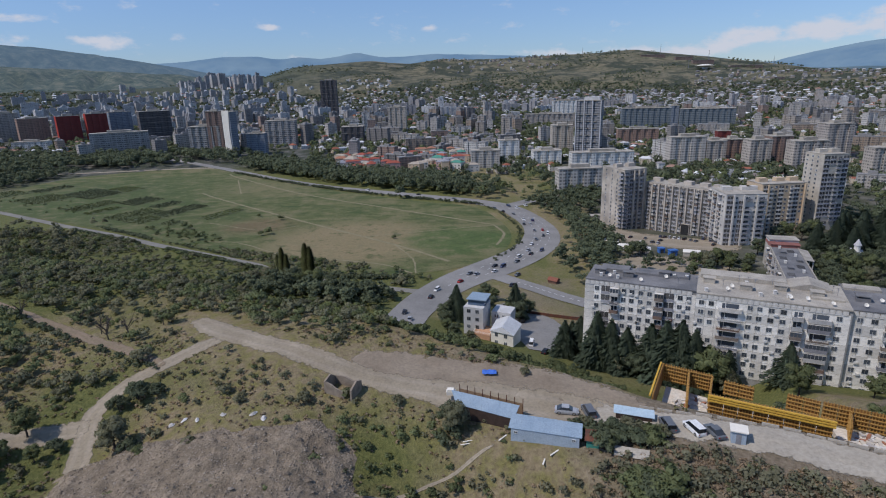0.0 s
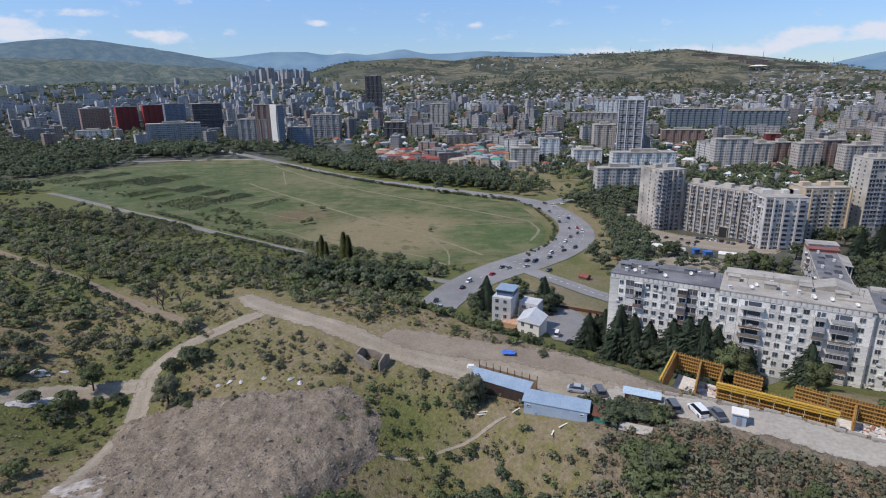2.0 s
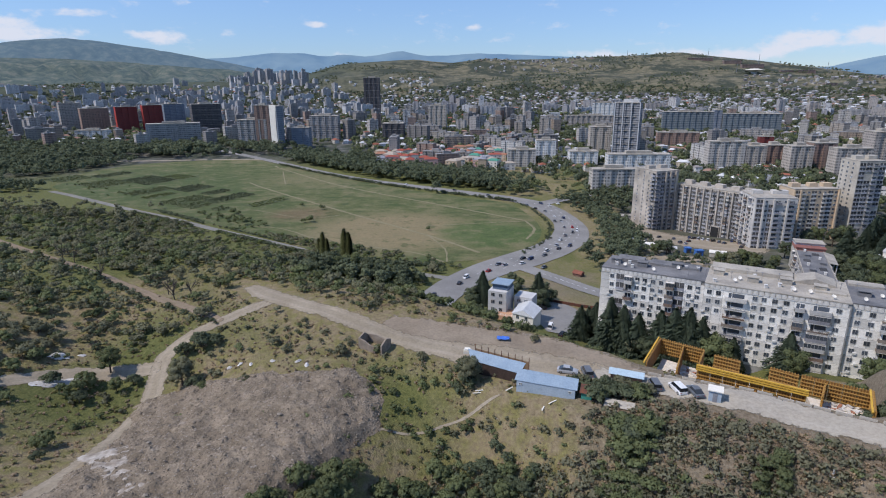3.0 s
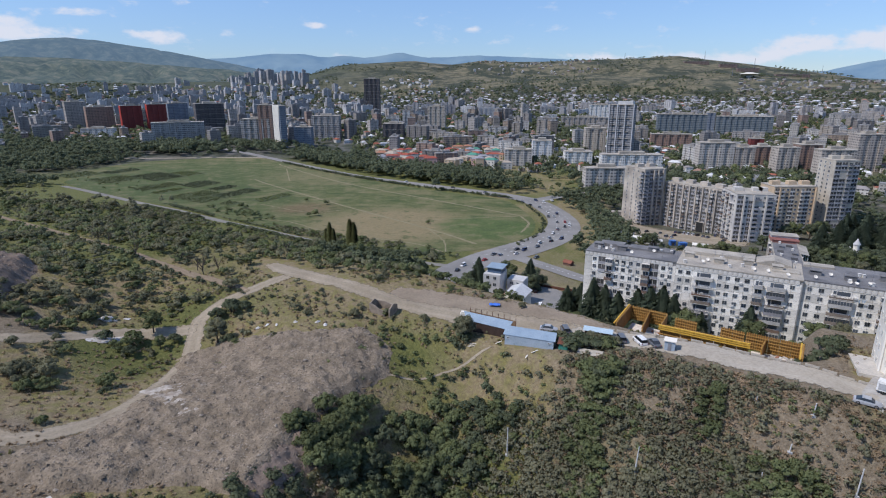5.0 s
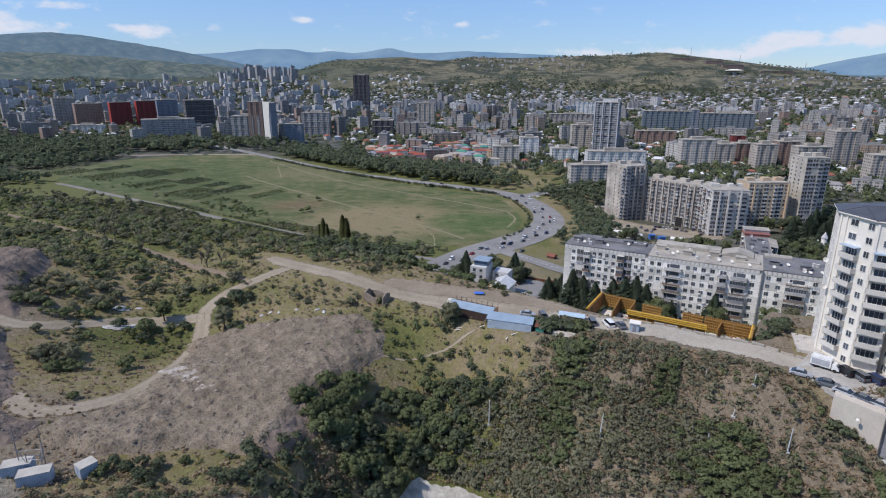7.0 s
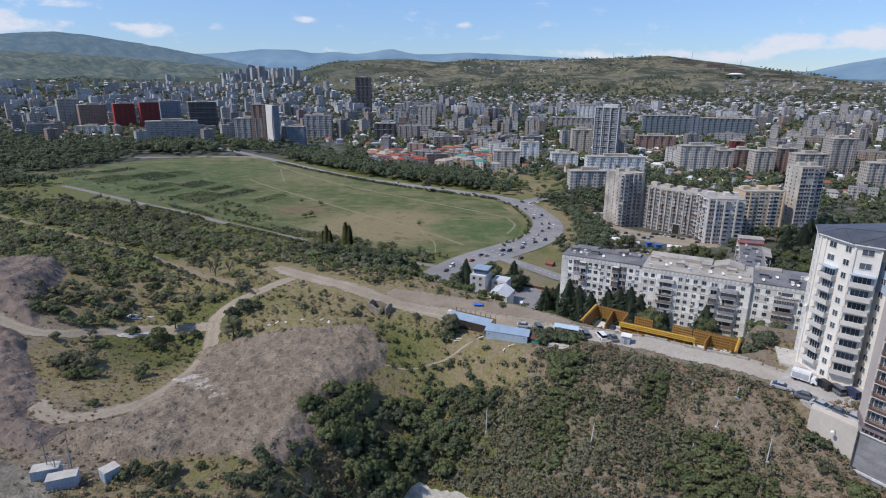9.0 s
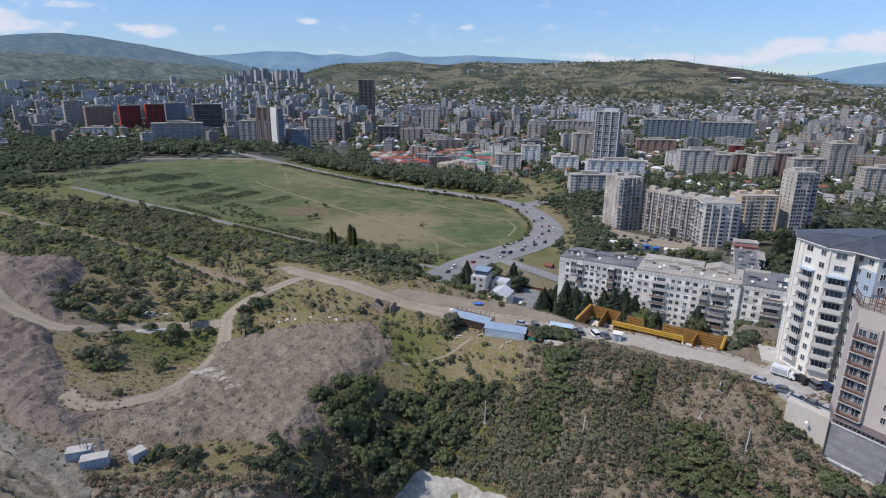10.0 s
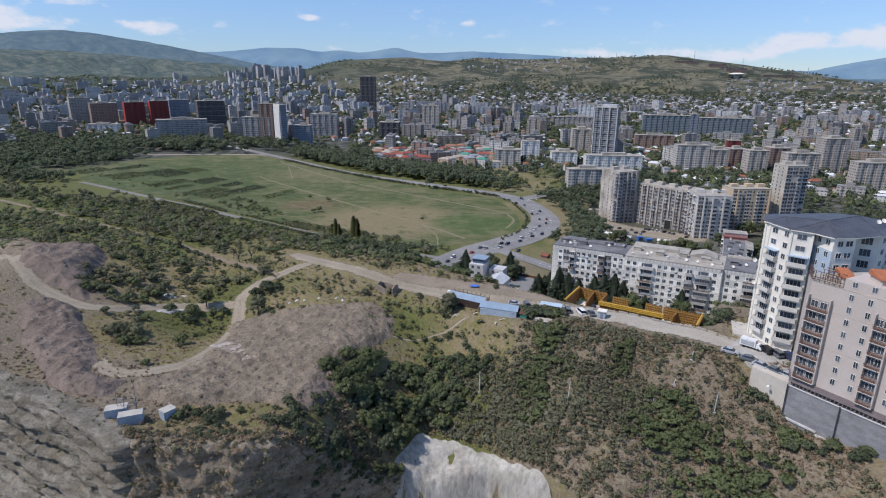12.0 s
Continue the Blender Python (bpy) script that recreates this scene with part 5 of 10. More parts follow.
part("lower_roof", prism([(142.8, 316.0), (156.4, 312.4), (157.8, 318.0), (144.4, 321.6)], WZ + 1.5, WZ + 1.8), mottled("red sheet roof", (0.27, 0.11, 0.09), (0.20, 0.09, 0.075), 0.5, 3), rear, "rusty red sheet roof")
part("top_storey", prism([(144.6, 321.8), (158.0, 318.2), (159.8, 326.2), (146.4, 329.8)], WZ + 1.5, WZ + 2.8), M_PALEGREY, rear)
part("top_roof", prism([(144.3, 321.3), (158.3, 317.7), (160.2, 326.6), (146.1, 330.2)], WZ + 2.8, WZ + 3.05), M_PALEROOF, rear, "pale sheet roof")
lean_to = Shape()
lean_to.solid([(155.6, 313.6, WZ), (148.8, 292.0, WZ), (153.4, 292.6, WZ - 0.9), (159.6, 311.5, WZ - 0.9), (155.6, 313.6, WZ + 0.15), (148.8, 292.0, WZ + 0.15), (153.4, 292.6, WZ - 0.75), (159.6, 311.5, WZ - 0.75)], [(0, 1, 2, 3), (7, 6, 5, 4), (0, 4, 5, 1), (1, 5, 6, 2), (2, 6, 7, 3), (3, 7, 4, 0)])
part("lean_to_roof", lean_to, M_PALEROOF, rear, "pale sheet lean-to roof")
for q in ((153.0, 293.2), (158.8, 311.0), (156.0, 302.0)):
    part("post", Shape().box(q[0] - 0.2, q[1] - 0.2, -4, q[0] + 0.2, q[1] + 0.2, WZ - 0.9), M_CONCRETE, rear)

# the taller blocks across the parking yard


def slab_block(label, a, b, deep, z0, floors, storey, wall_mat, cols, side_cols=(), roof_mat=None, bal_mat=None, piers=()):
    a, b = Vector(a), Vector(b)
    d = (b - a).normalized()
    n = Vector((d.y, -d.x))
    t = thing("apartment_block", label, "apartment block", group="tall blocks")
    poly = [a, b, b - n * deep, a - n * deep]
    z1 = z0 + floors * storey
    part("wall", prism(poly, z0 - 4, z1 + 0.8), wall_mat, t)
    part("roof", prism([q + (q - (a + b) / 2 + n * deep / 2) * 0.012 for q in poly], z1 + 0.8, z1 + 1.1), roof_mat or M_PALEROOF, t)
    for k in range(int((b - a).length / 12) + 1):
        c = a + d * min((b - a).length - 4, 5 + 12 * k) - n * deep * 0.55
        part("roof_house", Shape().box(-3, -2.2, 0, 3, 2.2, 2.6, m=Matrix.Translation((c.x, c.y, z1 + 1)) @ Matrix.Rotation(math.atan2(d.y, d.x), 4, "Z")), wall_mat, t)
    facade(t, a, b, z0, floors, storey, cols, rnd, 0.04, None, bal_mat)
    for sx in piers:
        q = a + d * sx
        part("pier", Shape().box(-0.5, -1.3, z0 - 4, 0.5, 0, z1 + 0.4, m=Matrix.Translation((q.x, q.y, 0)) @ Matrix.Rotation(math.atan2(d.y, d.x), 4, "Z")), wall_mat, t)
    if side_cols:
        facade(t, poly[3], a, z0, floors, storey, side_cols, rnd, 0.05, None, bal_mat)
    return t


def rhythm(length, step, kinds, w):
    """Columns at even steps along a wall, their kinds in turn."""
    return [(step * (k + 0.5), kinds[k % len(kinds)], w if kinds[k % len(kinds)] == "w" else step * 0.82) for k in range(int(length / step))]


slab_block("tall tan-grey panel tower with stacked loggias", (90, 428), (107.5, 436.5), 26, -5, 15, 2.95, M_PANELTAN, [(2.2, "o", 4.2)] + [(6.4, "l", 2.8), (10.4, "l", 2.8), (14.6, "b", 3.0)], [(5, "w", 1.3), (12, "w", 1.3), (18, "w", 1.3), (23.6, "o", 4.4)], piers=(8.4, 12.4, 16.8))
slab_block("long sooty panel apartment block with rows of balconies", (108, 438), (145, 398), 14, -5, 12, 2.85, M_PANELTAN, [(2.2 + 5.4 * (k // 2) + 1.9 * (k % 2), "l" if k % 2 else "b" if k % 4 else "l", 1.9) for k in range(20)], piers=[5.8 + 5.4 * k for k in range(9)])
gate = Vector((108, 438)).lerp(Vector((145, 398)), 0.62)
turn_gate = Matrix.Translation((gate.x, gate.y, -5)) @ Matrix.Rotation(math.atan2(-40, 37), 4, "Z")
gateway = thing("gateway", "tall dark gateway through the long panel block", "gateway", turn_gate)
# solid near-black block: the passage's shade is put into its colour
part("recess", Shape().box(-2.9, -1.42, 0, 2.9, 0.1, 8.6), M_VOID, gateway)
part("frame", Shape().box(-3.2, -1.5, 0, -2.9, 0.1, 8.6).box(2.9, -1.5, 0, 3.2, 0.1, 8.6).box(-3.2, -1.5, 8.6, 3.2, 0.1, 8.9), M_PANELTAN, gateway)
slab_block("white and pale blue rebuilt apartment block", (139.5, 371), (164, 371.5), 26, -4, 12, 3.0, M_PALEWARM, [(2.4, "l", 3.6), (6.2, "w", 1.6), (9.0, "l", 2.4), (13.0, "o", 4.0), (17.4, "w", 1.4), (21.2, "o", 4.6)], rhythm(24, 4, "bw", 1.5), piers=(4.6, 10.6, 18.6))
slab_block("tan apartment block with pale balconies", (173, 399), (203, 404), 18, -4, 13, 2.85, M_TAN, [(2.2, "l", 3.0), (5.8, "o", 2.6), (9.4, "w", 1.6), (13.0, "l", 3.2), (16.6, "w", 1.6), (20.2, "o", 2.6), (24.0, "l", 3.2), (27.6, "w", 1.6)], (), None, M_PALEWARM, piers=(4.0, 29.4))
slab_block("grey apartment tower with long balcony bands", (212.5, 406), (230, 409), 18, 4, 16, 2.95, M_SOOT, rhythm(17.6, 4.4, "llol", 1.6), rhythm(18, 5, "w", 1.5))


# ---- plants ----
def quick_mesh(name, co, faces, mats, index=None, normals=None):
    """A mesh from arrays of points and faces that all have as many corners; normals, one for each point, soften foliage."""
    faces = np.asarray(faces, np.int32)
    n = faces.shape[1]
    me = bpy.data.meshes.new(name)
    me.vertices.add(len(co))
    me.vertices.foreach_set("co", np.asarray(co, np.float32).ravel())
    me.loops.add(len(faces) * n)
    me.polygons.add(len(faces))
    me.polygons.foreach_set("loop_start", np.arange(len(faces), dtype=np.int32) * n)
    me.loops.foreach_set("vertex_index", faces.ravel())
    for m in mats:
        me.materials.append(m)
    if index is not None:
        me.polygons.foreach_set("material_index", np.asarray(index, np.int32))
    me.update(calc_edges=True)
    if normals is not None:
        me.polygons.foreach_set("use_smooth", np.ones(len(faces), bool))
        me.normals_split_custom_set_from_vertices(np.asarray(normals, np.float32))
    return me


def unit(v):
    return v / (np.linalg.norm(v, axis=-1, keepdims=True) + 1e-9)


def leaves(rng, clumps, count, size, flat=0.5):
    """Leaf triangles in and on clumps (x, y, z, radius, squash), turned all ways but mostly outwards, with their soft normals."""
    c = np.array(clumps, float)
    middle = c[:, :3].mean(0)
    weight = c[:, 3] ** 2
    pick = rng.choice(len(c), count, p=weight / weight.sum())
    d = unit(rng.normal(size=(count, 3)))
    d[:, 2] = np.where(d[:, 2] < -0.4, -d[:, 2], d[:, 2])
    r = c[pick, 3] * rng.uniform(0.72, 1.12, count)
    mid = c[pick, :3] + d * r[:, None] * np.stack([np.ones(count), np.ones(count), c[pick, 4]], -1)
    n = unit(d + rng.normal(size=(count, 3)) * flat)
    u = unit(np.cross(n, rng.normal(size=(count, 3))))
    v = np.cross(n, u)
    a = size * rng.uniform(0.6, 1.3, (count, 1))
    b = a * rng.uniform(0.5, 0.9, (count, 1))
    soft = unit(d + 0.35 * n + 0.5 * unit(mid - middle) + np.array((0, 0, 0.35)))
    return np.stack([mid + u * a, mid - u * a * 0.7 + v * b, mid - u * a * 0.7 - v * b], 1), np.repeat(soft[:, None], 3, 1)


GOLD = (1 + 5 ** 0.5) / 2
ICO = unit(np.array([(-1, GOLD, 0), (1, GOLD, 0), (-1, -GOLD, 0), (1, -GOLD, 0), (0, -1, GOLD), (0, 1, GOLD), (0, -1, -GOLD), (0, 1, -GOLD), (GOLD, 0, -1), (GOLD, 0, 1), (-GOLD, 0, -1), (-GOLD, 0, 1)], float))
ICO_F = np.array([(0, 11, 5), (0, 5, 1), (0, 1, 7), (0, 7, 10), (0, 10, 11), (1, 5, 9), (5, 11, 4), (11, 10, 2), (10, 7, 6), (7, 1, 8), (3, 9, 4), (3, 4, 2), (3, 2, 6), (3, 6, 8), (3, 8, 9), (4, 9, 5), (2, 4, 11), (6, 2, 10), (8, 6, 7), (9, 8, 1)])


def cores(rng, clumps, share=0.62):
    """The dense inside of clumps: crumpled lumps that the leaves stand on."""
    middle = np.array(clumps, float)[:, :3].mean(0)
    out, soft = [], []
    for x, y, z, r, squash in clumps:
        p = ICO * (r * share * rng.uniform(0.72, 1.2, (12, 1))) * np.array((1, 1, squash)) @ turned(rng.uniform(0, 6.3))
        p = p + np.array((x, y, z))
        f = ICO_F[p[ICO_F][..., 2].mean(1) > z - r * squash * 0.45]
        out.append(p[f])
        soft.append(unit(p - np.array((x, y, z)) + np.array((0, 0, 0.2 * r)))[f])
    return np.concatenate(out), np.concatenate(soft)


def turned(t):
    c, s = math.cos(t), math.sin(t)
    return np.array([(c, s, 0), (-s, c, 0), (0, 0, 1)])


def sticks(rng, pairs, n=5):
    """Tapered stems for (from, to, radius, radius), in triangles."""
    out = []
    for a, b, r0, r1 in pairs:
        a, b = np.array(a, float), np.array(b, float)
        d = (b - a) / (np.linalg.norm(b - a) + 1e-9)
        u = np.cross(d, (0.3, 0.9, 0.2))
        u /= np.linalg.norm(u)
        v = np.cross(d, u)
        ring = [u * math.cos(t) + v * math.sin(t) for t in np.arange(n) * 2 * math.pi / n]
        for k in range(n):
            e, f = ring[k], ring[(k + 1) % n]
            out += [[a + e * r0, a + f * r0, b + f * r1], [a + e * r0, b + f * r1, b + e * r1]]
    return np.array(out).reshape(-1, 3, 3)


def stick_normals(s):
    n = unit(np.cross(s[:, 1] - s[:, 0], s[:, 2] - s[:, 0]))
    return np.repeat(n[:, None], 3, 1)


def blob_clumps(rng, n, r, h, spread, squash=0.8):
    """Clumps filling a rounded crown of radius r and height h."""
    out = []
    for k in range(n):
        t, q = 2.4 * k + rng.uniform(-0.5, 0.5), math.sqrt((k + 0.3) / n) * (r - spread * 0.6) * rng.uniform(0.8, 1.15)
        z = h * (0.35 + 0.5 * rng.uniform(0.3, 1) * (1 - (q / r) ** 2 * 0.7))
        out.append((q * math.cos(t), q * math.sin(t), z, spread * rng.uniform(0.7, 1.2), squash))
    return out


def bush_tris(seed, r, h, count, size, n=7, stems=3, dense=True):
    """One plant as triangles: stems first, then crumpled cores and leaves; their normals; the number of stem faces."""
    rng = np.random.default_rng(seed)
    clumps = blob_clumps(rng, n, r, h, r * 0.92 / n ** 0.4)
    q, nq = leaves(rng, clumps, count, size)
    s = sticks(rng, [((0, 0, -0.3), (rng.uniform(-r, r) * 0.5, rng.uniform(-r, r) * 0.5, h * 0.6), 0.04 * h, 0.015 * h) for _ in range(stems)], 3)
    parts, norms = [s, q], [stick_normals(s), nq]
    if dense:
        c, nc = cores(rng, clumps)
        parts.insert(1, c)
        norms.insert(1, nc)
    out, nrm = np.concatenate(parts), np.concatenate(norms)
    out[len(s):, :, 2] = np.maximum(out[len(s):, :, 2], 0.0)
    return out, nrm, len(s)


def plant_mesh(name, plant, leaf_mat):
    q, nrm, wood_n = plant
    n = len(q)
    return quick_mesh(name, q.reshape(-1, 3), np.arange(n * 3).reshape(-1, 3), [M_BARK, leaf_mat], np.r_[np.zeros(wood_n), np.ones(n - wood_n)], nrm.reshape(-1, 3))


def tris_mesh(name, q, mat, nrm=None):
    return quick_mesh(name, q.reshape(-1, 3), np.arange(len(q) * 3).reshape(-1, 3), [mat], None, None if nrm is None else nrm.reshape(-1, 3))


def tree_parts(seed, h, r, count, size, leaf_mat, base=0.25, n=12):
    """Meshes of a broad tree: trunk with limbs, and crown."""
    rng = np.random.default_rng(seed)
    clumps = []
    pairs = [((0, 0, -0.5), (0.1, 0, h * base), 0.035 * h, 0.026 * h), ((0.1, 0, h * base), (rng.uniform(-.3, .3), 0, h * 0.7), 0.026 * h, 0.008 * h)]
    for k in range(n):
        t = 2.4 * k + rng.uniform(-0.4, 0.4)
        z = h * (base + 0.12 + (0.86 - base - 0.12) * (k + 0.5) / n)
        reach = r * (0.95 - 0.55 * ((z / h - 0.5) / 0.5) ** 2) * rng.uniform(0.45, 0.85)
        c = (reach * math.cos(t), reach * math.sin(t), z, r * rng.uniform(0.30, 0.48), 0.75)
        clumps.append(c)
        pairs.append(((0.1, 0, z * 0.65), c[:3], 0.012 * h, 0.004 * h))
    q, nq = leaves(rng, clumps, count, size)
    c, nc = cores(rng, clumps, 0.7)
    return tris_mesh("trunk", sticks(rng, pairs, 6), M_BARK), tris_mesh("crown", np.concatenate([c, q]), leaf_mat, np.concatenate([nc, nq]))


def spruce_parts(seed, h, r, count, size, narrow=False):
    rng = np.random.default_rng(seed)
    t = rng.uniform(0, 1, count)
    if narrow:
        z = h * (0.08 + 0.92 * t)
        reach = r * np.sin(np.clip(t * 0.9 + 0.1, 0, 1) * math.pi) ** 0.6 * rng.uniform(0.5, 1.05, count)
    else:
        t = t ** 1.3
        tier = 0.75 + 0.35 * ((t * 11) % 1.0)
        z = h * (0.08 + 0.92 * t)
        reach = r * (1 - t) ** 0.8 * (1.25 - tier * 0.35) * rng.uniform(0.4, 1.1, count)
    a = rng.uniform(0, 2 * math.pi, count)
    if not narrow:
        # uneven boughs, a broken tip and gaps between the whorls
        reach = reach * (0.78 + 0.26 * np.sin(3 * a + seed) + 0.22 * np.sin(5 * a + 14 * t + seed))
        z = z + rng.normal(size=count) * 0.25
    mid = np.stack([reach * np.cos(a), reach * np.sin(a), z - reach * (0.0 if narrow else 0.25)], -1)
    out = np.stack([np.cos(a), np.sin(a), (np.full(count, 1.6) if narrow else -0.35 + rng.normal(size=count) * 0.2)], -1)
    side = np.stack([-np.sin(a), np.cos(a), rng.normal(size=count) * 0.35], -1)
    s = size * rng.uniform(0.7, 1.3, (count, 1))
    q = np.stack([mid + out * s, mid + side * s * 0.55 - out * s * 0.6, mid - side * s * 0.55 - out * s * 0.6], 1)
    nrm = np.repeat(unit(np.stack([np.cos(a), np.sin(a), np.full(count, 0.55)], -1))[:, None], 3, 1)
    st = sticks(rng, [((0, 0, -0.5), (0, 0, h * 0.93), 0.022 * h, 0.004 * h)], 6)
    return tris_mesh("trunk", st, M_BARK), tris_mesh("crown", q, M_NEEDLE if not narrow else M_LEAF, nrm)


def plant_tree(kind, meshes, label, group, x, y, scale, turn, sink=0.2):
    t = thing(kind, label, "tree", Matrix.Translation((x, y, gz(x, y) - sink)) @ Matrix.Rotation(turn, 4, "Z") @ Matrix.Scale(scale, 4), group)
    part("trunk", meshes[0], None, t)
    part("crown", meshes[1], None, t)
    return t


def strew(name, label, category, templates, spots, leaf_mat, kind="stuff", lean=0.0):
    """Many plants that nobody could count, in one mesh: spots are x, y, scale, turn, template."""
    cos, nors, index = [], [], []
    spots = np.array(spots, float)
    x, y = spots[:, 0], spots[:, 1]
    if spots.shape[1] > 5:
        z = spots[:, 5]
    else:
        # none on the bare rock
        ok = ~((x > -19) & (x < 26) & (y < face_top(x) + 0.9 * spots[:, 2])) & ~((x < -18) & (y < brink(x) + 0.3) & (y > -60))
        spots = spots[ok]
        z = ground_z(spots[:, 0], spots[:, 1])
    for (x, y, sc, turn, which), g in zip(spots[:, :5], z):
        q, nrm, wood_n = templates[int(which)]
        c, s = math.cos(turn), math.sin(turn)
        p, v = q.reshape(-1, 3), nrm.reshape(-1, 3)
        cos.append(np.stack([(p[:, 0] * c - p[:, 1] * s) * sc + x, (p[:, 0] * s + p[:, 1] * c) * sc + y, p[:, 2] * sc + g - 0.1], -1))
        nors.append(np.stack([v[:, 0] * c - v[:, 1] * s, v[:, 0] * s + v[:, 1] * c, v[:, 2]], -1))
        index.append(np.r_[np.zeros(wood_n), np.ones(len(q) - wood_n)])
    co = np.concatenate(cos)
    ob = new(name, quick_mesh(name, co, np.arange(len(co)).reshape(-1, 3), [M_BARK, leaf_mat], np.concatenate(index), np.concatenate(nors)))
    return tagged(ob, label, category, kind=kind)


rng = np.random.default_rng(11)


def spots_in(n, cx, cy, rx, ry, turn=0.0, lo=0.7, hi=1.3, kinds=3):
    """n places in an ellipse of the plan."""
    t, r = rng.uniform(0, 2 * math.pi, n), np.sqrt(rng.uniform(0, 1, n))
    u, v = r * np.cos(t) * rx, r * np.sin(t) * ry
    return [(cx + a * math.cos(turn) - b * math.sin(turn), cy + a * math.sin(turn) + b * math.cos(turn), rng.uniform(lo, hi), rng.uniform(0, 6.3), rng.integers(kinds)) for a, b in zip(u, v)]


def spots_over(n, x0, x1, y0, y1, keep, lo=0.7, hi=1.3, kinds=3):
    """n places in a rectangle where keep(x, y) says how likely one is."""
    out = []
    while len(out) < n:
        x, y = rng.uniform(x0, x1, 4000), rng.uniform(y0, y1, 4000)
        ok = rng.uniform(0, 1, 4000) < keep(x, y)
        for a, b in zip(x[ok], y[ok]):
            out.append((a, b, rng.uniform(lo, hi), rng.uniform(0, 6.3), rng.integers(kinds)))
    return out[:n]


ROAD_LINES = [np.array([(q.x, q.y) for q in curve_points(l, 3)]) for l in
              (MAIN_ROAD, DIRT_ROAD, [(-470, 482), (-434, 465), (-375, 434), (-324, 407), (-275, 383), (-223, 353.5), (-185, 334), (-140, 310), (-126, 297), (-100, 284), (-61, 272), (-36, 266)], [(-4, 300), (19, 277), (33, 263), (60, 243), (110, 225)], [(0, 250), (8, 214), (12, 190)],
               [(-70, 136), (-85.5, 119), (-88.5, 111.5), (-86, 104), (-80, 84), (-77, 62), (-82, 53)], [(-87, 108), (-107.5, 100.5), (-124, 82), (-150, 87), (-190, 116)], [(-80, 124), (-111, 139.5), (-177, 169), (-300, 222)], [(-34, 126), (-24, 123), (-12, 120.5), (-2, 118), (8, 114.5), (17, 110.5)])]
ROAD_HALF = [13.5, 5.5, 5, 6.5, 12, 2.5, 3, 2, 6]


def off_road(x, y, extra=0.0):
    ok = np.ones(np.shape(x), bool)
    for line, half in zip(ROAD_LINES, ROAD_HALF):
        d = np.min((np.asarray(x)[..., None] - line[:, 0]) ** 2 + (np.asarray(y)[..., None] - line[:, 1]) ** 2, -1)
        ok &= d > (half + extra) ** 2
    return ok


small = [bush_tris(s, 0.75, 0.9, 26, 0.24, 3, 2) for s in range(3)]
twiggy = [bush_tris(20 + s, 0.7, 0.75, 28, 0.20, 3, 2, s == 1) for s in range(4)]
medium = [bush_tris(40 + s, 1.35, 1.9, 210, 0.20, 7, 1) for s in range(3)]
light_bush = [bush_tris(50 + s, 1.35, 1.8, 64, 0.30, 4, 0) for s in range(3)]
large = [bush_tris(60 + s, 2.3, 3.4, 1150, 0.21, 20, 4) for s in range(3)]
tuft = [bush_tris(80 + s, 0.4, 0.32, 12, 0.18, 3, 0 if s else 1, False) for s in range(3)]

# scrub on the slope below the road
def slope(x, y):
    return (y < 112 - 0.46 * x - 11 * smooth(26, 10, x) - 8 * bump(x, y, 0, 95, 16, 12)) * (y > brink(x) + 0.5) * (x > -16) * off_road(x, y, 1.0)


def lawn(x, y):
    """Smooth grass below the sheds."""
    return 1 - 0.92 * np.clip(1.6 * bump(x, y, -4, 92.5, 19, 8, -0.25), 0, 1)


def dirt_bit(x, y):
    return slope(x, y) * lawn(x, y) * (0.35 + 0.65 * (fbm(x, y, 8, 3, 51) > 0.45)) * (1 - 0.45 * bump(x, y, 62, 74, 16, 9))


strew("scrub", "dry brown thorny scrub covering the slope", "scrub", twiggy, spots_over(6200, -16, 84, 34, 108, lambda x, y: dirt_bit(x, y), 0.3, 0.95, 4), M_LEAF_DRY)
strew("scrub", "dusty olive scrub among dry grass", "scrub", twiggy, spots_over(2900, -16, 84, 34, 108, lambda x, y: dirt_bit(x, y) * (0.15 + 0.85 * bump(x, y, 14, 68, 34, 18)), 0.7, 2.0, 4), M_SCRUB)
strew("scrub", "dull green scrub low on the slope", "scrub", twiggy, spots_over(380, -16, 84, 34, 108, lambda x, y: slope(x, y) * (0.12 + 0.88 * bump(x, y, 16, 62, 28, 17)) * (fbm(x, y, 11, 3, 57) > 0.42), 0.7, 1.9, 4), M_LEAF)
strew("dry_grass", "tufts of dry grass on the slope", "grass", tuft, spots_over(4200, -120, 84, 30, 140, lambda x, y: off_road(x, y) * (y > brink(x)) * (y < brow(x)) * 0.8 * lawn(x, y), 0.6, 1.5), M_LEAF_DRY)
strew("weeds", "low green weeds among the grass", "weeds", tuft, spots_over(3200, -190, 60, 40, 200, lambda x, y: off_road(x, y) * lawn(x, y) * (y > brink(x)) * (0.2 + 0.8 * smooth(0.48, 0.6, fbm(x, y, 24, 4, 21))), 0.6, 1.7), M_WEED)
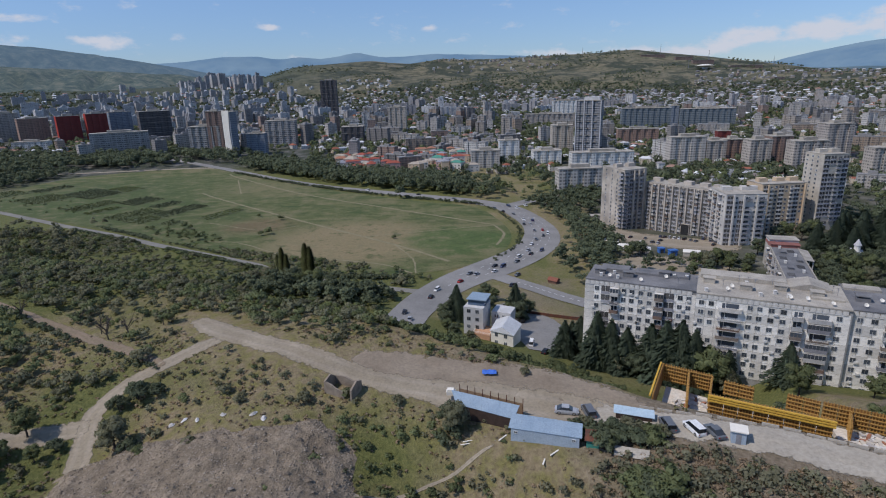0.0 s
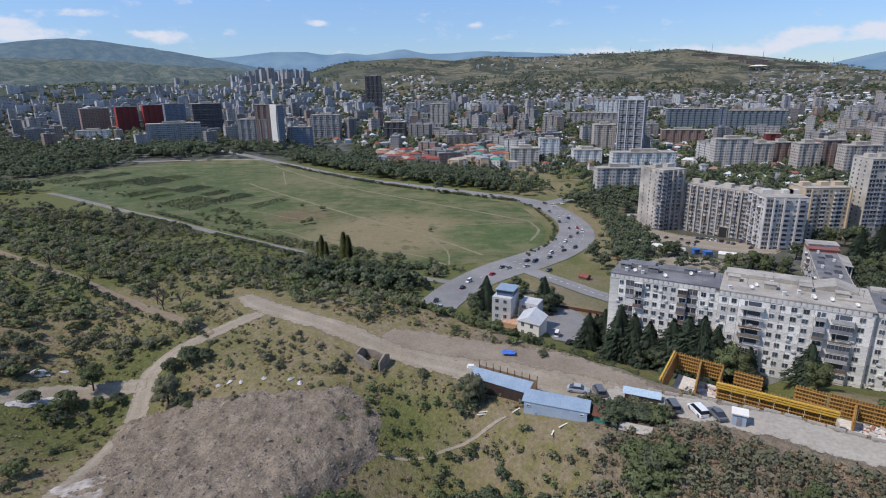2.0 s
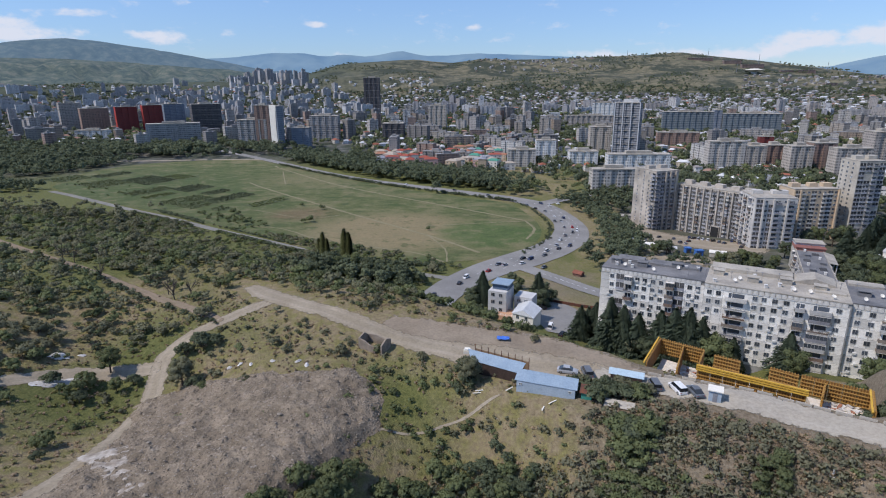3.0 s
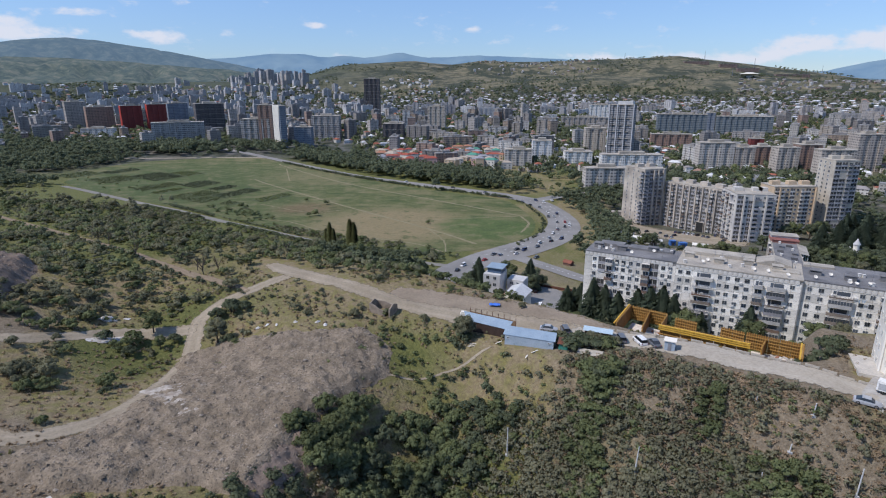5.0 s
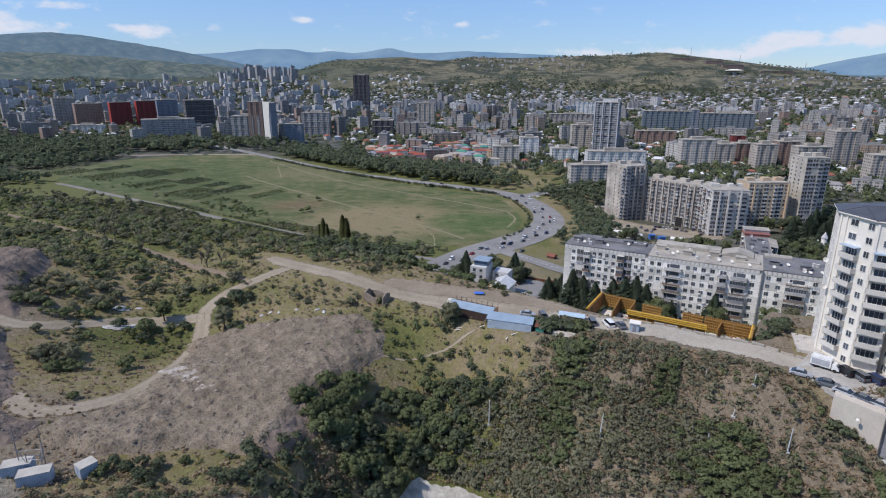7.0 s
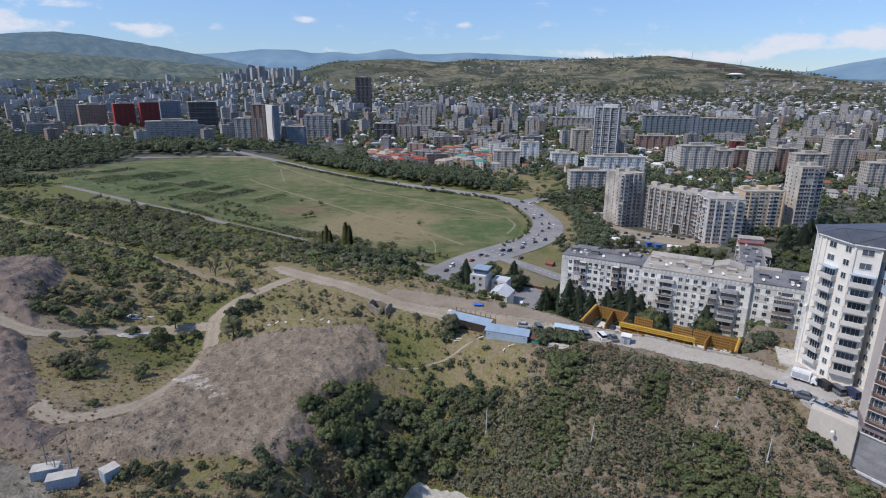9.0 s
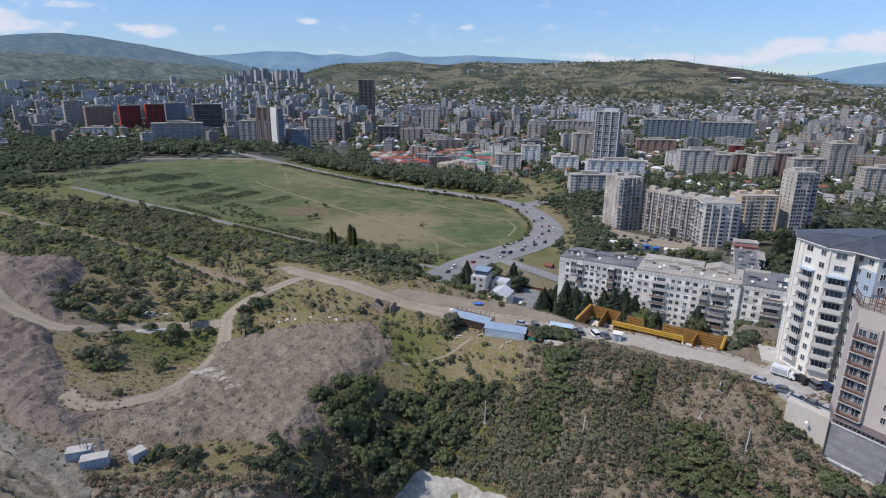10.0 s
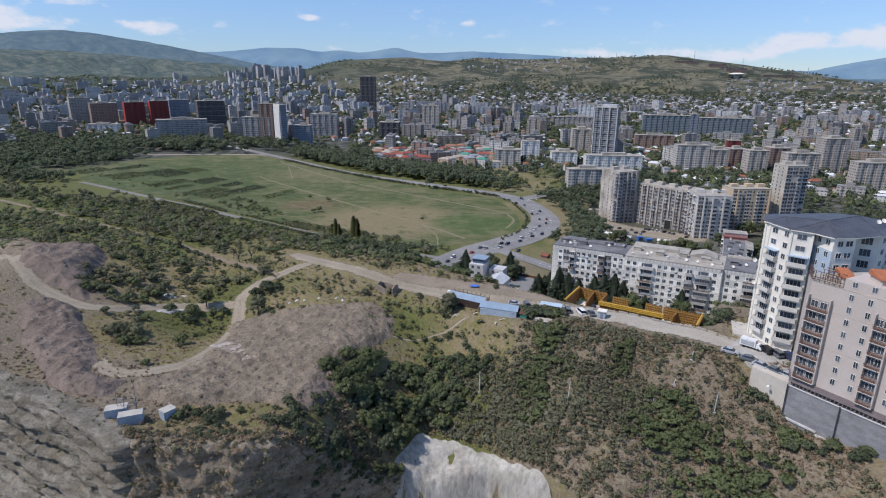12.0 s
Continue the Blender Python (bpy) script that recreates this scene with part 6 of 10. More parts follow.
# green thickets in the gully and down the slope
thick = spots_in(56, -22, 69, 16, 12, 0.7, 0.8, 1.5) + spots_in(26, -9, 80, 12, 8, 0.2, 0.6, 1.1) + spots_in(16, -34, 66, 8, 7, 0, 0.7, 1.2)
strew("thicket", "dense dark green thicket of small trees in the gully", "thicket", large, thick, M_LEAF)
strew("thicket", "dark green bushes in the gully shade", "thicket", large, spots_in(44, -17, 66, 14, 11, 0.6, 0.7, 1.3) + spots_in(18, -5, 84, 10, 6, 0.3, 0.5, 0.9), M_LEAF_DARK)
strew("thicket", "strip of green bushes running down the slope", "thicket", medium, spots_in(80, 17.5, 78, 4.5, 13, -0.2, 0.6, 1.5) + spots_in(20, 19.5, 86, 3.5, 3, 0, 1.2, 1.9) + spots_in(24, 43, 65, 4.0, 7, -0.75, 0.5, 1.2) + spots_in(30, 56, 54, 6, 9, -0.9, 0.8, 1.7) + spots_in(30, 39, 77, 2.6, 5, -0.5, 0.6, 1.2), M_LEAF)
strew("thicket", "green and olive bushes low on the slope", "thicket", medium, spots_in(70, 49.5, 62, 5.5, 8, -0.75, 0.8, 1.5) + spots_in(46, 63, 49, 9, 6, 0, 0.8, 1.7) + spots_in(12, 74, 55, 3, 2, 0, 0.9, 1.5), M_LEAF)
strew("thicket", "dull olive bushes on the slope", "thicket", light_bush, spots_in(150, 12, 70, 26, 13, -0.3, 0.5, 1.1) + spots_in(40, 40, 62, 18, 10, -0.5, 0.4, 0.9), M_SCRUB)
strew("thicket", "dull bushes along the quarry brink", "thicket", medium, spots_in(50, -36, 44, 11, 9, 0.6, 0.5, 1.3) + spots_in(24, -46, 33, 14, 5, 0.2, 0.5, 1.0) + spots_in(16, -60, 36, 7, 4, 0, 0.5, 1.1), M_LEAF_DARK)
strew("scrub", "dry brushwood above the quarry face", "scrub", twiggy, spots_in(420, -42, 28, 40, 11, 0.1, 0.5, 1.4) + spots_in(260, -25, 51, 7, 10, 0.6, 0.5, 1.5), M_LEAF_DRY)
strew("scrub", "olive scrub on the quarry's upper face", "scrub", twiggy, spots_in(300, -58, 22, 40, 12, 0.05, 0.5, 1.4) + spots_in(200, -26, 50, 7, 10, 0.6, 0.6, 1.6), M_LEAF_GREY)
def cliff(x, y):
    return (y < brink(x) + 2) * (y > brink(x) - 24) * (0.2 + 0.8 * (fbm(x, y, 12, 3, 95) > 0.47)) * (1 - 0.8 * smooth(-70, -84, x) * (fbm(x, y, 9, 3, 97) < 0.58)) * (x > 24)


strew("scrub", "grey-green brush clinging to the quarry cliff", "scrub", twiggy, spots_over(600, 24, 80, 0, 58, cliff, 0.4, 1.2, 4), M_LEAF_GREY)
strew("scrub", "brown dry brush clinging to the quarry cliff", "scrub", twiggy, spots_over(800, 24, 80, 0, 58, cliff, 0.4, 1.2, 4), M_LEAF_DRY)
strew("scrub", "grey-green bushes in the grassy hollow", "scrub", medium, spots_in(60, -130, 104, 16, 10, 0.5, 0.8, 1.7) + spots_in(14, -107, 72, 7, 5, 0.3, 0.8, 1.6) + spots_in(12, -114, 84, 7, 5, 0, 0.6, 1.3) + spots_in(16, -105, 118, 16, 7, 0.3, 0.7, 1.6), M_LEAF_GREY)
strew("scrub", "dark bushes on the mound beside the tower", "scrub", medium, spots_in(34, 68, 103, 7, 5, -0.3, 0.8, 1.5), M_LEAF_DARK)
strew("scrub", "green bushes beside the sheds", "scrub", medium, spots_in(9, 13.5, 99.5, 4.5, 1.2, -0.3, 0.9, 1.5) + spots_in(7, -12.5, 101.5, 2.2, 2.2, 0, 0.8, 1.3) + spots_in(9, 20, 97.5, 4, 1.6, -0.4, 0.9, 1.5) + spots_in(8, 70.5, 63, 2, 4, 0.3, 0.6, 1.1) + spots_in(12, 80, 49.5, 8, 2, -0.55, 0.8, 1.3), M_LEAF_DARK)
# bushes of the left basin and the hillside towards the plain
def hillside(x, y):
    d = y - brow(x)
    return (d > -40) * (d < 150) * (x < -30) * off_road(x, y, 0.6) * (0.22 + 0.78 * smooth(0.40, 0.58, fbm(x, y, 26, 3, 71))) * smooth(-40, 2, d) * (y < 470 + 0.55 * (x + 435))


strew("hillside_scrub", "green shrubs scattered over the hillside", "scrub", light_bush, spots_over(1300, -420, -30, 120, 400, hillside, 0.6, 1.6), M_LEAF)
strew("hillside_scrub", "dusty olive shrubs over the hillside", "scrub", light_bush, spots_over(2500, -420, -30, 110, 400, lambda x, y: hillside(x, y) + 0.03 * off_road(x, y, 1) * (y < brow(x)), 0.6, 1.5), M_LEAF_GREY)
strew("hillside_scrub", "bushes and small trees on the hillside", "scrub", medium, spots_over(300, -420, -30, 140, 380, hillside, 0.9, 2.1), M_LEAF)
strew("hillside_scrub", "olive bushes and small trees on the hillside", "scrub", medium, spots_over(330, -420, -30, 140, 380, hillside, 0.9, 2.3), M_LEAF_GREY)
strew("hillside_scrub", "fresh green shrubs over the hillside", "scrub", light_bush, spots_over(1100, -420, -60, 110, 380, hillside, 0.6, 1.4), M_LEAF_LIGHT)
def upper_meadow(x, y):
    return off_road(x, y, 1) * (y < 215 + 0.08 * x) * (y > 118 - 0.12 * (x + 150)) * (0.25 + 0.75 * smooth(0.42, 0.56, fbm(x, y, 17, 3, 83)))


strew("hillside_scrub", "olive shrubs over the upper meadow", "scrub", light_bush, spots_over(900, -290, -112, 118, 215, upper_meadow, 0.6, 1.5), M_LEAF_GREY)
strew("hillside_scrub", "green shrubs over the upper meadow", "scrub", light_bush, spots_over(520, -290, -112, 118, 215, upper_meadow, 0.6, 1.7), M_LEAF)
strew("hillside_scrub", "small dark trees on the upper meadow", "scrub", medium, spots_over(90, -290, -112, 118, 215, upper_meadow, 0.8, 1.8), M_LEAF_DARK)
strew("hillside_scrub", "green bushes below the dirt road", "scrub", medium, spots_over(520, -70, 24, 112, 205, lambda x, y: (y - brow(x) > 1) * (y - brow(x) < 58) * off_road(x, y, 3) * (y > 126 - 0.3 * x) * 0.8, 0.7, 1.5), M_LEAF)
strew("hillside_scrub", "fresh green bushes below the dirt road", "scrub", medium, spots_over(150, -70, 22, 125, 200, lambda x, y: (y - brow(x) > 3) * (y - brow(x) < 50) * off_road(x, y, 3) * (y > 126 - 0.3 * x) * 0.8, 0.5, 1.2), M_LEAF_LIGHT)
strew("hillside_scrub", "low shrubs along the brown track", "scrub", light_bush, [(x + rng.normal() * 0.5, y - 2.6 + rng.normal() * 0.5, rng.uniform(0.4, 0.9), rng.uniform(0, 6.3), rng.integers(3)) for x, y in [(-177 + 97 * u, 169 - 44 * u) for u in rng.uniform(0, 1, 70)]], M_LEAF_DARK)
strew("scrub", "dark bushes of the grassy hollow", "scrub", medium, spots_in(22, -126, 97, 12, 9, 0.4, 0.8, 1.9) + spots_in(12, -115, 122, 14, 9, 0.4, 0.6, 1.3) + spots_in(9, -100, 68, 4, 5, 0, 0.6, 1.2), M_LEAF)
strew("scrub", "small shrubs on the dry grass", "scrub", small, spots_over(150, -100, 0, 92, 140, lambda x, y: off_road(x, y, 1) * lawn(x, y) * (y < brow(x) - 2) * 0.8 * ((x - -52) ** 2 + (y - 85) ** 2 > 22 ** 2), 0.6, 1.5), M_LEAF_GREY)

# single bushes and trees of the near ground
BUSH = [plant_mesh("bush", bush_tris(100 + k, 1.6, 2.2, 760, 0.18, 14, 4), m) for k, m in enumerate((M_LEAF, M_LEAF_DARK, M_LEAF, M_LEAF_LIGHT, M_LEAF_GREY))]
def plant_bush(x, y, sc, which):
    ob = part("bush", BUSH[which], None, m=Matrix.Translation((x, y, gz(x, y) - 0.15)) @ Matrix.Rotation(x * 1.7, 4, "Z") @ Matrix.Scale(sc, 4))
    tagged(ob, ("leafy green bush on dry grass", "dense dark green bush on dry grass", "broad green bush on the hilltop", "fresh green bush on dry grass", "dusty olive bush on dry grass")[which], "bush", "bushes")


for row in ((-76.4, 115, 1.3, 1), (-98.1, 93.7, 1.35, 1), (-90.7, 102, 1.25, 1), (-86.5, 71, 0.85, 1), (-86.5, 55, 0.8, 0), (-101.2, 66, 1.2, 0), (-73.5, 100, 1.3, 1), (-70.5, 98.5, 1.0, 0), (-59.8, 98, 1.1, 4), (-55.6, 110, 0.8, 4), (-42, 110, 1.1, 4), (-34, 112.5, 0.9, 2), (-14.9, 93.5, 0.72, 0), (-10.9, 93.8, 0.85, 0), (-18.1, 92.8, 0.55, 0), (-27.3, 100.5, 0.7, 0), (19.5, 98, 1.35, 1),):
    plant_bush(*row)
for row in ((15.2, 96.6, 1.3, 0), (22.5, 97, 1.3, 2), (12.3, 103, 0.9, 4), (19.4, 86.5, 1.7, 1), (-119.8, 127, 1.0, 2), (-108, 112, 0.9, 1), (-119, 112, 1.1, 0), (-67, 35.2, 0.9, 4), (-64, 34.5, 1.0, 2), (-52.8, 41, 0.7, 0), (-30.8, 46.1, 1.0, 1), (-33.5, 40, 1.0, 1), (-26.5, 50, 1.1, 0), (2.5, 121.5, 0.8, 4), (-23, 110.5, 0.9, 4), (-5, 127, 0.8, 2), (14.2, 96.2, 1.5, 1),):
    plant_bush(*row)
for row in ((16.4, 99.8, 1.6, 1), (19.5, 100.4, 1.5, 4), (22.5, 99.2, 1.3, 0), (24.6, 99.4, 1.1, 4), (-100.5, 98.3, 1.9, 0), (-107, 96.5, 1.4, 1), (-90, 76, 1.5, 0), (-107, 70, 1.7, 4), (-80, 114, 1.9, 1), (-83, 111.5, 1.6, 1), (-87, 127, 1.6, 4), (80.6, 50, 1.2, 0), (86, 47, 1.0, 2), (91, 43.5, 1.0, 0),):
    plant_bush(*row)
BROAD = [tree_parts(200 + k, 8.0, 3.2, 1800, 0.23, m, 0.22, 14) for k, m in enumerate((M_LEAF, M_LEAF_DARK, M_LEAF_GREY))]
for x, y, sc, which in ((-77.6, 101.5, 0.95, 2), (-98.6, 104.5, 0.85, 0), (-11.0, 102.2, 0.85, 2), (-12.4, 103.5, 0.7, 1), (-93, 99, 0.5, 0), (74.5, 150, 1.2, 0), (57.5, 166, 1.75, 0), (39.5, 174, 1.15, 1), (35, 176, 1.0, 2), (50, 168, 1.1, 1), (62, 163, 1.1, 2), (93, 150, 0.8, 0), (66, 140, 0.8, 1), (81, 128, 1.0, 0), (84, 122, 0.9, 2), (72, 118, 0.7, 0)):
    plant_tree("tree", BROAD[which], "small broad-leaved tree with an open crown", "hilltop trees", x, y, sc, x)
SPRUCE = [spruce_parts(300 + k, 13, 6.2, 4200, 0.62) for k in range(2)]
for k, (x, y, sc) in enumerate(((25, 191, 0.9), (28.5, 181, 1.15), (32.5, 179, 1.05), (37, 177, 0.95), (43.5, 174.5, 1.1), (47.5, 173, 1.2), (51.5, 171.5, 1.25), (55, 170, 1.1), (22.5, 193, 0.75), (19.5, 189, 0.8), (76.5, 160, 0.75), (-19, 226, 0.9), (26, 197, 0.7), (5, 236, 0.9), (59, 170, 0.85), (64, 168, 0.8))):
    plant_tree("spruce", SPRUCE[k % 2], "dark green spruce tree beside the panel block", "spruces", x, y, sc * 1.25, k)
for k, (x, y, sc) in enumerate(((196, 352, 1.5), (203, 360, 1.7), (208, 349, 1.5), (214, 358, 1.8), (221, 350, 1.6), (200, 342, 1.3), (227, 362, 1.7), (211, 368, 1.6), (233, 352, 1.5), (188, 356, 1.3), (219, 338, 1.3), (240, 360, 1.6))):
    plant_tree("spruce", SPRUCE[k % 2], "tall dark green spruce in a grove beside the chapel", "spruce grove", x, y, sc, k)
for x, y, sc, which in ((101, 306, 0.9, 0), (106, 318, 1.2, 0), (112, 316, 1.3, 2), (118, 320, 1.4, 0), (124, 318, 1.2, 0), (135, 320, 1.0, 0), (110, 309, 1.0, 1), (121, 311, 1.1, 0), (131, 314, 0.9, 1), (78, 343, 1.2, 1), (82, 340, 1.3, 1), (75, 339, 1.0, 0),
                        (88, 300, 0.8, 0), (96, 297, 0.9, 1), (107, 298, 0.8, 0), (118, 296, 0.9, 2), (126, 303, 0.9, 0), (164, 300, 1.4, 1), (170, 309, 1.5, 0), (166, 318, 1.4, 1), (176, 302, 1.5, 0), (182, 312, 1.6, 1), (189, 305, 1.5, 0), (160, 288, 1.3, 1), (168, 283, 1.4, 0), (178, 288, 1.4, 2), (195, 316, 1.5, 1), (186, 322, 1.3, 0), (152, 268, 1.3, 1), (160, 262, 1.4, 0), (174, 268, 1.4, 1), (188, 276, 1.5, 0), (200, 290, 1.5, 1), (212, 300, 1.5, 0), (208, 318, 1.4, 1), (176, 378, 1.5, 1), (184, 384, 1.6, 0), (192, 380, 1.6, 1), (200, 386, 1.6, 0), (150, 345, 1.4, 1), (206, 392, 1.5, 1)):
    plant_tree("tree", BROAD[which], "broad-leaved tree in the yards behind the panel block", "yard trees", x, y, sc, x + y)
POPLAR = [spruce_parts(320 + k, 17, 1.75, 1900, 0.42, True) for k in range(2)]
for k, (x, y, sc) in enumerate(((-107, 268, 1.12), (-94.5, 266, 1.3), (-91.8, 265, 1.22), (-110, 270, 0.9), (-104.5, 267, 0.95))):
    plant_tree("poplar", POPLAR[k % 2], "tall slim dark green poplar", "poplars", x, y, sc, k)
for x, y, sc, which in ((-8, 262, 1.0, 1), (-4, 258, 0.8, 0), (-18, 196, 0.8, 1), (-21, 203, 0.75, 0), (-22, 214, 0.9, 1), (-12, 193, 0.6, 2), (7, 243, 1.15, 1), (11, 240, 0.9, 1), (-15, 232, 0.9, 1), (-17, 238, 0.7, 0), (-6, 236, 1.15, 1), (6, 230, 1.2, 1), (2, 233, 0.9, 0), (-24, 222, 1.0, 1), (-101, 262, 1.45, 1), (-88, 258, 1.5, 0), (-80, 256, 1.3, 1), (-114, 266, 1.3, 2), (-73, 254, 1.2, 1), (-66, 252, 1.1, 0), (-109, 259, 1.3, 1), (-95, 254, 1.3, 0), (-60, 250, 1.2, 1), (-120, 262, 1.1, 2)):
    plant_tree("tree", BROAD[which], "dark green broad-leaved tree beside the road", "trees by the road", x, y, sc, x)
# bare dead trees
rng_d = np.random.default_rng(5)
pairs = [((0, 0, -0.3), (0.2, 0, 2.2), 0.16, 0.12)]
for k in range(9):
    t, z = 2.1 * k, 1.0 + 0.35 * k
    a = np.array((0.1, 0, min(z, 2.2)))
    b = a + np.array((math.cos(t) * 1.6, math.sin(t) * 1.6, 1.8 + rng_d.uniform(0, 1)))
    pairs.append((a, b, 0.08, 0.04))
    for j in range(4):
        pairs.append((a + (b - a) * (0.4 + 0.15 * j), b + rng_d.normal(size=3) * 0.9 + np.array((0, 0, 0.6)), 0.035, 0.012))
st = sticks(rng_d, pairs, 4)
dead = tris_mesh("dead_tree", st, mottled("grey deadwood", (0.10, 0.085, 0.07), (0.06, 0.05, 0.045), 1, 5))
for x, y, sc in ((-160, 161, 1.3), (-155, 160, 1.0), (-134, 147, 1.0), (-103, 138, 1.2), (-98, 139, 1.1), (-116, 146, 0.8), (-83, 160, 0.9), (-107, 141, 0.9), (-150, 166, 0.9), (-92, 145, 0.8)):
    ob = part("dead_tree", dead, None, m=Matrix.Translation((x, y, gz(x, y))) @ Matrix.Rotation(x, 4, "Z") @ Matrix.Scale(sc, 4))
    tagged(ob, "bare grey dead tree on the hillside", "tree", "dead trees")

# woods on the plain
wood = [bush_tris(400 + s, 3.3, 8.6, 110, 0.62, 7, 0) for s in range(3)]
def belt(line, n, half, lo=0.7, hi=1.3, extra=1.5):
    pts = curve_points(line, 4)
    out = []
    while len(out) < n:
        q = pts[rng.integers(len(pts))]
        x, y = q.x + rng.normal() * half * 0.6, q.y + rng.normal() * half * 0.6
        if off_road(np.array(x), np.array(y), extra):
            out.append((x, y, rng.uniform(lo, hi), rng.uniform(0, 6.3), rng.integers(3)))
    return out


strew("woods", "dark green trees in a belt beyond the field", "woods", wood, belt([(-330, 775), (-258, 700), (-175, 640), (-100, 596), (-30, 556)], 760, 30, 1.0, 1.9) + belt([(-250, 735), (-150, 670), (-60, 610)], 260, 30, 0.9, 1.6), M_LEAF_DARK)
strew("woods", "mixed green trees beyond the field", "woods", wood, belt([(-330, 785), (-240, 700), (-120, 615), (-20, 565), (20, 540)], 260, 34, 0.8, 1.4), M_LEAF)
strew("woods", "dark woods at the far end of the field", "woods", wood, belt([(-1000, 720), (-800, 740), (-650, 750), (-500, 800), (-400, 815)], 950, 48, 1.2, 2.2) + belt([(-720, 560), (-660, 600), (-640, 680), (-780, 660)], 560, 44, 1.1, 2.0) + belt([(-600, 560), (-570, 620), (-560, 690)], 150, 20, 0.9, 1.6) + belt([(-900, 640), (-760, 600), (-680, 560)], 300, 45, 1.1, 1.9) + belt([(-620, 520), (-560, 490), (-500, 475)], 140, 22, 0.9, 1.5) + belt([(-900, 830), (-600, 850), (-430, 850)], 260, 30, 1.0, 1.7), M_LEAF_DARK)
strew("woods", "green trees along the road bend", "woods", wood, belt([(36, 505), (55, 460), (61, 410), (62, 370), (53, 335), (42, 312)], 200, 11, 0.7, 1.25, 2) + belt([(60, 360), (66, 330), (60, 300), (40, 290)], 40, 9, 0.5, 0.9), M_LEAF_DARK)
strew("woods", "trees between the blocks", "woods", wood, belt([(84, 328), (110, 322), (134, 324)], 34, 7, 0.4, 0.8) + belt([(150, 262), (160, 290), (168, 318)], 70, 6, 0.5, 1.0) + belt([(176, 318), (196, 318), (216, 326)], 40, 7, 0.5, 0.85) + belt([(150, 260), (190, 290), (230, 340), (250, 380)], 190, 30, 0.6, 1.2) + belt([(210, 430), (250, 420), (290, 440), (340, 470)], 150, 24, 0.7, 1.3) + belt([(52, 480), (72, 520), (80, 570), (60, 600)], 190, 24, 0.8, 1.5) + belt([(100, 490), (160, 470), (230, 470), (280, 520)], 190, 26, 0.8, 1.4) + belt([(110, 590), (190, 640), (270, 640), (330, 610)], 230, 40, 0.8, 1.5), M_LEAF_DARK)
strew("woods", "green trees around the chapel", "woods", wood, belt([(190, 230), (240, 250), (300, 300), (330, 380), (330, 440)], 230, 34, 0.6, 1.2), M_LEAF)
strew("woods", "dark trees in front of the road along the field", "woods", wood, belt([(-118, 258), (-98, 250), (-80, 246), (-64, 248), (-50, 246)], 120, 13, 0.6, 1.25, 1), M_LEAF_DARK)
strew("woods", "broad grey-green willows beside the straight road", "woods", wood, [(-307, 368, 1.5, 0, 0), (-300, 362, 1.2, 1, 1), (-312, 376, 1.2, 2, 2), (-312, 413, 0.9, 1, 0), (-306, 418, 0.8, 0, 1), (-318, 362, 1.3, 1, 2), (-292, 352, 1.0, 0, 1)], M_LEAF_GREY)
strew("woods", "trees of the hillside foot", "woods", wood, belt([(-560, 440), (-440, 400), (-330, 350), (-240, 300)], 170, 34, 0.5, 1.0, 2), M_LEAF_GREY)
strew("woods", "green trees of the hillside foot", "woods", wood, belt([(-700, 420), (-500, 370), (-360, 310), (-250, 260)], 330, 38, 0.5, 1.0, 2), M_LEAF)
# clipped hedges along the straight road and round the field
def hedge(line, n, sc0, sc1, half=0.8):
    pts = curve_points(line, 1.5)
    return [(pts[i].x + rng.normal() * half * 0.4, pts[i].y + rng.normal() * half * 0.4, rng.uniform(sc0, sc1), rng.uniform(0, 6.3), rng.integers(3)) for i in rng.integers(0, len(pts), n)]


strew("hillside_scrub", "light green shrubs on the meadow", "scrub", light_bush, spots_over(120, -130, 0, 84, 140, lambda x, y: off_road(x, y, 0.6) * (fbm(x, y, 14, 3, 41) > 0.5), 0.4, 1.0), M_LEAF)
strew("hedge", "long dark green hedge beside the straight road", "hedge", light_bush, hedge([(-319, 399), (-278, 377), (-238, 356)], 110, 0.9, 1.25, 0.6) + hedge([(-212, 343), (-180, 326), (-152, 311)], 90, 0.9, 1.25, 0.6) + hedge([(-148, 307), (-130, 298)], 34, 0.9, 1.3, 0.6) + hedge([(-298, 405), (-268, 388), (-239, 370)], 80, 0.8, 1.3, 2.0) + hedge([(-216, 359), (-180, 339), (-147, 320)], 80, 0.5, 0.9, 1.5), M_LEAF_DARK)
strew("hedge", "dark hedge along the field's far road", "hedge", light_bush, hedge([(-330, 700), (-240, 626), (-145, 560), (-60, 515), (-14, 494)], 330, 0.9, 1.6, 2.0) + hedge([(-14, 494), (4, 455), (14, 405), (10, 362), (-4, 330)], 90, 0.5, 1.0, 2) + hedge([(-48, 290), (-80, 288), (-110, 294)], 130, 0.9, 1.5, 3), M_LEAF_DARK)
# garden plots at the far end of the field
M_CROP = mottled("crop soil", (0.060, 0.075, 0.030), (0.085, 0.095, 0.040), 0.08, 0.9, relief=0.3)
ROW_WAY, PLOT_WAY = Vector((0.29, 0.957)), Vector((0.886, -0.465))
crops = {0: [], 1: [], 2: []}
pr = np.random.default_rng(17)
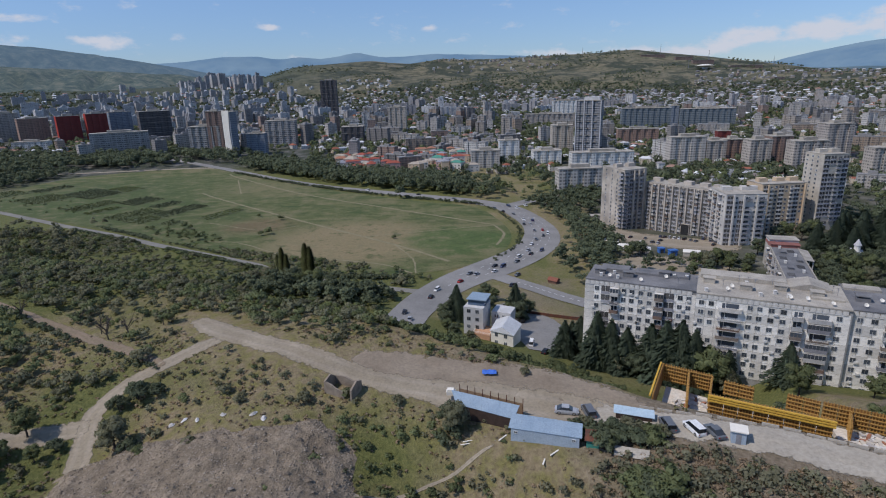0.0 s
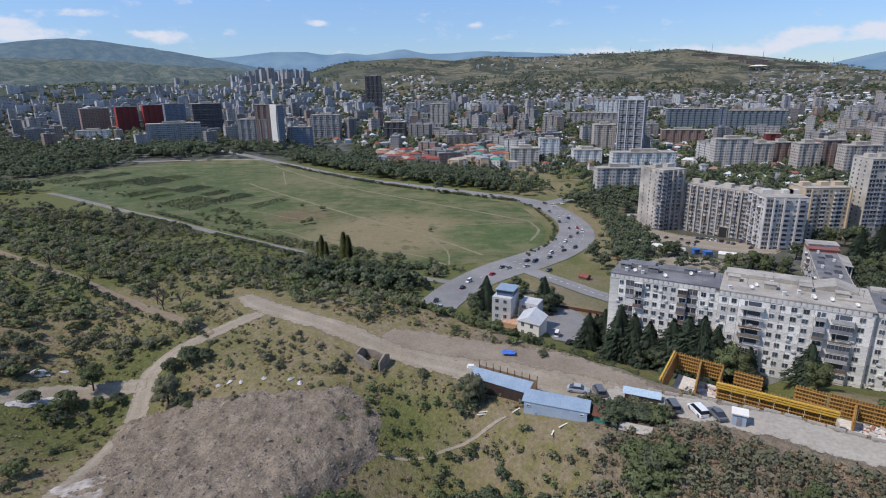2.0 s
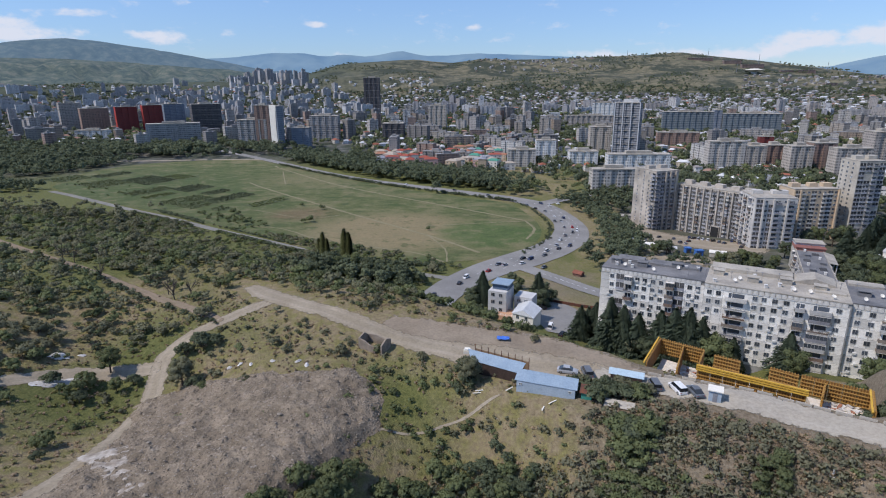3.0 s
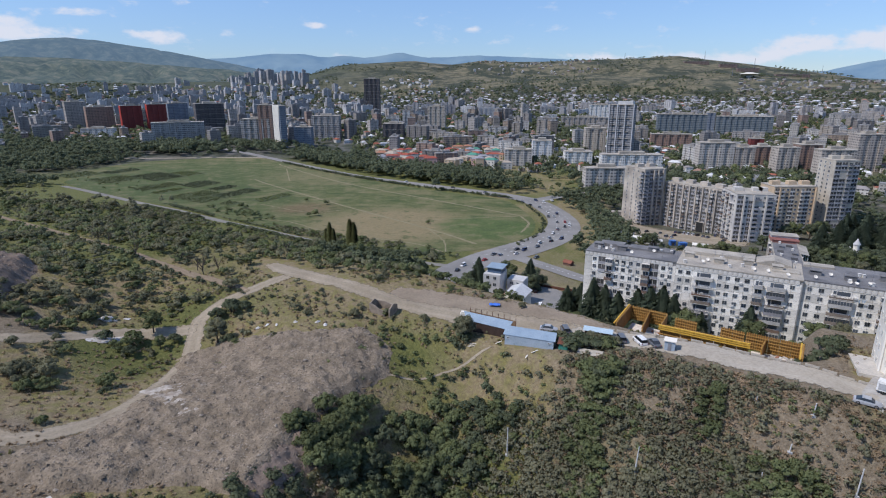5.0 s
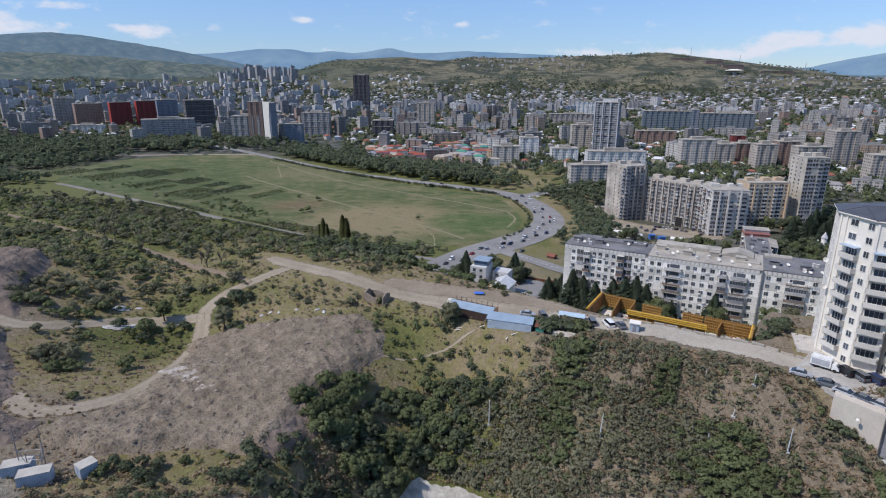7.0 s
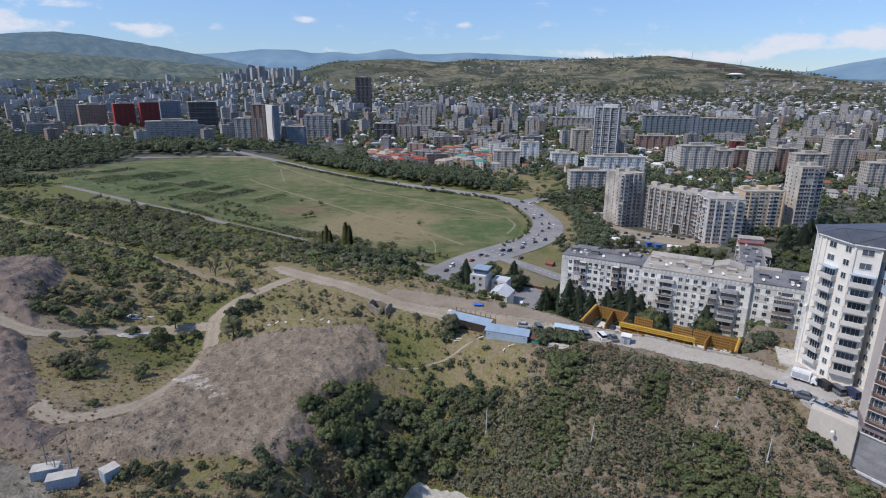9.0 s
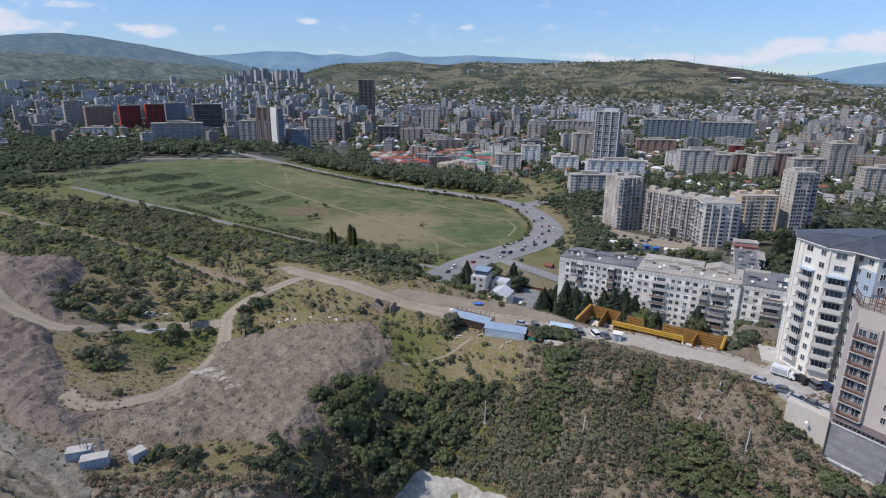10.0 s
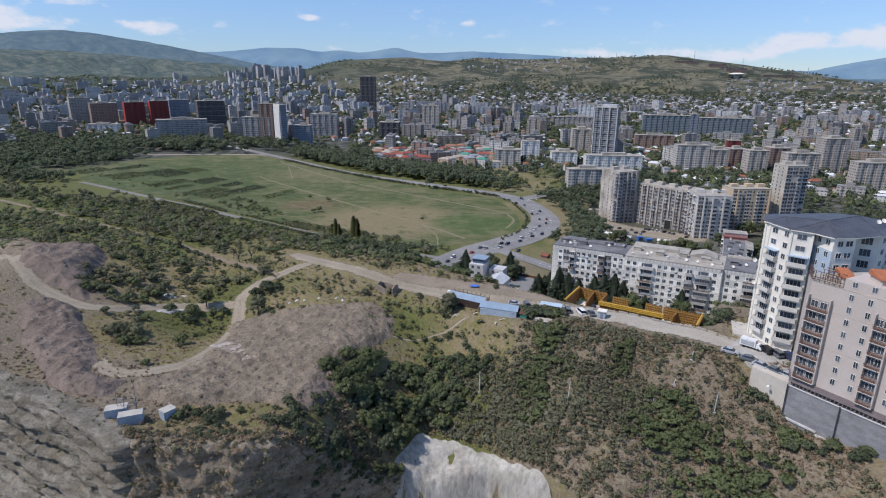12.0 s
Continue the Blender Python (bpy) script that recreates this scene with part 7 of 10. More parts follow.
# middle of each plot, length of its rows, width across them, kind of crop, spacing of the rows
for x, y, l, w, kind, gap in ((-419, 561, 40, 60, 0, 3.2), (-490, 595, 46, 26, 0, 4.0), (-452, 534, 42, 48, 1, 4.5), (-375, 500, 48, 26, 1, 3.5), (-348, 477, 35, 14, 2, 3.0), (-342, 521, 36, 32, 0, 3.2), (-305, 503, 30, 17, 0, 2.8),
                              (-276, 477, 50, 22, 0, 3.0), (-287, 439, 28, 24, 1, 3.4), (-232, 461, 44, 17, 2, 5.5), (-310, 460, 44, 28, 1, 4.0), (-257, 427, 16, 18, 1, 4.0), (-520, 560, 40, 40, 1, 5.0), (-400, 590, 26, 40, 2, 5.5)):
    c = Vector((x, y))
    a, b = c - ROW_WAY * l / 2, c + ROW_WAY * l / 2
    bed = part("garden_plot", ribbon([tuple(a), tuple(c), tuple(b)], w, 0.3, 5, 0.9, 3, seed=int(l)), M_CROP)
    tagged(bed, "dark green vegetable plot in rows on the field", "garden plot", "garden plots")
    for i in range(int(w / gap)):
        for j in range(int(l / 2.2)):
            if pr.uniform() < 0.12:
                continue
            q = c + PLOT_WAY * (gap * (i + 0.5) - w / 2) + ROW_WAY * (2.2 * (j + 0.5) - l / 2 + pr.normal() * 0.3)
            crops[kind].append((q.x + pr.normal() * 0.2, q.y, pr.uniform(1.0, 1.7), pr.uniform(0, 6.3), pr.integers(3)))
strew("garden_crops", "dark green rows of crops on the plots", "crops", small, crops[0], M_LEAF_DARK)
strew("garden_crops", "green rows of crops on the plots", "crops", small, crops[1], M_LEAF)
strew("garden_crops", "fresh green rows of crops on the plots", "crops", small, crops[2], M_LEAF_LIGHT)
strew("field_shrubs", "scattered small shrubs on the field", "shrubs", light_bush, spots_in(46, -225, 385, 46, 12, -0.5, 0.6, 1.5) + spots_in(26, -420, 500, 100, 22, -0.5, 0.6, 1.4) + [(-71.5, 379, 1.6, 1, 0), (-164, 390, 2.9, 1, 0), (-168, 386, 2.0, 1, 1), (-195, 449, 1.8, 1, 0), (-173, 438, 2.2, 0, 1), (-236, 408, 2.8, 1, 0), (-230, 405, 2.0, 1, 1), (-207, 373, 2.8, 0, 1), (-214, 380, 2.4, 1, 2), (-238, 392, 1.9, 0, 0), (-219, 372, 1.8, 0, 2)], M_LEAF)


# ---- the city ----
def paned(name, tones, glass_tone=(0.05, 0.06, 0.075), across=3.0, storey=3.0, share=0.55):
    """Walls of far buildings: storeys and bays of windows at real size, each building in its own tone."""
    m, nodes, links, p = shader(name, 0.8)
    geo = nodes.new("ShaderNodeNewGeometry")
    r = nodes.new("ShaderNodeValToRGB")
    r.color_ramp.interpolation = "CONSTANT"
    while len(r.color_ramp.elements) < len(tones):
        r.color_ramp.elements.new(0.5)
    for k, (e, c) in enumerate(zip(r.color_ramp.elements, tones)):
        e.position, e.color = k / len(tones), (*c, 1)
    info = nodes.new("ShaderNodeObjectInfo")
    own = nodes.new("ShaderNodeMath")
    own.operation = "FRACT"
    both = nodes.new("ShaderNodeMath")
    links.new(geo.outputs["Random Per Island"], both.inputs[0])
    links.new(info.outputs["Random"], both.inputs[1])
    links.new(both.outputs[0], own.inputs[0])
    links.new(own.outputs[0], r.inputs[0])
    uv = nodes.new("ShaderNodeUVMap")
    sep = nodes.new("ShaderNodeSeparateXYZ")
    links.new(uv.outputs[0], sep.inputs[0])

    def bars(value, period, lo, hi):
        d = nodes.new("ShaderNodeMath")
        d.operation = "DIVIDE"
        links.new(value, d.inputs[0])
        d.inputs[1].default_value = period
        fr = nodes.new("ShaderNodeMath")
        fr.operation = "FRACT"
        links.new(d.outputs[0], fr.inputs[0])
        a = nodes.new("ShaderNodeMath")
        a.operation = "GREATER_THAN"
        links.new(fr.outputs[0], a.inputs[0])
        a.inputs[1].default_value = lo
        b = nodes.new("ShaderNodeMath")
        b.operation = "LESS_THAN"
        links.new(fr.outputs[0], b.inputs[0])
        b.inputs[1].default_value = hi
        c = nodes.new("ShaderNodeMath")
        c.operation = "MULTIPLY"
        links.new(a.outputs[0], c.inputs[0])
        links.new(b.outputs[0], c.inputs[1])
        return c.outputs[0]

    c = nodes.new("ShaderNodeMath")
    c.operation = "MULTIPLY"
    links.new(bars(sep.outputs["X"], across, 0.5 - share / 2, 0.5 + share / 2), c.inputs[0])
    links.new(bars(sep.outputs["Y"], storey, 0.25, 0.75), c.inputs[1])
    up = nodes.new("ShaderNodeSeparateXYZ")
    links.new(geo.outputs["Normal"], up.inputs[0])
    wall = nodes.new("ShaderNodeMath")
    wall.operation = "LESS_THAN"
    links.new(up.outputs["Z"], wall.inputs[0])
    wall.inputs[1].default_value = 0.3
    k = nodes.new("ShaderNodeMath")
    k.operation = "MULTIPLY"
    links.new(c.outputs[0], k.inputs[0])
    links.new(wall.outputs[0], k.inputs[1])
    # every window differs: curtains, open sashes, closed-in loggias
    cell = nodes.new("ShaderNodeVectorMath")
    cell.operation = "SNAP"
    links.new(uv.outputs[0], cell.inputs[0])
    cell.inputs[1].default_value = (across, storey, 1)
    chance = nodes.new("ShaderNodeTexWhiteNoise")
    chance.noise_dimensions = "3D"
    links.new(cell.outputs[0], chance.inputs["Vector"])
    shut = ranged(nodes, links, chance.outputs["Value"], 0, 1, 0.35, 1.0)
    k2 = nodes.new("ShaderNodeMath")
    k2.operation = "MULTIPLY"
    links.new(k.outputs[0], k2.inputs[0])
    links.new(shut, k2.inputs[1])
    soil = ramp(nodes, links, noise_node(nodes, links, 0.12, 5, 0.7), [(0.3, (0.66, 0.65, 0.64)), (0.65, (1.04, 1.04, 1.03))])
    col = mixed(nodes, links, 0.7, r.outputs[0], soil, "MULTIPLY")
    col = mixed(nodes, links, k2.outputs[0], col, glass_tone)
    links.new(col, p.inputs["Base Color"])
    return m


def bays(l, d, step=5.5, deep=1.3):
    """Plan of a block whose long sides step in and out with stacks of loggias."""
    n = max(3, int(l / step)) // 2 * 2 + 1
    w = l / n
    front = []
    for k in range(n):
        y = -d / 2 + (deep if k % 2 else 0)
        front += [(-l / 2 + w * k, y), (-l / 2 + w * (k + 1), y)]
    return front + [(-a, -b) for a, b in front]


def city_mesh(name, label, category, boxes, mats, kind="stuff"):
    """Many far buildings in one mesh; a box is x, y, base, length, depth, height, turn, roof height. Walls carry lengths and heights in metres as coordinates."""
    co, faces, uvs, index = [], [], [], []
    for x, y, z, l, d, h, turn, rh in boxes:
        c, s = math.cos(turn), math.sin(turn)
        n = len(co)
        plan = [(-l / 2, -d / 2), (l / 2, -d / 2), (l / 2, d / 2), (-l / 2, d / 2)]
        if rh <= 0:
            plan = bays(l, d)
        sides = len(plan)
        world = [(x + a * c - b * s, y + a * s + b * c) for a, b in plan]
        co += [(*q, z - 6) for q in world] + [(*q, z + h) for q in world]
        run = 0.0
        for k in range(sides):
            side = math.dist(plan[k], plan[(k + 1) % sides])
            faces.append((n + k, n + (k + 1) % sides, n + sides + (k + 1) % sides, n + sides + k))
            uvs += [(run, -6), (run + side, -6), (run + side, h), (run, h)]
            run += side
            index.append(0)
        if rh <= 0:
            faces.append(tuple(range(n + sides, n + 2 * sides)))
            uvs += [(0, 0)] * sides
            index.append(1)
            if kind == "stuff" and h > 12:
                # stair and lift heads
                m = len(co)
                for k in (-0.22, 0.2):
                    if k > 0 and l < 26:
                        continue
                    m = len(co)
                    box = [(l * k - 2.6, -1.8), (l * k + 2.6, -1.8), (l * k + 2.6, 2.2), (l * k - 2.6, 2.2)]
                    at_roof = [(x + a * c - b * s, y + a * s + b * c) for a, b in box]
                    co += [(*q, z + h - 0.2) for q in at_roof] + [(*q, z + h + 2.8) for q in at_roof]
                    for j in range(4):
                        faces.append((m + j, m + (j + 1) % 4, m + 4 + (j + 1) % 4, m + 4 + j))
                        uvs += [(0, 0)] * 4
                        index.append(1)
                    faces.append((m + 4, m + 5, m + 6, m + 7))
                    uvs += [(0, 0)] * 4
                    index.append(1)
        else:
            e = 0.12
            n2 = len(co)
            eave = [(x + a * (1 + e) * c - b * (1 + e) * s, y + a * (1 + e) * s + b * (1 + e) * c) for a, b in plan]
            r0, r1 = (x - l * 0.28 * c, y - l * 0.28 * s), (x + l * 0.28 * c, y + l * 0.28 * s)
            co += [(*q, z + h - 0.1) for q in eave] + [(*r0, z + h + rh), (*r1, z + h + rh)]
            for f in ((n2, n2 + 1, n2 + 5, n2 + 4), (n2 + 1, n2 + 2, n2 + 5), (n2 + 2, n2 + 3, n2 + 4, n2 + 5), (n2 + 3, n2, n2 + 4)):
                faces.append(f)
                uvs += [(0, 0)] * len(f)
                index.append(1)
    me = bpy.data.meshes.new(name)
    me.from_pydata(co, [], faces)
    for m in mats:
        me.materials.append(m)
    me.polygons.foreach_set("material_index", np.array(index, np.int32))
    layer = me.uv_layers.new(name="UVMap")
    layer.data.foreach_set("uv", np.array(uvs, np.float32).ravel())
    me.update()
    return tagged(new(name, me), label, category, kind=kind)


M_CITY = paned("city walls", [(0.37, 0.33, 0.285), (0.30, 0.27, 0.235), (0.45, 0.42, 0.38), (0.23, 0.21, 0.195), (0.36, 0.285, 0.22), (0.40, 0.37, 0.34), (0.27, 0.255, 0.24), (0.55, 0.53, 0.50), (0.33, 0.235, 0.19)], (0.07, 0.07, 0.075), share=0.62)
# wall and pane tones lifted: the haze of distance is put into the colour
M_CITY_FAR = paned("haze-paled far walls", [(0.42, 0.41, 0.40), (0.50, 0.49, 0.48), (0.36, 0.35, 0.345), (0.57, 0.56, 0.55), (0.42, 0.38, 0.345), (0.32, 0.31, 0.31)], (0.14, 0.14, 0.15))
M_CITY2 = paned("house walls", [(0.62, 0.60, 0.56), (0.50, 0.46, 0.40), (0.70, 0.69, 0.66), (0.40, 0.36, 0.32), (0.55, 0.48, 0.38), (0.60, 0.60, 0.60)], (0.12, 0.115, 0.11), across=3.5, share=0.4)
M_ROOFS = islands("city roofs", [(0.30, 0.30, 0.31), (0.22, 0.22, 0.23), (0.40, 0.40, 0.40), (0.26, 0.25, 0.24), (0.50, 0.50, 0.50), (0.16, 0.16, 0.17)])
M_HOUSEROOFS = islands("house roofs", [(0.50, 0.50, 0.51), (0.30, 0.11, 0.07), (0.64, 0.64, 0.65), (0.28, 0.26, 0.25), (0.33, 0.20, 0.15), (0.44, 0.45, 0.47), (0.72, 0.72, 0.72), (0.24, 0.20, 0.18), (0.58, 0.58, 0.58)])
rng = np.random.default_rng(23)
TAKEN = [(92, 440, 40), (125, 415, 45), (160, 395, 40), (190, 400, 40), (222, 415, 32), (130, 650, 60)]


SEEN = []


def hides(x, y, l, top):
    """Whether a building of that length and top height would stand before one that stands out."""
    az, r = math.atan2(x, y), math.hypot(x, y)
    half = 0.5 * l / r
    return any(a0 - half < az < a1 + half and r < rr and 103 - (103 - top) * rr / r > limit for a0, a1, rr, limit in SEEN)


CELLS = {}


def take(x, y, r):
    """Marks a round plot as built over."""
    for i in range(int((x - r) // 60), int((x + r) // 60) + 1):
        for j in range(int((y - r) // 60), int((y + r) // 60) + 1):
            CELLS.setdefault((i, j), []).append((x, y, r))


def free(x, y, r):
    """Whether a round plot is still open ground."""
    r0 = max(r, 0)
    for i in range(int((x - r0) // 60), int((x + r0) // 60) + 1):
        for j in range(int((y - r0) // 60), int((y + r0) // 60) + 1):
            if any((x - a) ** 2 + (y - b) ** 2 <= max(r + c, 0) ** 2 for a, b, c in CELLS.get((i, j), ())):
                return False
    return True


for plot in TAKEN:
    take(*plot)


# buildings that stand out: left foot, right foot, height
M_REDBLOCK = paned("dark red cladding", [(0.20, 0.045, 0.04)], (0.10, 0.04, 0.04), 2.4, 3.2, 0.5)
# flank red is brighter than the front's, its sunlight put into the colour
M_REDFLANK_LIT = mottled("red cladding", (0.40, 0.055, 0.042), (0.33, 0.048, 0.038), 0.1, 0.5, grit=0.25)
M_DARKBLOCK = paned("unfinished dark frame", [(0.12, 0.11, 0.11)], (0.035, 0.035, 0.04), 3.5, 3.2, 0.7)
M_FRAMES = paned("bare concrete frame", [(0.40, 0.38, 0.36)], (0.06, 0.06, 0.065), 4.0, 3.2, 0.72)
M_BLUEGLASS = paned("blue glass front", [(0.23, 0.25, 0.28)], (0.06, 0.09, 0.14), 1.8, 3.2, 0.7)
M_WHITEBLOCK = paned("white office wall", [(0.68, 0.67, 0.64)], (0.10, 0.11, 0.12), 3.0, 3.4, 0.5)
M_GREYTOWER = paned("grey banded tower", [(0.30, 0.30, 0.31)], (0.05, 0.06, 0.075), 9.0, 3.1, 0.9)
M_BROWNBLOCK = paned("brown brick block", [(0.33, 0.22, 0.17)], (0.06, 0.06, 0.065), 3.2, 3.0, 0.5)
M_DARKGLASS = paned("long dark glass block", [(0.20, 0.225, 0.24)], (0.065, 0.085, 0.10), 1.2, 3.3, 0.96)
M_PALEBLOCK = paned("weathered beige block", [(0.46, 0.41, 0.355), (0.52, 0.48, 0.43), (0.40, 0.36, 0.32), (0.50, 0.44, 0.37)], (0.07, 0.07, 0.075), 3.2, 3.0, 0.6)


def landmark(label, x0, y0, x1, y1, h, deep, mat, roof=None, turn=0.0, crown=True):
    """One far building: body with its storeys of windows, roof slab, plant room, plinth."""
    a, b = Vector((x0, y0)), Vector((x1, y1))
    d, l = (b - a).normalized(), (b - a).length
    c = (a + b) / 2 + Vector((-d.y, d.x)) * deep / 2
    ang = math.atan2(d.y, d.x) + turn
    z = min(gz(*a), gz(*b), gz(*c))
    take(c.x, c.y, max(l, deep) * 0.62)
    SEEN.append((math.atan2(a.x, a.y), math.atan2(b.x, b.y), min(a.length, b.length), z + h * 0.25))
    t = thing("city_building", label, "building", Matrix.Translation((c.x, c.y, z)) @ Matrix.Rotation(ang, 4, "Z"), "city landmarks")
    body = city_mesh("wall", "", "", [(0, 0, 0, l, deep, h, 0, 0)], [mat, M_ROOFS], "")
    body.parent = t
    part("roof", Shape().box(-l / 2 - 0.3, -deep / 2 - 0.3, h, l / 2 + 0.3, deep / 2 + 0.3, h + 0.9), roof or M_PALEROOF, t)
    if crown:
        part("plant_room", Shape().box(-l * 0.2, -deep * 0.2, h + 0.9, l * 0.22, deep * 0.25, h + 4.0), roof or M_PALEROOF, t)
    # ledges that mark the storeys
    if mat in (M_FRAMES, M_DARKBLOCK, M_GREYTOWER):
        for k in range(2, int(h / 9.3)):
            part("ledge", cached(("ledge", l, deep), lambda: Shape().box(-l / 2 - 0.35, -deep / 2 - 0.35, 0, l / 2 + 0.35, deep / 2 + 0.35, 0.35).mesh("ledge", M_PALEROOF)), None, t, m=Matrix.Translation((0, 0, k * 9.3)))
    return t


for row in (("dark red clad apartment tower", -805, 1010, -768, 1019, 49.2, 11, M_REDBLOCK, None, 0.66), ("second red-clad apartment tower", -768, 1037.7, -733, 1047, 51.2, 11, M_REDBLOCK, None, 0.66), ("grey glass block with red edge", -778, 1115, -738, 1125, 47.6, 20, M_BLUEGLASS, None, 0.6),
            ("dark unfinished concrete tower", -654.5, 1020.4, -603, 1030.9, 57, 28, M_DARKBLOCK, None, 0.5), ("bare concrete frame under construction", -631.9, 858.7, -551.5, 873, 35.7, 20, M_FRAMES, None, 0.35), ("pale slim concrete apartment tower", -939.9, 1020, -903, 1031, 51.5, 20, M_PALEBLOCK, None, 0.6),
            ("brownish pink office tower block", -869.8, 992.4, -823, 1005, 45.8, 20, M_BROWNBLOCK, None, 0.6), ("low white hall before the woods", -816, 914, -762, 928, 14.9, 18, M_WHITEBLOCK), ("brown concrete block behind the white tower", -454, 888, -431, 892, 65, 16, M_BROWNBLOCK)):
    built = landmark(*row)
    if row[7] is M_REDBLOCK:
        wide_half = math.dist(row[1:3], row[3:5]) / 2
        part("flank", Shape().box(-wide_half - 0.5, -5.6, 0, -wide_half - 0.02, 5.6, row[5] + 0.4), M_REDFLANK_LIT, built, "red side wall toned brighter as sunlit")
for row in (("bare concrete frames beside the tower", -484, 884, -436, 891, 42, 20, M_FRAMES), ("blue glass fronted office block", -384.7, 871, -357, 875, 32, 18, M_BLUEGLASS), ("grey stepped raw concrete block", -388, 957.7, -339, 964, 43.5, 20, M_FRAMES),
            ("tall dark unfinished tower block", -465.6, 1552.6, -424, 1559.4, 89.5, 30, M_DARKBLOCK), ("pale grey concrete apartment tower", -210.6, 1137.8, -175.4, 1140, 50.6, 24, M_PALEBLOCK), ("dark square concrete block", -265.6, 988, -228.5, 991.7, 29.4, 24, M_DARKBLOCK),
            ("long dark glass institute block", 244.7, 1167.8, 336, 1162, 36, 18, M_DARKGLASS), ("glass stair shaft of the long block", 335.8, 1161, 349.6, 1160, 39, 20, M_BLUEGLASS), ("long dark glass institute block, second wing", 350, 1153, 448.5, 1143, 33, 18, M_DARKGLASS)):
    landmark(*row)
for row in (("grey stepped concrete apartment block", 81.7, 864.5, 112, 865.8, 37.6, 24, M_PALEBLOCK), ("white block behind the tower", 134, 1406, 192, 1402, 36, 20, M_WHITEBLOCK), ("long low grey concrete block", 64, 1291, 171, 1288, 18, 16, M_PALEBLOCK), ("long white three-storey office building", 88.8, 697.9, 162, 704.6, 18, 18, M_WHITEBLOCK),
            ("white terraced hotel building", 46, 733, 81, 736, 17, 22, M_WHITEBLOCK), ("grey panel block with balconies", 204.4, 708.4, 246, 712, 33, 16, M_PALEBLOCK), ("beige concrete panel apartment block", 247, 712.2, 270.4, 714.4, 27.6, 18, M_PALEBLOCK), ("brown concrete panel apartment block", 279, 738.6, 301.3, 740.6, 26.4, 18, M_BROWNBLOCK),
            ("beige apartment block with balconies", 279.7, 672.8, 303.5, 675, 32, 18, M_PALEBLOCK), ("brick-red concrete panel block", 312.6, 696.4, 337, 698.7, 33.4, 18, M_BROWNBLOCK)):
    landmark(*row)
for row in (("beige panel block with loggias", 312.7, 645.6, 349, 649, 32.8, 16, M_PALEBLOCK), ("grey banded apartment tower", 388, 725, 418, 728, 43.7, 22, M_PALEBLOCK), ("small bright red roofed building", 328.9, 902.5, 348, 902.2, 19.6, 12, M_REDBLOCK), ("long salmon coloured apartment block", 195.7, 960.8, 259.8, 960.6, 19.6, 14, M_BROWNBLOCK),
            ("white building with layered terraces", 3.6, 761.7, 29.4, 763.9, 28, 18, M_WHITEBLOCK), ("weathered apartment block with red balconies", 55.8, 537.6, 96.4, 543.8, 23.8, 14, M_PALEBLOCK), ("unfinished villa with terraces", -31.2, 711, 3.6, 714, 21, 18, M_PALEBLOCK), ("grey panel block behind trees", 365, 600, 410, 602, 30, 16, M_PALEBLOCK)):
    landmark(*row)
# grey banded high-rise with corner piers
high = landmark("grey high-rise tower with dark window bands", 112.8, 818, 146, 821, 74, 22, M_GREYTOWER, None, -0.42)
for x in (-16.6, -5.5, 5.5, 16.6):
    part("pier", Shape().box(x - 0.6, -12.0, 0, x + 0.6, -10.9, 75), M_PALEGREY, high)
part("crown", Shape().box(-7, -6, 74.9, 14, 8, 79), M_PALEGREY, high, "white plant storey on the roof")
# slim white and blue tower
slim = landmark("slim tower, white side and blue glass front", -407, 848.5, -392, 851, 66.7, 13, M_BLUEGLASS, None, -0.55, False)
s = Shape()
rows_n = 10
edge = [(6.9 - 2.4 * math.sin(math.pi * k / rows_n), 69 * k / rows_n) for k in range(rows_n + 1)]
for (xa, za), (xb, zb) in zip(edge, edge[1:]):
    s.solid([(-7.8, -7.3, za), (xa, -7.3, za), (xb, -7.3, zb), (-7.8, -7.3, zb), (-7.8, -6.7, za), (xa, -6.7, za), (xb, -6.7, zb), (-7.8, -6.7, zb)], [(0, 1, 2, 3), (1, 5, 6, 2), (4, 0, 3, 7), (3, 2, 6, 7)])
part("fin", s, M_WHITE, slim, "white curved front wall")
part("fin", Shape().box(-8.3, -7.3, 0, -7.8, 6.5, 69), M_DARK, slim)

# the crowd of towers, slabs and houses
def in_city(x, y):
    r, az = math.hypot(x, y), math.degrees(math.atan2(x, y))
    if r < 560 or r > 3300 or y < 300:
        return False
    if az < -18 and r < 985 + (az + 18) * -1.2:
        return False
    if -18 <= az < 2 and r < 640 + 8 * (2 - az):
        return False
    if 2 <= az < 12 and r < 600:
        return False
    return True


def scatter(n, az0, az1, r0, r1, size, gap):
    out = []
    for _ in range(n * 6):
        az, r = radians(rng.uniform(az0, az1)), rng.uniform(r0, r1)
        x, y = r * math.sin(az), r * math.cos(az)
        l, d, h = size(r)
        if not in_city(x, y) or not free(x, y, gap * max(l, d) * 0.5) or hides(x, y, max(l, d), gz(x, y) + h):
            continue
        take(x, y, gap * max(l, d) * 0.5)
        turn = (rng.choice([0.75, 0.75 + math.pi / 2, 0.95]) if math.degrees(az) < -14 else rng.choice([0.15, 0.15 + math.pi / 2, -0.35, 1.2])) + rng.normal() * 0.12
        out.append((x, y, gz(x, y), l, d, h, turn))
        if len(out) == n:
            break
    return out


TOWER_SIZES = [(14, 12, 21), (16, 13, 27), (18, 13, 24), (14, 13, 33), (20, 12, 24), (16, 14, 36), (18, 14, 27), (12, 11, 18)]
SLAB_SIZES = [(30, 10, 15), (38, 11, 15), (48, 11, 18), (32, 11, 24), (40, 12, 27), (26, 11, 21), (54, 11, 15), (24, 10, 12)]


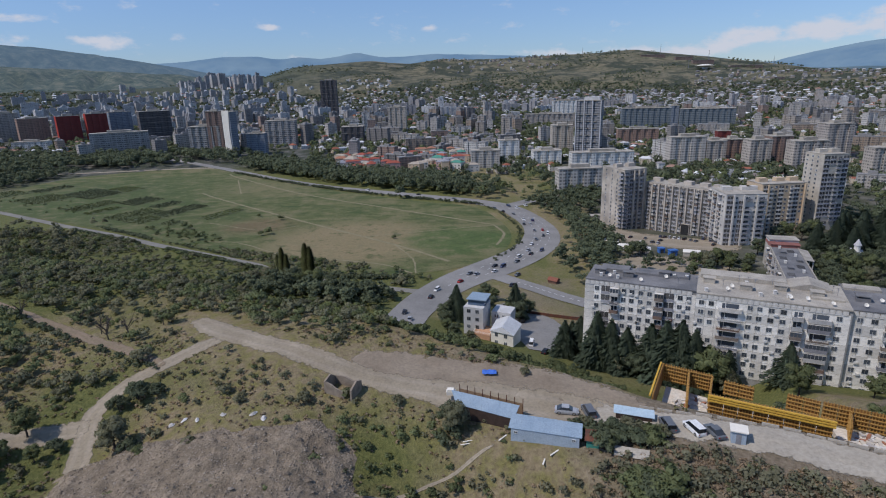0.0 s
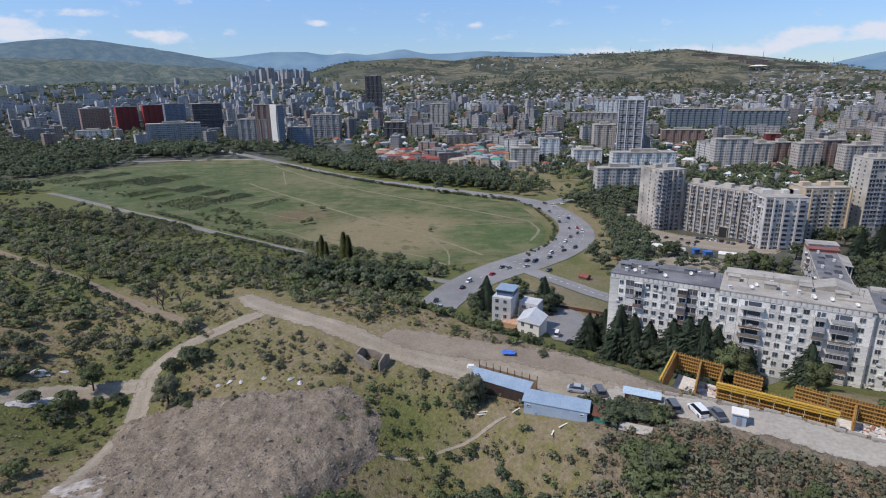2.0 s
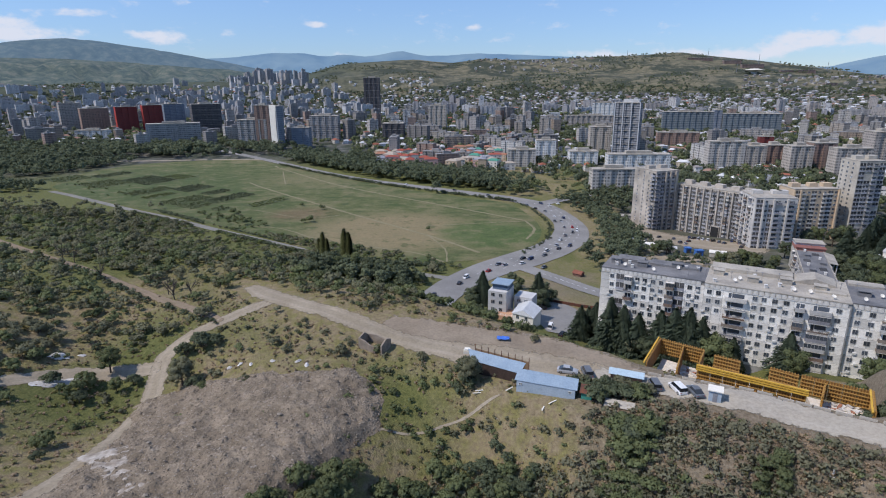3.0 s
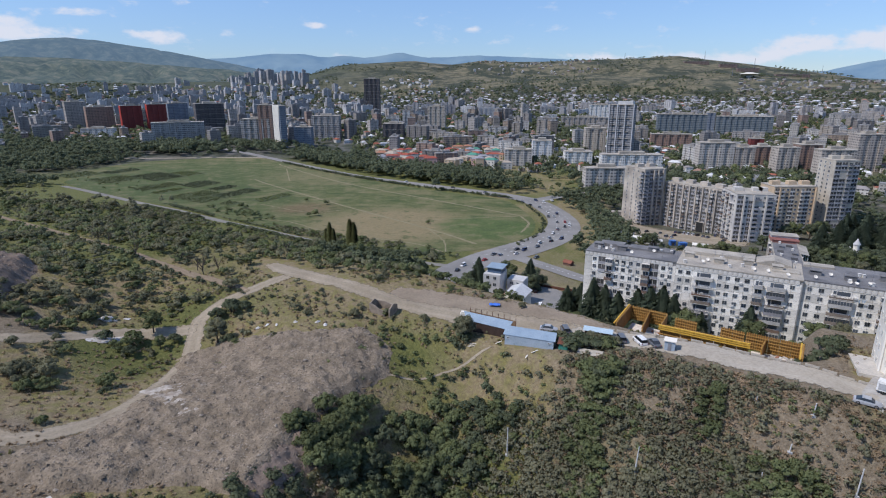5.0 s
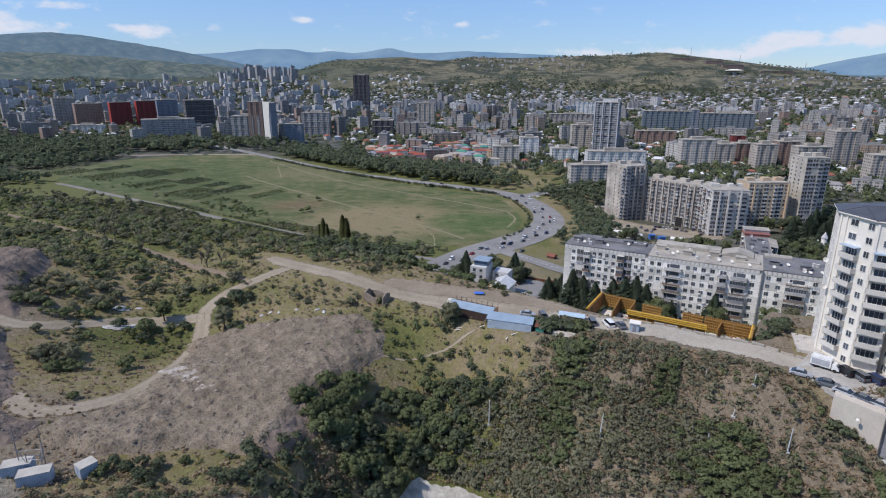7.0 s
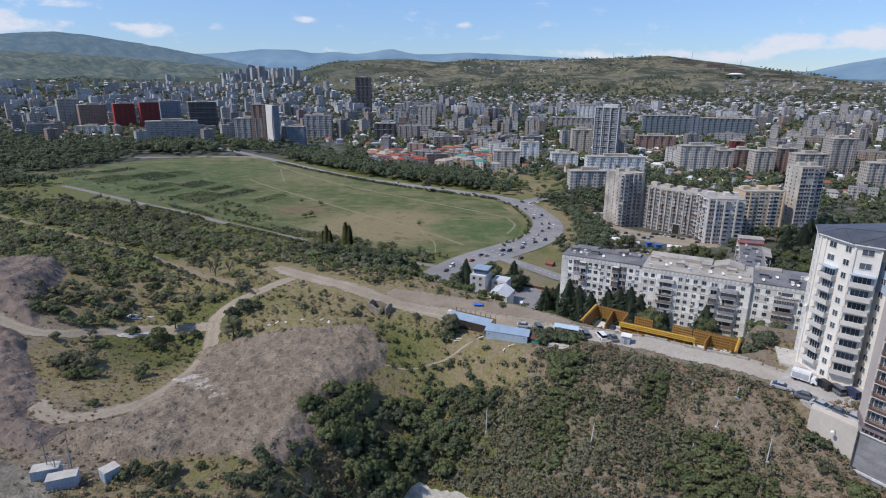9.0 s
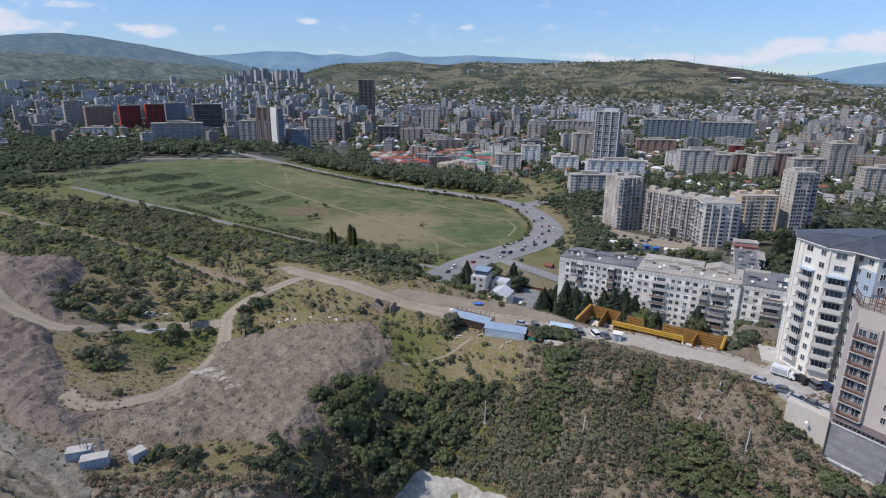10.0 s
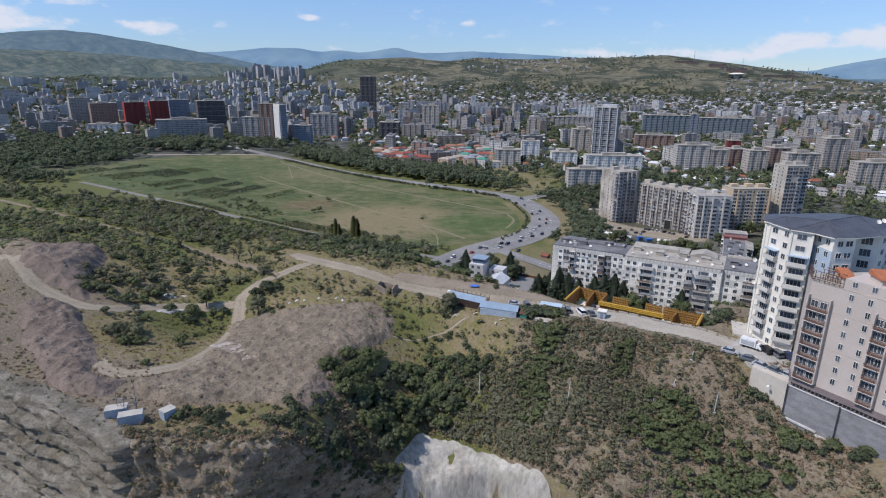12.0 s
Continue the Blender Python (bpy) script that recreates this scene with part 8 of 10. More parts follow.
def towers(r):
    return TOWER_SIZES[int(rng.integers(8))]


def slabs(r):
    return SLAB_SIZES[int(rng.integers(8))]


def houses(r):
    return rng.uniform(7, 14), rng.uniform(6, 10), rng.uniform(3.5, 8)


BLOCK_MESH = {}


def place_block(q, name, label, group):
    """One apartment building of the city: stepped wall, roof slab, lift head."""
    x, y, z, l, d, h, turn = q
    if (l, d, h) not in BLOCK_MESH:
        w = city_mesh("wall", "", "", [(0, 0, 0, l, d, h, 0, 0)], [M_CITY, M_ROOFS], "")
        roof = prism([(a * 1.012, b * 1.03) for a, b in bays(l, d)], h, h + 0.8).mesh("roof", M_ROOFS)
        room = Shape().box(-l * 0.18, -2, h + 0.8, l * 0.12, 2.4, h + 3.6).mesh("plant_room", M_ROOFS)
        BLOCK_MESH[l, d, h] = (w.data, roof, room)
        bpy.data.objects.remove(w)
    t = thing(name, label, "building", Matrix.Translation((x, y, z)) @ Matrix.Rotation(turn, 4, "Z"), group)
    for kind, me in zip(("wall", "roof", "plant_room"), BLOCK_MESH[l, d, h]):
        part(kind, me, None, t)


spots = scatter(100, -52, -22, 1000, 1900, towers, 0.95) + scatter(52, -22, 8, 880, 1700, towers, 0.95) + scatter(34, 8, 36, 860, 1600, towers, 0.95)
spots.sort(key=lambda q: q[0] ** 2 + q[1] ** 2)
for q in spots[:110]:
    place_block(q, "city_tower", "grey-beige apartment tower of the city", "city towers")
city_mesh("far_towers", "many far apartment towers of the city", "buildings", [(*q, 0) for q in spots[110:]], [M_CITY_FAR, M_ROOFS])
spots = scatter(130, -52, -18, 950, 2200, slabs, 0.8) + scatter(150, -18, 36, 640, 1700, slabs, 0.8)
spots.sort(key=lambda q: q[0] ** 2 + q[1] ** 2)
for q in spots[:120]:
    place_block(q, "city_block", "long weathered apartment block of the city", "city blocks")
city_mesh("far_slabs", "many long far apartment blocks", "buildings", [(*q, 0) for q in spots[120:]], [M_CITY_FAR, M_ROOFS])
spots = scatter(60, -29, -22, 2250, 2700, towers, 0.8) + scatter(60, -36, -20, 1800, 2300, towers, 0.8) + scatter(24, -50, -34, 1700, 2050, towers, 0.8)
city_mesh("hill_towers", "haze-paled apartment towers on the far slope", "buildings", [(*q[:5], q[5] * (1.35 if math.hypot(q[0], q[1]) > 2240 and q[0] > -0.52 * q[1] else 0.7), q[6], 0) for q in spots], [M_CITY_FAR, M_ROOFS])
spots = scatter(1100, -52, -10, 900, 2300, houses, 0.8) + scatter(1300, -12, 38, 640, 1900, houses, 0.8)
city_mesh("city_houses", "crowd of low city houses with pale and red roofs", "buildings", [(*q, rng.uniform(0, 1) > 0.3 and rng.uniform(1.2, 2.8) or 0) for q in spots], [M_CITY2, M_HOUSEROOFS])
spots = scatter(420, 0, 24, 1600, 1960, houses, 0.8) + scatter(420, 18, 40, 1600, 2420, houses, 0.8) + scatter(160, -20, 4, 1750, 2100, houses, 0.8) + scatter(70, -6, 6, 2500, 2850, houses, 0.8)
city_mesh("hillside_houses", "white and grey houses climbing the hill", "buildings", [(*q, rng.uniform(1, 2.5)) for q in spots], [M_CITY, M_ROOFS])
# villas with red, orange and green roofs beyond the belt of trees
villa_wall = [mottled("villa wall", a, b, 0.3, 2.0) for a, b in (((0.60, 0.57, 0.52), (0.5, 0.47, 0.42)), ((0.52, 0.40, 0.28), (0.45, 0.34, 0.24)), ((0.55, 0.36, 0.32), (0.47, 0.3, 0.27)))]
villa_roof = [mottled("villa roof", a, b, 0.5, 3.0) for a, b in (((0.32, 0.085, 0.06), (0.26, 0.075, 0.05)), ((0.36, 0.17, 0.10), (0.30, 0.14, 0.09)), ((0.08, 0.26, 0.19), (0.07, 0.21, 0.16)), ((0.30, 0.30, 0.32), (0.22, 0.22, 0.24)), ((0.40, 0.34, 0.27), (0.33, 0.28, 0.23)))]
for k in range(58):
    for _ in range(40):
        az, r = radians(rng.uniform(-15.5, -0.5)), rng.uniform(690, 850)
        x, y = r * math.sin(az), r * math.cos(az)
        if free(x, y, 7):
            break
    take(x, y, 7)
    l, d, h, rh = rng.uniform(11, 18), rng.uniform(9, 12), rng.uniform(8, 14), rng.uniform(1.4, 2.8)
    v = thing("villa", ("white villa with a red roof", "tan villa with an orange roof", "pinkish villa with a coloured roof")[k % 3], "house", Matrix.Translation((x, y, gz(x, y))) @ Matrix.Rotation(rng.choice([0.2, 1.7, -0.4]), 4, "Z"), "villas")
    part("wall", Shape().box(-l / 2, -d / 2, -3, l / 2, d / 2, h), villa_wall[k % 3], v)
    s = Shape()
    s.solid([(-l / 2 - .35, -d / 2 - .35, h), (l / 2 + .35, -d / 2 - .35, h), (l / 2 + .35, d / 2 + .35, h), (-l / 2 - .35, d / 2 + .35, h), (-l / 4, 0, h + rh), (l / 4, 0, h + rh)], [(0, 1, 5, 4), (1, 2, 5), (2, 3, 4, 5), (3, 0, 4), (3, 2, 1, 0)])
    part("roof", s, villa_roof[int(rng.choice([0, 0, 1, 2, 3, 3, 4, 4]))], v)
    for f in range(int(h / 3.2)):
        for j in range(3):
            part("window", window_mesh(1.8, 1.45), None, v, m=Matrix.Translation((-l / 2 + l * (j + 0.5) / 3, -d / 2, 0.9 + 3.2 * f)))

# trees between the houses
far_tree = [bush_tris(500 + s, 4.0, 7.5, 20, 1.5, 2, 0) for s in range(3)]


def city_trees(n, az0, az1, r0, r1, lo, hi, clear=2):
    out = []
    while len(out) < n:
        az, r = radians(rng.uniform(az0, az1)), math.sqrt(rng.uniform(r0 ** 2, r1 ** 2))
        x, y = r * math.sin(az), r * math.cos(az)
        if in_city(x, y) and free(x, y, clear - 4):
            out.append((x, y, rng.uniform(lo, hi), rng.uniform(0, 6.3), rng.integers(3)))
    return out


strew("city_trees", "dark trees between the city buildings", "trees", far_tree, city_trees(6600, -54, 40, 560, 2100, 0.7, 1.7), M_LEAF_DARK)
strew("city_trees", "green trees between the city buildings", "trees", far_tree, city_trees(3600, -40, 40, 560, 1500, 0.6, 1.4), M_LEAF)
strew("hill_trees", "dark scrub and trees on the hills", "trees", far_tree, [q for q in city_trees(9000, -54, 40, 1850, 2900, 0.4, 1.25) if fbm(q[0], q[1], 170, 5, 73) > 0.45 + 0.13 * smooth(2000, 2700, math.hypot(q[0], q[1]))], M_LEAF_DARK)

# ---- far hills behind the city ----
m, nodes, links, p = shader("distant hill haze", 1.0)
# air haze is put into these hills: bluish base colours and a blue glow
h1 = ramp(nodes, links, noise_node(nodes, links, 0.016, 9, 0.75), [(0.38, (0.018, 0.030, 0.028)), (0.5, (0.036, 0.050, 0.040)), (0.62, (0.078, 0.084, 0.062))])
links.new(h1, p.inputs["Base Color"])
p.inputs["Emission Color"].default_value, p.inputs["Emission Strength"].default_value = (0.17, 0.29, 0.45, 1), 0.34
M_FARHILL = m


def far_hill(label, r, crest, seed, mat, foot=0.0):
    """A range of hills at one distance; crest gives its height by compass angle."""
    az = np.radians(np.linspace(-75, 60, 220))
    s_v, s_f = [], []
    top = np.interp(np.degrees(az), [c[0] for c in crest], [c[1] for c in crest]) + (fbm(np.degrees(az) * 10, az * 0, 14, 4, seed) - 0.5) * 12
    rows = 14
    for k in range(rows):
        u = k / (rows - 1)
        rr = r - 700 * (1 - u)
        z = foot + (top - foot) * (u ** 0.8) + (fbm(np.degrees(az) * 9, az * 0 + k * 2.0, 5, 4, seed + 3) - 0.5) * 95 * math.sin(math.pi * u)
        s_v.append(np.stack([rr * np.sin(az), rr * np.cos(az), z], -1))
    co = np.concatenate(s_v)
    n = len(az)
    i = np.arange(n * rows).reshape(rows, n)
    q = np.stack([i[:-1, :-1], i[:-1, 1:], i[1:, 1:], i[1:, :-1]], -1).reshape(-1, 4)
    me = quick_mesh("far_hill", co, q, [mat])
    me.polygons.foreach_set("use_smooth", np.ones(len(q), bool))
    return tagged(new("backdrop", me), label, "hills", kind="structure")


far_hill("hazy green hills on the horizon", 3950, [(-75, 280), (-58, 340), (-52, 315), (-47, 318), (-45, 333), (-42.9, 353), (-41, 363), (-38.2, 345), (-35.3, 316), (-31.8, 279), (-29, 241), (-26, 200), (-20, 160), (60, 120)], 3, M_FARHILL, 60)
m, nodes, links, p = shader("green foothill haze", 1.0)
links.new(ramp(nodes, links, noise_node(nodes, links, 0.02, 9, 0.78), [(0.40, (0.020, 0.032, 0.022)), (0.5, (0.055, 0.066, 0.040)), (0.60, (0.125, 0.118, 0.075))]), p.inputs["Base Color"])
# a weaker bluish glow stands in for the haze before the foothills
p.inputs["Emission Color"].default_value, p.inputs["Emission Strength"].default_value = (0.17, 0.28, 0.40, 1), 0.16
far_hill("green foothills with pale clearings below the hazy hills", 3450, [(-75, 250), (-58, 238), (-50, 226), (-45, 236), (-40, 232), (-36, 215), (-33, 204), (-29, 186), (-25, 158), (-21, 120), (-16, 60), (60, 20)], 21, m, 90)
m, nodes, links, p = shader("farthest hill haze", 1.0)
# farthest range: haze as blue base colour and the strongest glow
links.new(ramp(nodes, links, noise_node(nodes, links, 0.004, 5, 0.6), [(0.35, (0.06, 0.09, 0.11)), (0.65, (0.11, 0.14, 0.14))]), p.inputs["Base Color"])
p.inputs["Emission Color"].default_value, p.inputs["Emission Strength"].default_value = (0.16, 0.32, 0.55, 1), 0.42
far_hill("haze-blue hills on the far horizon", 4700, [(-75, 250), (-40, 270), (-31, 290), (-28.5, 302), (-25.4, 332), (-22.1, 335), (-20.3, 315), (-18.4, 327), (-16.5, 313), (-14.5, 331), (-13, 354), (-11.8, 334), (-10.3, 314), (-5.2, 330), (-0.2, 313), (4, 290), (15, 210), (24, 190), (27, 250), (30, 290), (33, 318), (38, 328), (60, 250)], 8, m, 40)


# ---- spoil heaps and quarry ----
def inside(poly, x, y):
    """Which points of arrays lie in a polygon."""
    ok = np.zeros(x.shape, bool)
    n = len(poly)
    for i in range(n):
        (x0, y0), (x1, y1) = poly[i], poly[(i + 1) % n]
        cross = ((y0 > y) != (y1 > y)) & (x < (x1 - x0) * (y - y0) / (y1 - y0 + 1e-12) + x0)
        ok ^= cross
    return ok


def edge_gap(poly, x, y):
    """Distance of points to a polygon's outline."""
    best = np.full(x.shape, 1e9)
    n = len(poly)
    for i in range(n):
        a, b = np.array(poly[i], float), np.array(poly[(i + 1) % n], float)
        d = b - a
        t = np.clip(((x - a[0]) * d[0] + (y - a[1]) * d[1]) / (d @ d), 0, 1)
        best = np.minimum(best, np.hypot(x - a[0] - t * d[0], y - a[1] - t * d[1]))
    return best


STONES = []


def heap(outline, rise, lump, ramp_w, step, label, mat, seed, stones=0):
    """A dumped heap of broken ground inside a plan outline, steep at its rim."""
    loop = [(q.x, q.y) for q in curve_points(outline + outline[:1], 3)[:-1]]
    xs, ys = [q[0] for q in loop], [q[1] for q in loop]
    gxs, gys = np.arange(min(xs) - 1, max(xs) + 1, step), np.arange(min(ys) - 1, max(ys) + 1, step)
    X, Y = np.meshgrid(gxs, gys)
    # a ragged rim
    Xw, Yw = X + (fbm(X, Y, 3.5, 3, seed) - 0.5) * 3.0, Y + (fbm(X, Y, 3.5, 3, seed + 7) - 0.5) * 3.0
    within, gap = inside(loop, Xw, Yw), edge_gap(loop, Xw, Yw)
    body = np.where(within, 1, -1) * gap
    z = ground_z(X, Y) + smooth(-0.3, ramp_w, body) * (rise * (0.55 + 0.9 * fbm(X, Y, 14, 3, seed + 1)) + (fbm(X, Y, 2.2, 5, seed + 2) - 0.45) * lump + (fbm(X, Y, 1.1, 3, seed + 4) - 0.5) * 0.95) - 0.12 * (body < 0.1)
    keep = body > -0.5
    n = X.shape[1]
    i = np.arange(X.size).reshape(X.shape)
    q = np.stack([i[:-1, :-1], i[:-1, 1:], i[1:, 1:], i[1:, :-1]], -1).reshape(-1, 4)
    q = q[keep.ravel()[q].all(1)]
    used, inv = np.unique(q, return_inverse=True)
    co = np.stack([X.ravel(), Y.ravel(), z.ravel()], -1)[used]
    ob = tagged(new("rubble_mound", quick_mesh("rubble_mound", co, inv.reshape(-1, 4), [mat])), label, "heap", "spoil heaps")
    r = np.random.default_rng(seed)
    deep = np.argwhere(body.ravel()[used] > 0.2)[:, 0]
    for k in r.choice(deep, stones):
        STONES.append((*co[k], r.uniform(0.09, 0.26) * (2.2 if r.uniform() < 0.04 else 1)))
    return ob


M_RUBBLE2 = mottled("brownish rubble", (0.215, 0.165, 0.132), (0.15, 0.115, 0.092), 0.1, 1.0, relief=0.6)
heap([(-86, 96), (-78, 100), (-66, 102), (-50, 102.5), (-38, 105), (-30.5, 101), (-28, 91), (-33, 77), (-37.5, 66), (-38, 56), (-40, 46), (-50, 45), (-60, 43), (-72, 38), (-84, 42), (-80, 50), (-76.5, 60), (-77, 70), (-79, 82)], 1.5, 1.3, 3.5, 0.45, "broad grey heap of dumped rubble and gravel", M_RUBBLE, 5, 8200)
heap([(-84, 46), (-95, 47), (-101, 56), (-113, 68), (-128, 79), (-140, 80), (-140, 72), (-126, 58), (-113, 48), (-98, 38), (-86, 37)], 1.5, 2.2, 3.0, 0.5, "long bank of brown rubble beside the track", M_RUBBLE2, 15, 1700)
heap([(-128, 84), (-134, 96), (-141, 109), (-148, 122), (-160, 128), (-172, 124), (-170, 108), (-158, 93), (-142, 87)], 2.8, 2.6, 5, 0.6, "dark heap of rubble on the hilltop", M_RUBBLE2, 25, 1100)
heap([(-160, 118), (-176, 128), (-200, 140), (-215, 136), (-196, 120), (-172, 110)], 2.0, 2.0, 5, 0.9, "grey bank of spoil on the hilltop", M_RUBBLE, 35, 100)
heap([(-45, 56), (-40, 66), (-36, 66), (-34, 58), (-37, 48), (-42, 46)], 0.9, 1.6, 2.0, 0.35, "dark tail of brown rubble at the heap's foot", M_RUBBLE2, 45, 320)
heap([(-77, 72), (-70, 75), (-64, 69.5), (-60.5, 66), (-61, 62), (-66, 64.5), (-72, 67.5)], 0.12, 0.5, 2.5, 0.4, "patch of pale dusty spoil on the heap", M_PALESPOIL, 55)
bpy.data.objects["rubble_mound.005"].location.z = 1.45


def spoil(x, y, rx, ry, turn, rise, seed):
    """A low dumped patch of white rubble with a ragged rim."""
    g = np.linspace(-1.15, 1.15, 40)
    U, W = np.meshgrid(g, g)
    c, sn = math.cos(turn), math.sin(turn)
    X, Y = x + U * rx * c - W * ry * sn, y + U * rx * sn + W * ry * c
    d = np.hypot(U, W) + (fbm(X, Y, 1.3, 3, seed) - 0.5) * 0.75
    Z = ground_z(X, Y) + 0.14 + rise * smooth(1.0, 0.2, d) * (0.4 + 1.2 * fbm(X, Y, 0.9, 3, seed + 1))
    i = np.arange(1600).reshape(40, 40)
    q = np.stack([i[:-1, :-1], i[:-1, 1:], i[1:, 1:], i[1:, :-1]], -1).reshape(-1, 4)
    q = q[(d.ravel() < 1.0)[q].all(1)]
    tagged(new("rubble_mound", quick_mesh("rubble_mound", np.stack([X.ravel(), Y.ravel(), Z.ravel()], -1), q, [M_CHALK])), "small heap of white rubble on grass", "heap", "spoil heaps")


spoil(-113.4, 105.6, 2.2, 1.5, 0.4, 0.9, 61)
spoil(-107.0, 96.4, 4.2, 1.6, 0.75, 0.3, 63)
spoil(-104.5, 99.5, 1.6, 0.9, 0.2, 0.3, 65)
spoil(-109.5, 108.5, 1.0, 0.6, 0.2, 0.3, 67)
for k, (x, y) in enumerate(((-68, 105.4), (-65.5, 106.2), (-62.5, 105.6), (-57.5, 106.4), (-51, 106.0), (-48.5, 104.8))):
    spoil(x, y, 0.8, 0.5, k, 0.35, 71 + k)

stone_v = np.array([(0, 0, 0.7), (1, 0, 0.1), (0.2, 0.9, 0), (-0.9, 0.3, 0.1), (-0.4, -0.9, 0), (0.5, -0.7, 0.2), (0, 0, -0.5)])
stone_f = [(0, 1, 2, 2), (0, 2, 3, 3), (0, 3, 4, 4), (0, 4, 5, 5), (0, 5, 1, 1)]
s = Shape()
r = random.Random(8)
for k in range(900):
    # loose stones on bare ground and on the slope below the heaps
    x, y = r.uniform(-130, 80), r.uniform(30, 108)
    if y > brink(x) and r.random() < 0.5:
        STONES.append((x, y, gz(x, y), r.uniform(0.08, 0.22)))
for x, y, z, a in STONES:
    t = r.uniform(0, 6.3)
    c, sn = math.cos(t) * a, math.sin(t) * a
    k1, k2 = r.uniform(0.6, 1.3), r.uniform(0.5, 1.1)
    pts = [(x + (p[0] * c - p[1] * sn) * k1, y + (p[0] * sn + p[1] * c), z + p[2] * a * k2) for p in stone_v]
    s.solid(pts, [f[:3] for f in stone_f])
ob = part("loose_stones", s, islands("loose stones", [(0.24, 0.195, 0.148), (0.18, 0.145, 0.108), (0.29, 0.245, 0.195), (0.13, 0.105, 0.08)]))
tagged(ob, "loose broken stones lying on the heaps", "stones", kind="stuff")


# pale cut face of the quarry
def cliff_face():
    cols, rows = 110, 60
    co = []
    for j in range(rows):
        v = j / (rows - 1)
        for i in range(cols):
            u = i / (cols - 1)
            x = -19 + 46 * u
            y0 = float(face_top(x)) + (float(fbm(x, 0, 2.2, 3, 77)) - 0.5) * 2.0
            y = y0 - v * 34
            z = gz(x, y) + 0.35 + (float(fbm(x, y, 2.4, 5, 79)) - 0.5) * 2.2 * min(1, v * 10)
            co.append((x, y, z))
    i = np.arange(cols * rows).reshape(rows, cols)
    q = np.stack([i[1:, :-1], i[1:, 1:], i[:-1, 1:], i[:-1, :-1]], -1).reshape(-1, 4)
    return quick_mesh("quarry_face", np.array(co), q, [M_ROCK])


# natural rock of the quarry's rim: bedded grey stone, then crumbling brown earth
def bedded(name, pale, dark, layer, relief):
    """Rock in level beds of differing tone, stained and broken."""
    m, nodes, links, p = shader(name, 0.95)
    beds_n = noise_node(nodes, links, 1.0, 7, 0.7, stretch=(0.10, 0.10, layer))
    spots_n, fine = noise_node(nodes, links, 0.16, 6, 0.65), noise_node(nodes, links, 1.8, 8, 0.72)
    col = mixed(nodes, links, ranged(nodes, links, beds_n, 0.36, 0.62), dark, pale)
    col = mixed(nodes, links, ranged(nodes, links, spots_n, 0.50, 0.66, 0.0, 0.7), col, (0.16, 0.135, 0.09))
    col = mixed(nodes, links, 0.7, col, ramp(nodes, links, fine, [(0.28, (0.35, 0.35, 0.35)), (0.5, (1, 1, 1)), (0.78, (1.45, 1.45, 1.45))]), "MULTIPLY")
    links.new(col, p.inputs["Base Color"])
    bumpy(nodes, links, p, fine, 1.0, relief)
    return m


M_BEDDED = bedded("bedded grey rock", (0.315, 0.282, 0.225), (0.125, 0.108, 0.083), 1.3, 0.6)
M_CRUMBLE = bedded("crumbling brown earth", (0.36, 0.295, 0.215), (0.185, 0.147, 0.105), 0.5, 0.7)


def rim_cliff(x0, x1, cols, rows, ledge, broken, mat, label, seed):
    """A strip of cliff under the rim from x0 to x1, stepped by beds and broken by gullies; gives its points too."""
    xs = np.linspace(x0, x1, cols)
    v = np.linspace(0, 1, rows)[:, None]
    X = np.repeat(xs[None], rows, 0)
    pit = -0.9 + 30 * v ** 1.5
    Y = brink(X) - pit
    Z = height(X, Y)
    slant = Z + 0.10 * X + (fbm(X, Y * 0 + Z, 11, 4, seed) - 0.5) * 2.4
    bed = slant / 1.35
    hard = fbm(np.floor(bed) * 7.3, X * 0.04, 1.0, 2, seed + 1)
    nxt = fbm(np.floor(bed) * 7.3 + 7.3, X * 0.04, 1.0, 2, seed + 1)
    out = ledge * (hard + (nxt - hard) * smooth(0.78, 0.97, bed - np.floor(bed)))
    rough = fbm(X * 1.0, Z * 1.1 + Y * 0.3, 6.5, 5, seed + 2)
    out = out + broken * np.abs(rough - 0.5) * 3.2 + (fbm(X, Z, 1.6, 4, seed + 3) - 0.3) * 0.9
    fade = smooth(0, 0.16, v) * smooth(x0, x0 + 5, xs) * smooth(x1, x1 - 5, xs)
    Y = Y - (0.15 + out) * fade
    X = X - 0.27 * out * fade
    Z = Z + 0.30 + (fbm(X, Y, 2.0, 4, seed + 4) - 0.5) * 1.0 * fade
    co = np.stack([X.ravel(), Y.ravel(), Z.ravel()], -1)
    i = np.arange(cols * rows).reshape(rows, cols)
    q = np.stack([i[1:, :-1], i[1:, 1:], i[:-1, 1:], i[:-1, :-1]], -1).reshape(-1, 4)
    tagged(new("cliff", quick_mesh("cliff", co, q, [mat])), label, "cliff", kind="structure")
    return co


grey_rim = rim_cliff(-150, -64, 260, 190, 4.2, 1.0, M_BEDDED, "grey bedded rock cliff under the hilltop rim", 141)
brown_rim = rim_cliff(-71, -17, 180, 110, 1.6, 2.2, M_CRUMBLE, "crumbling brown earth cliff with ledges", 161)
cr = np.random.default_rng(41)


def cling(points, n, lo, hi):
    """Places for plants on a cliff's points."""
    pick = points[cr.integers(0, len(points), n)]
    return [(p[0], p[1], cr.uniform(lo, hi), cr.uniform(0, 6.3), cr.integers(4), p[2]) for p in pick]


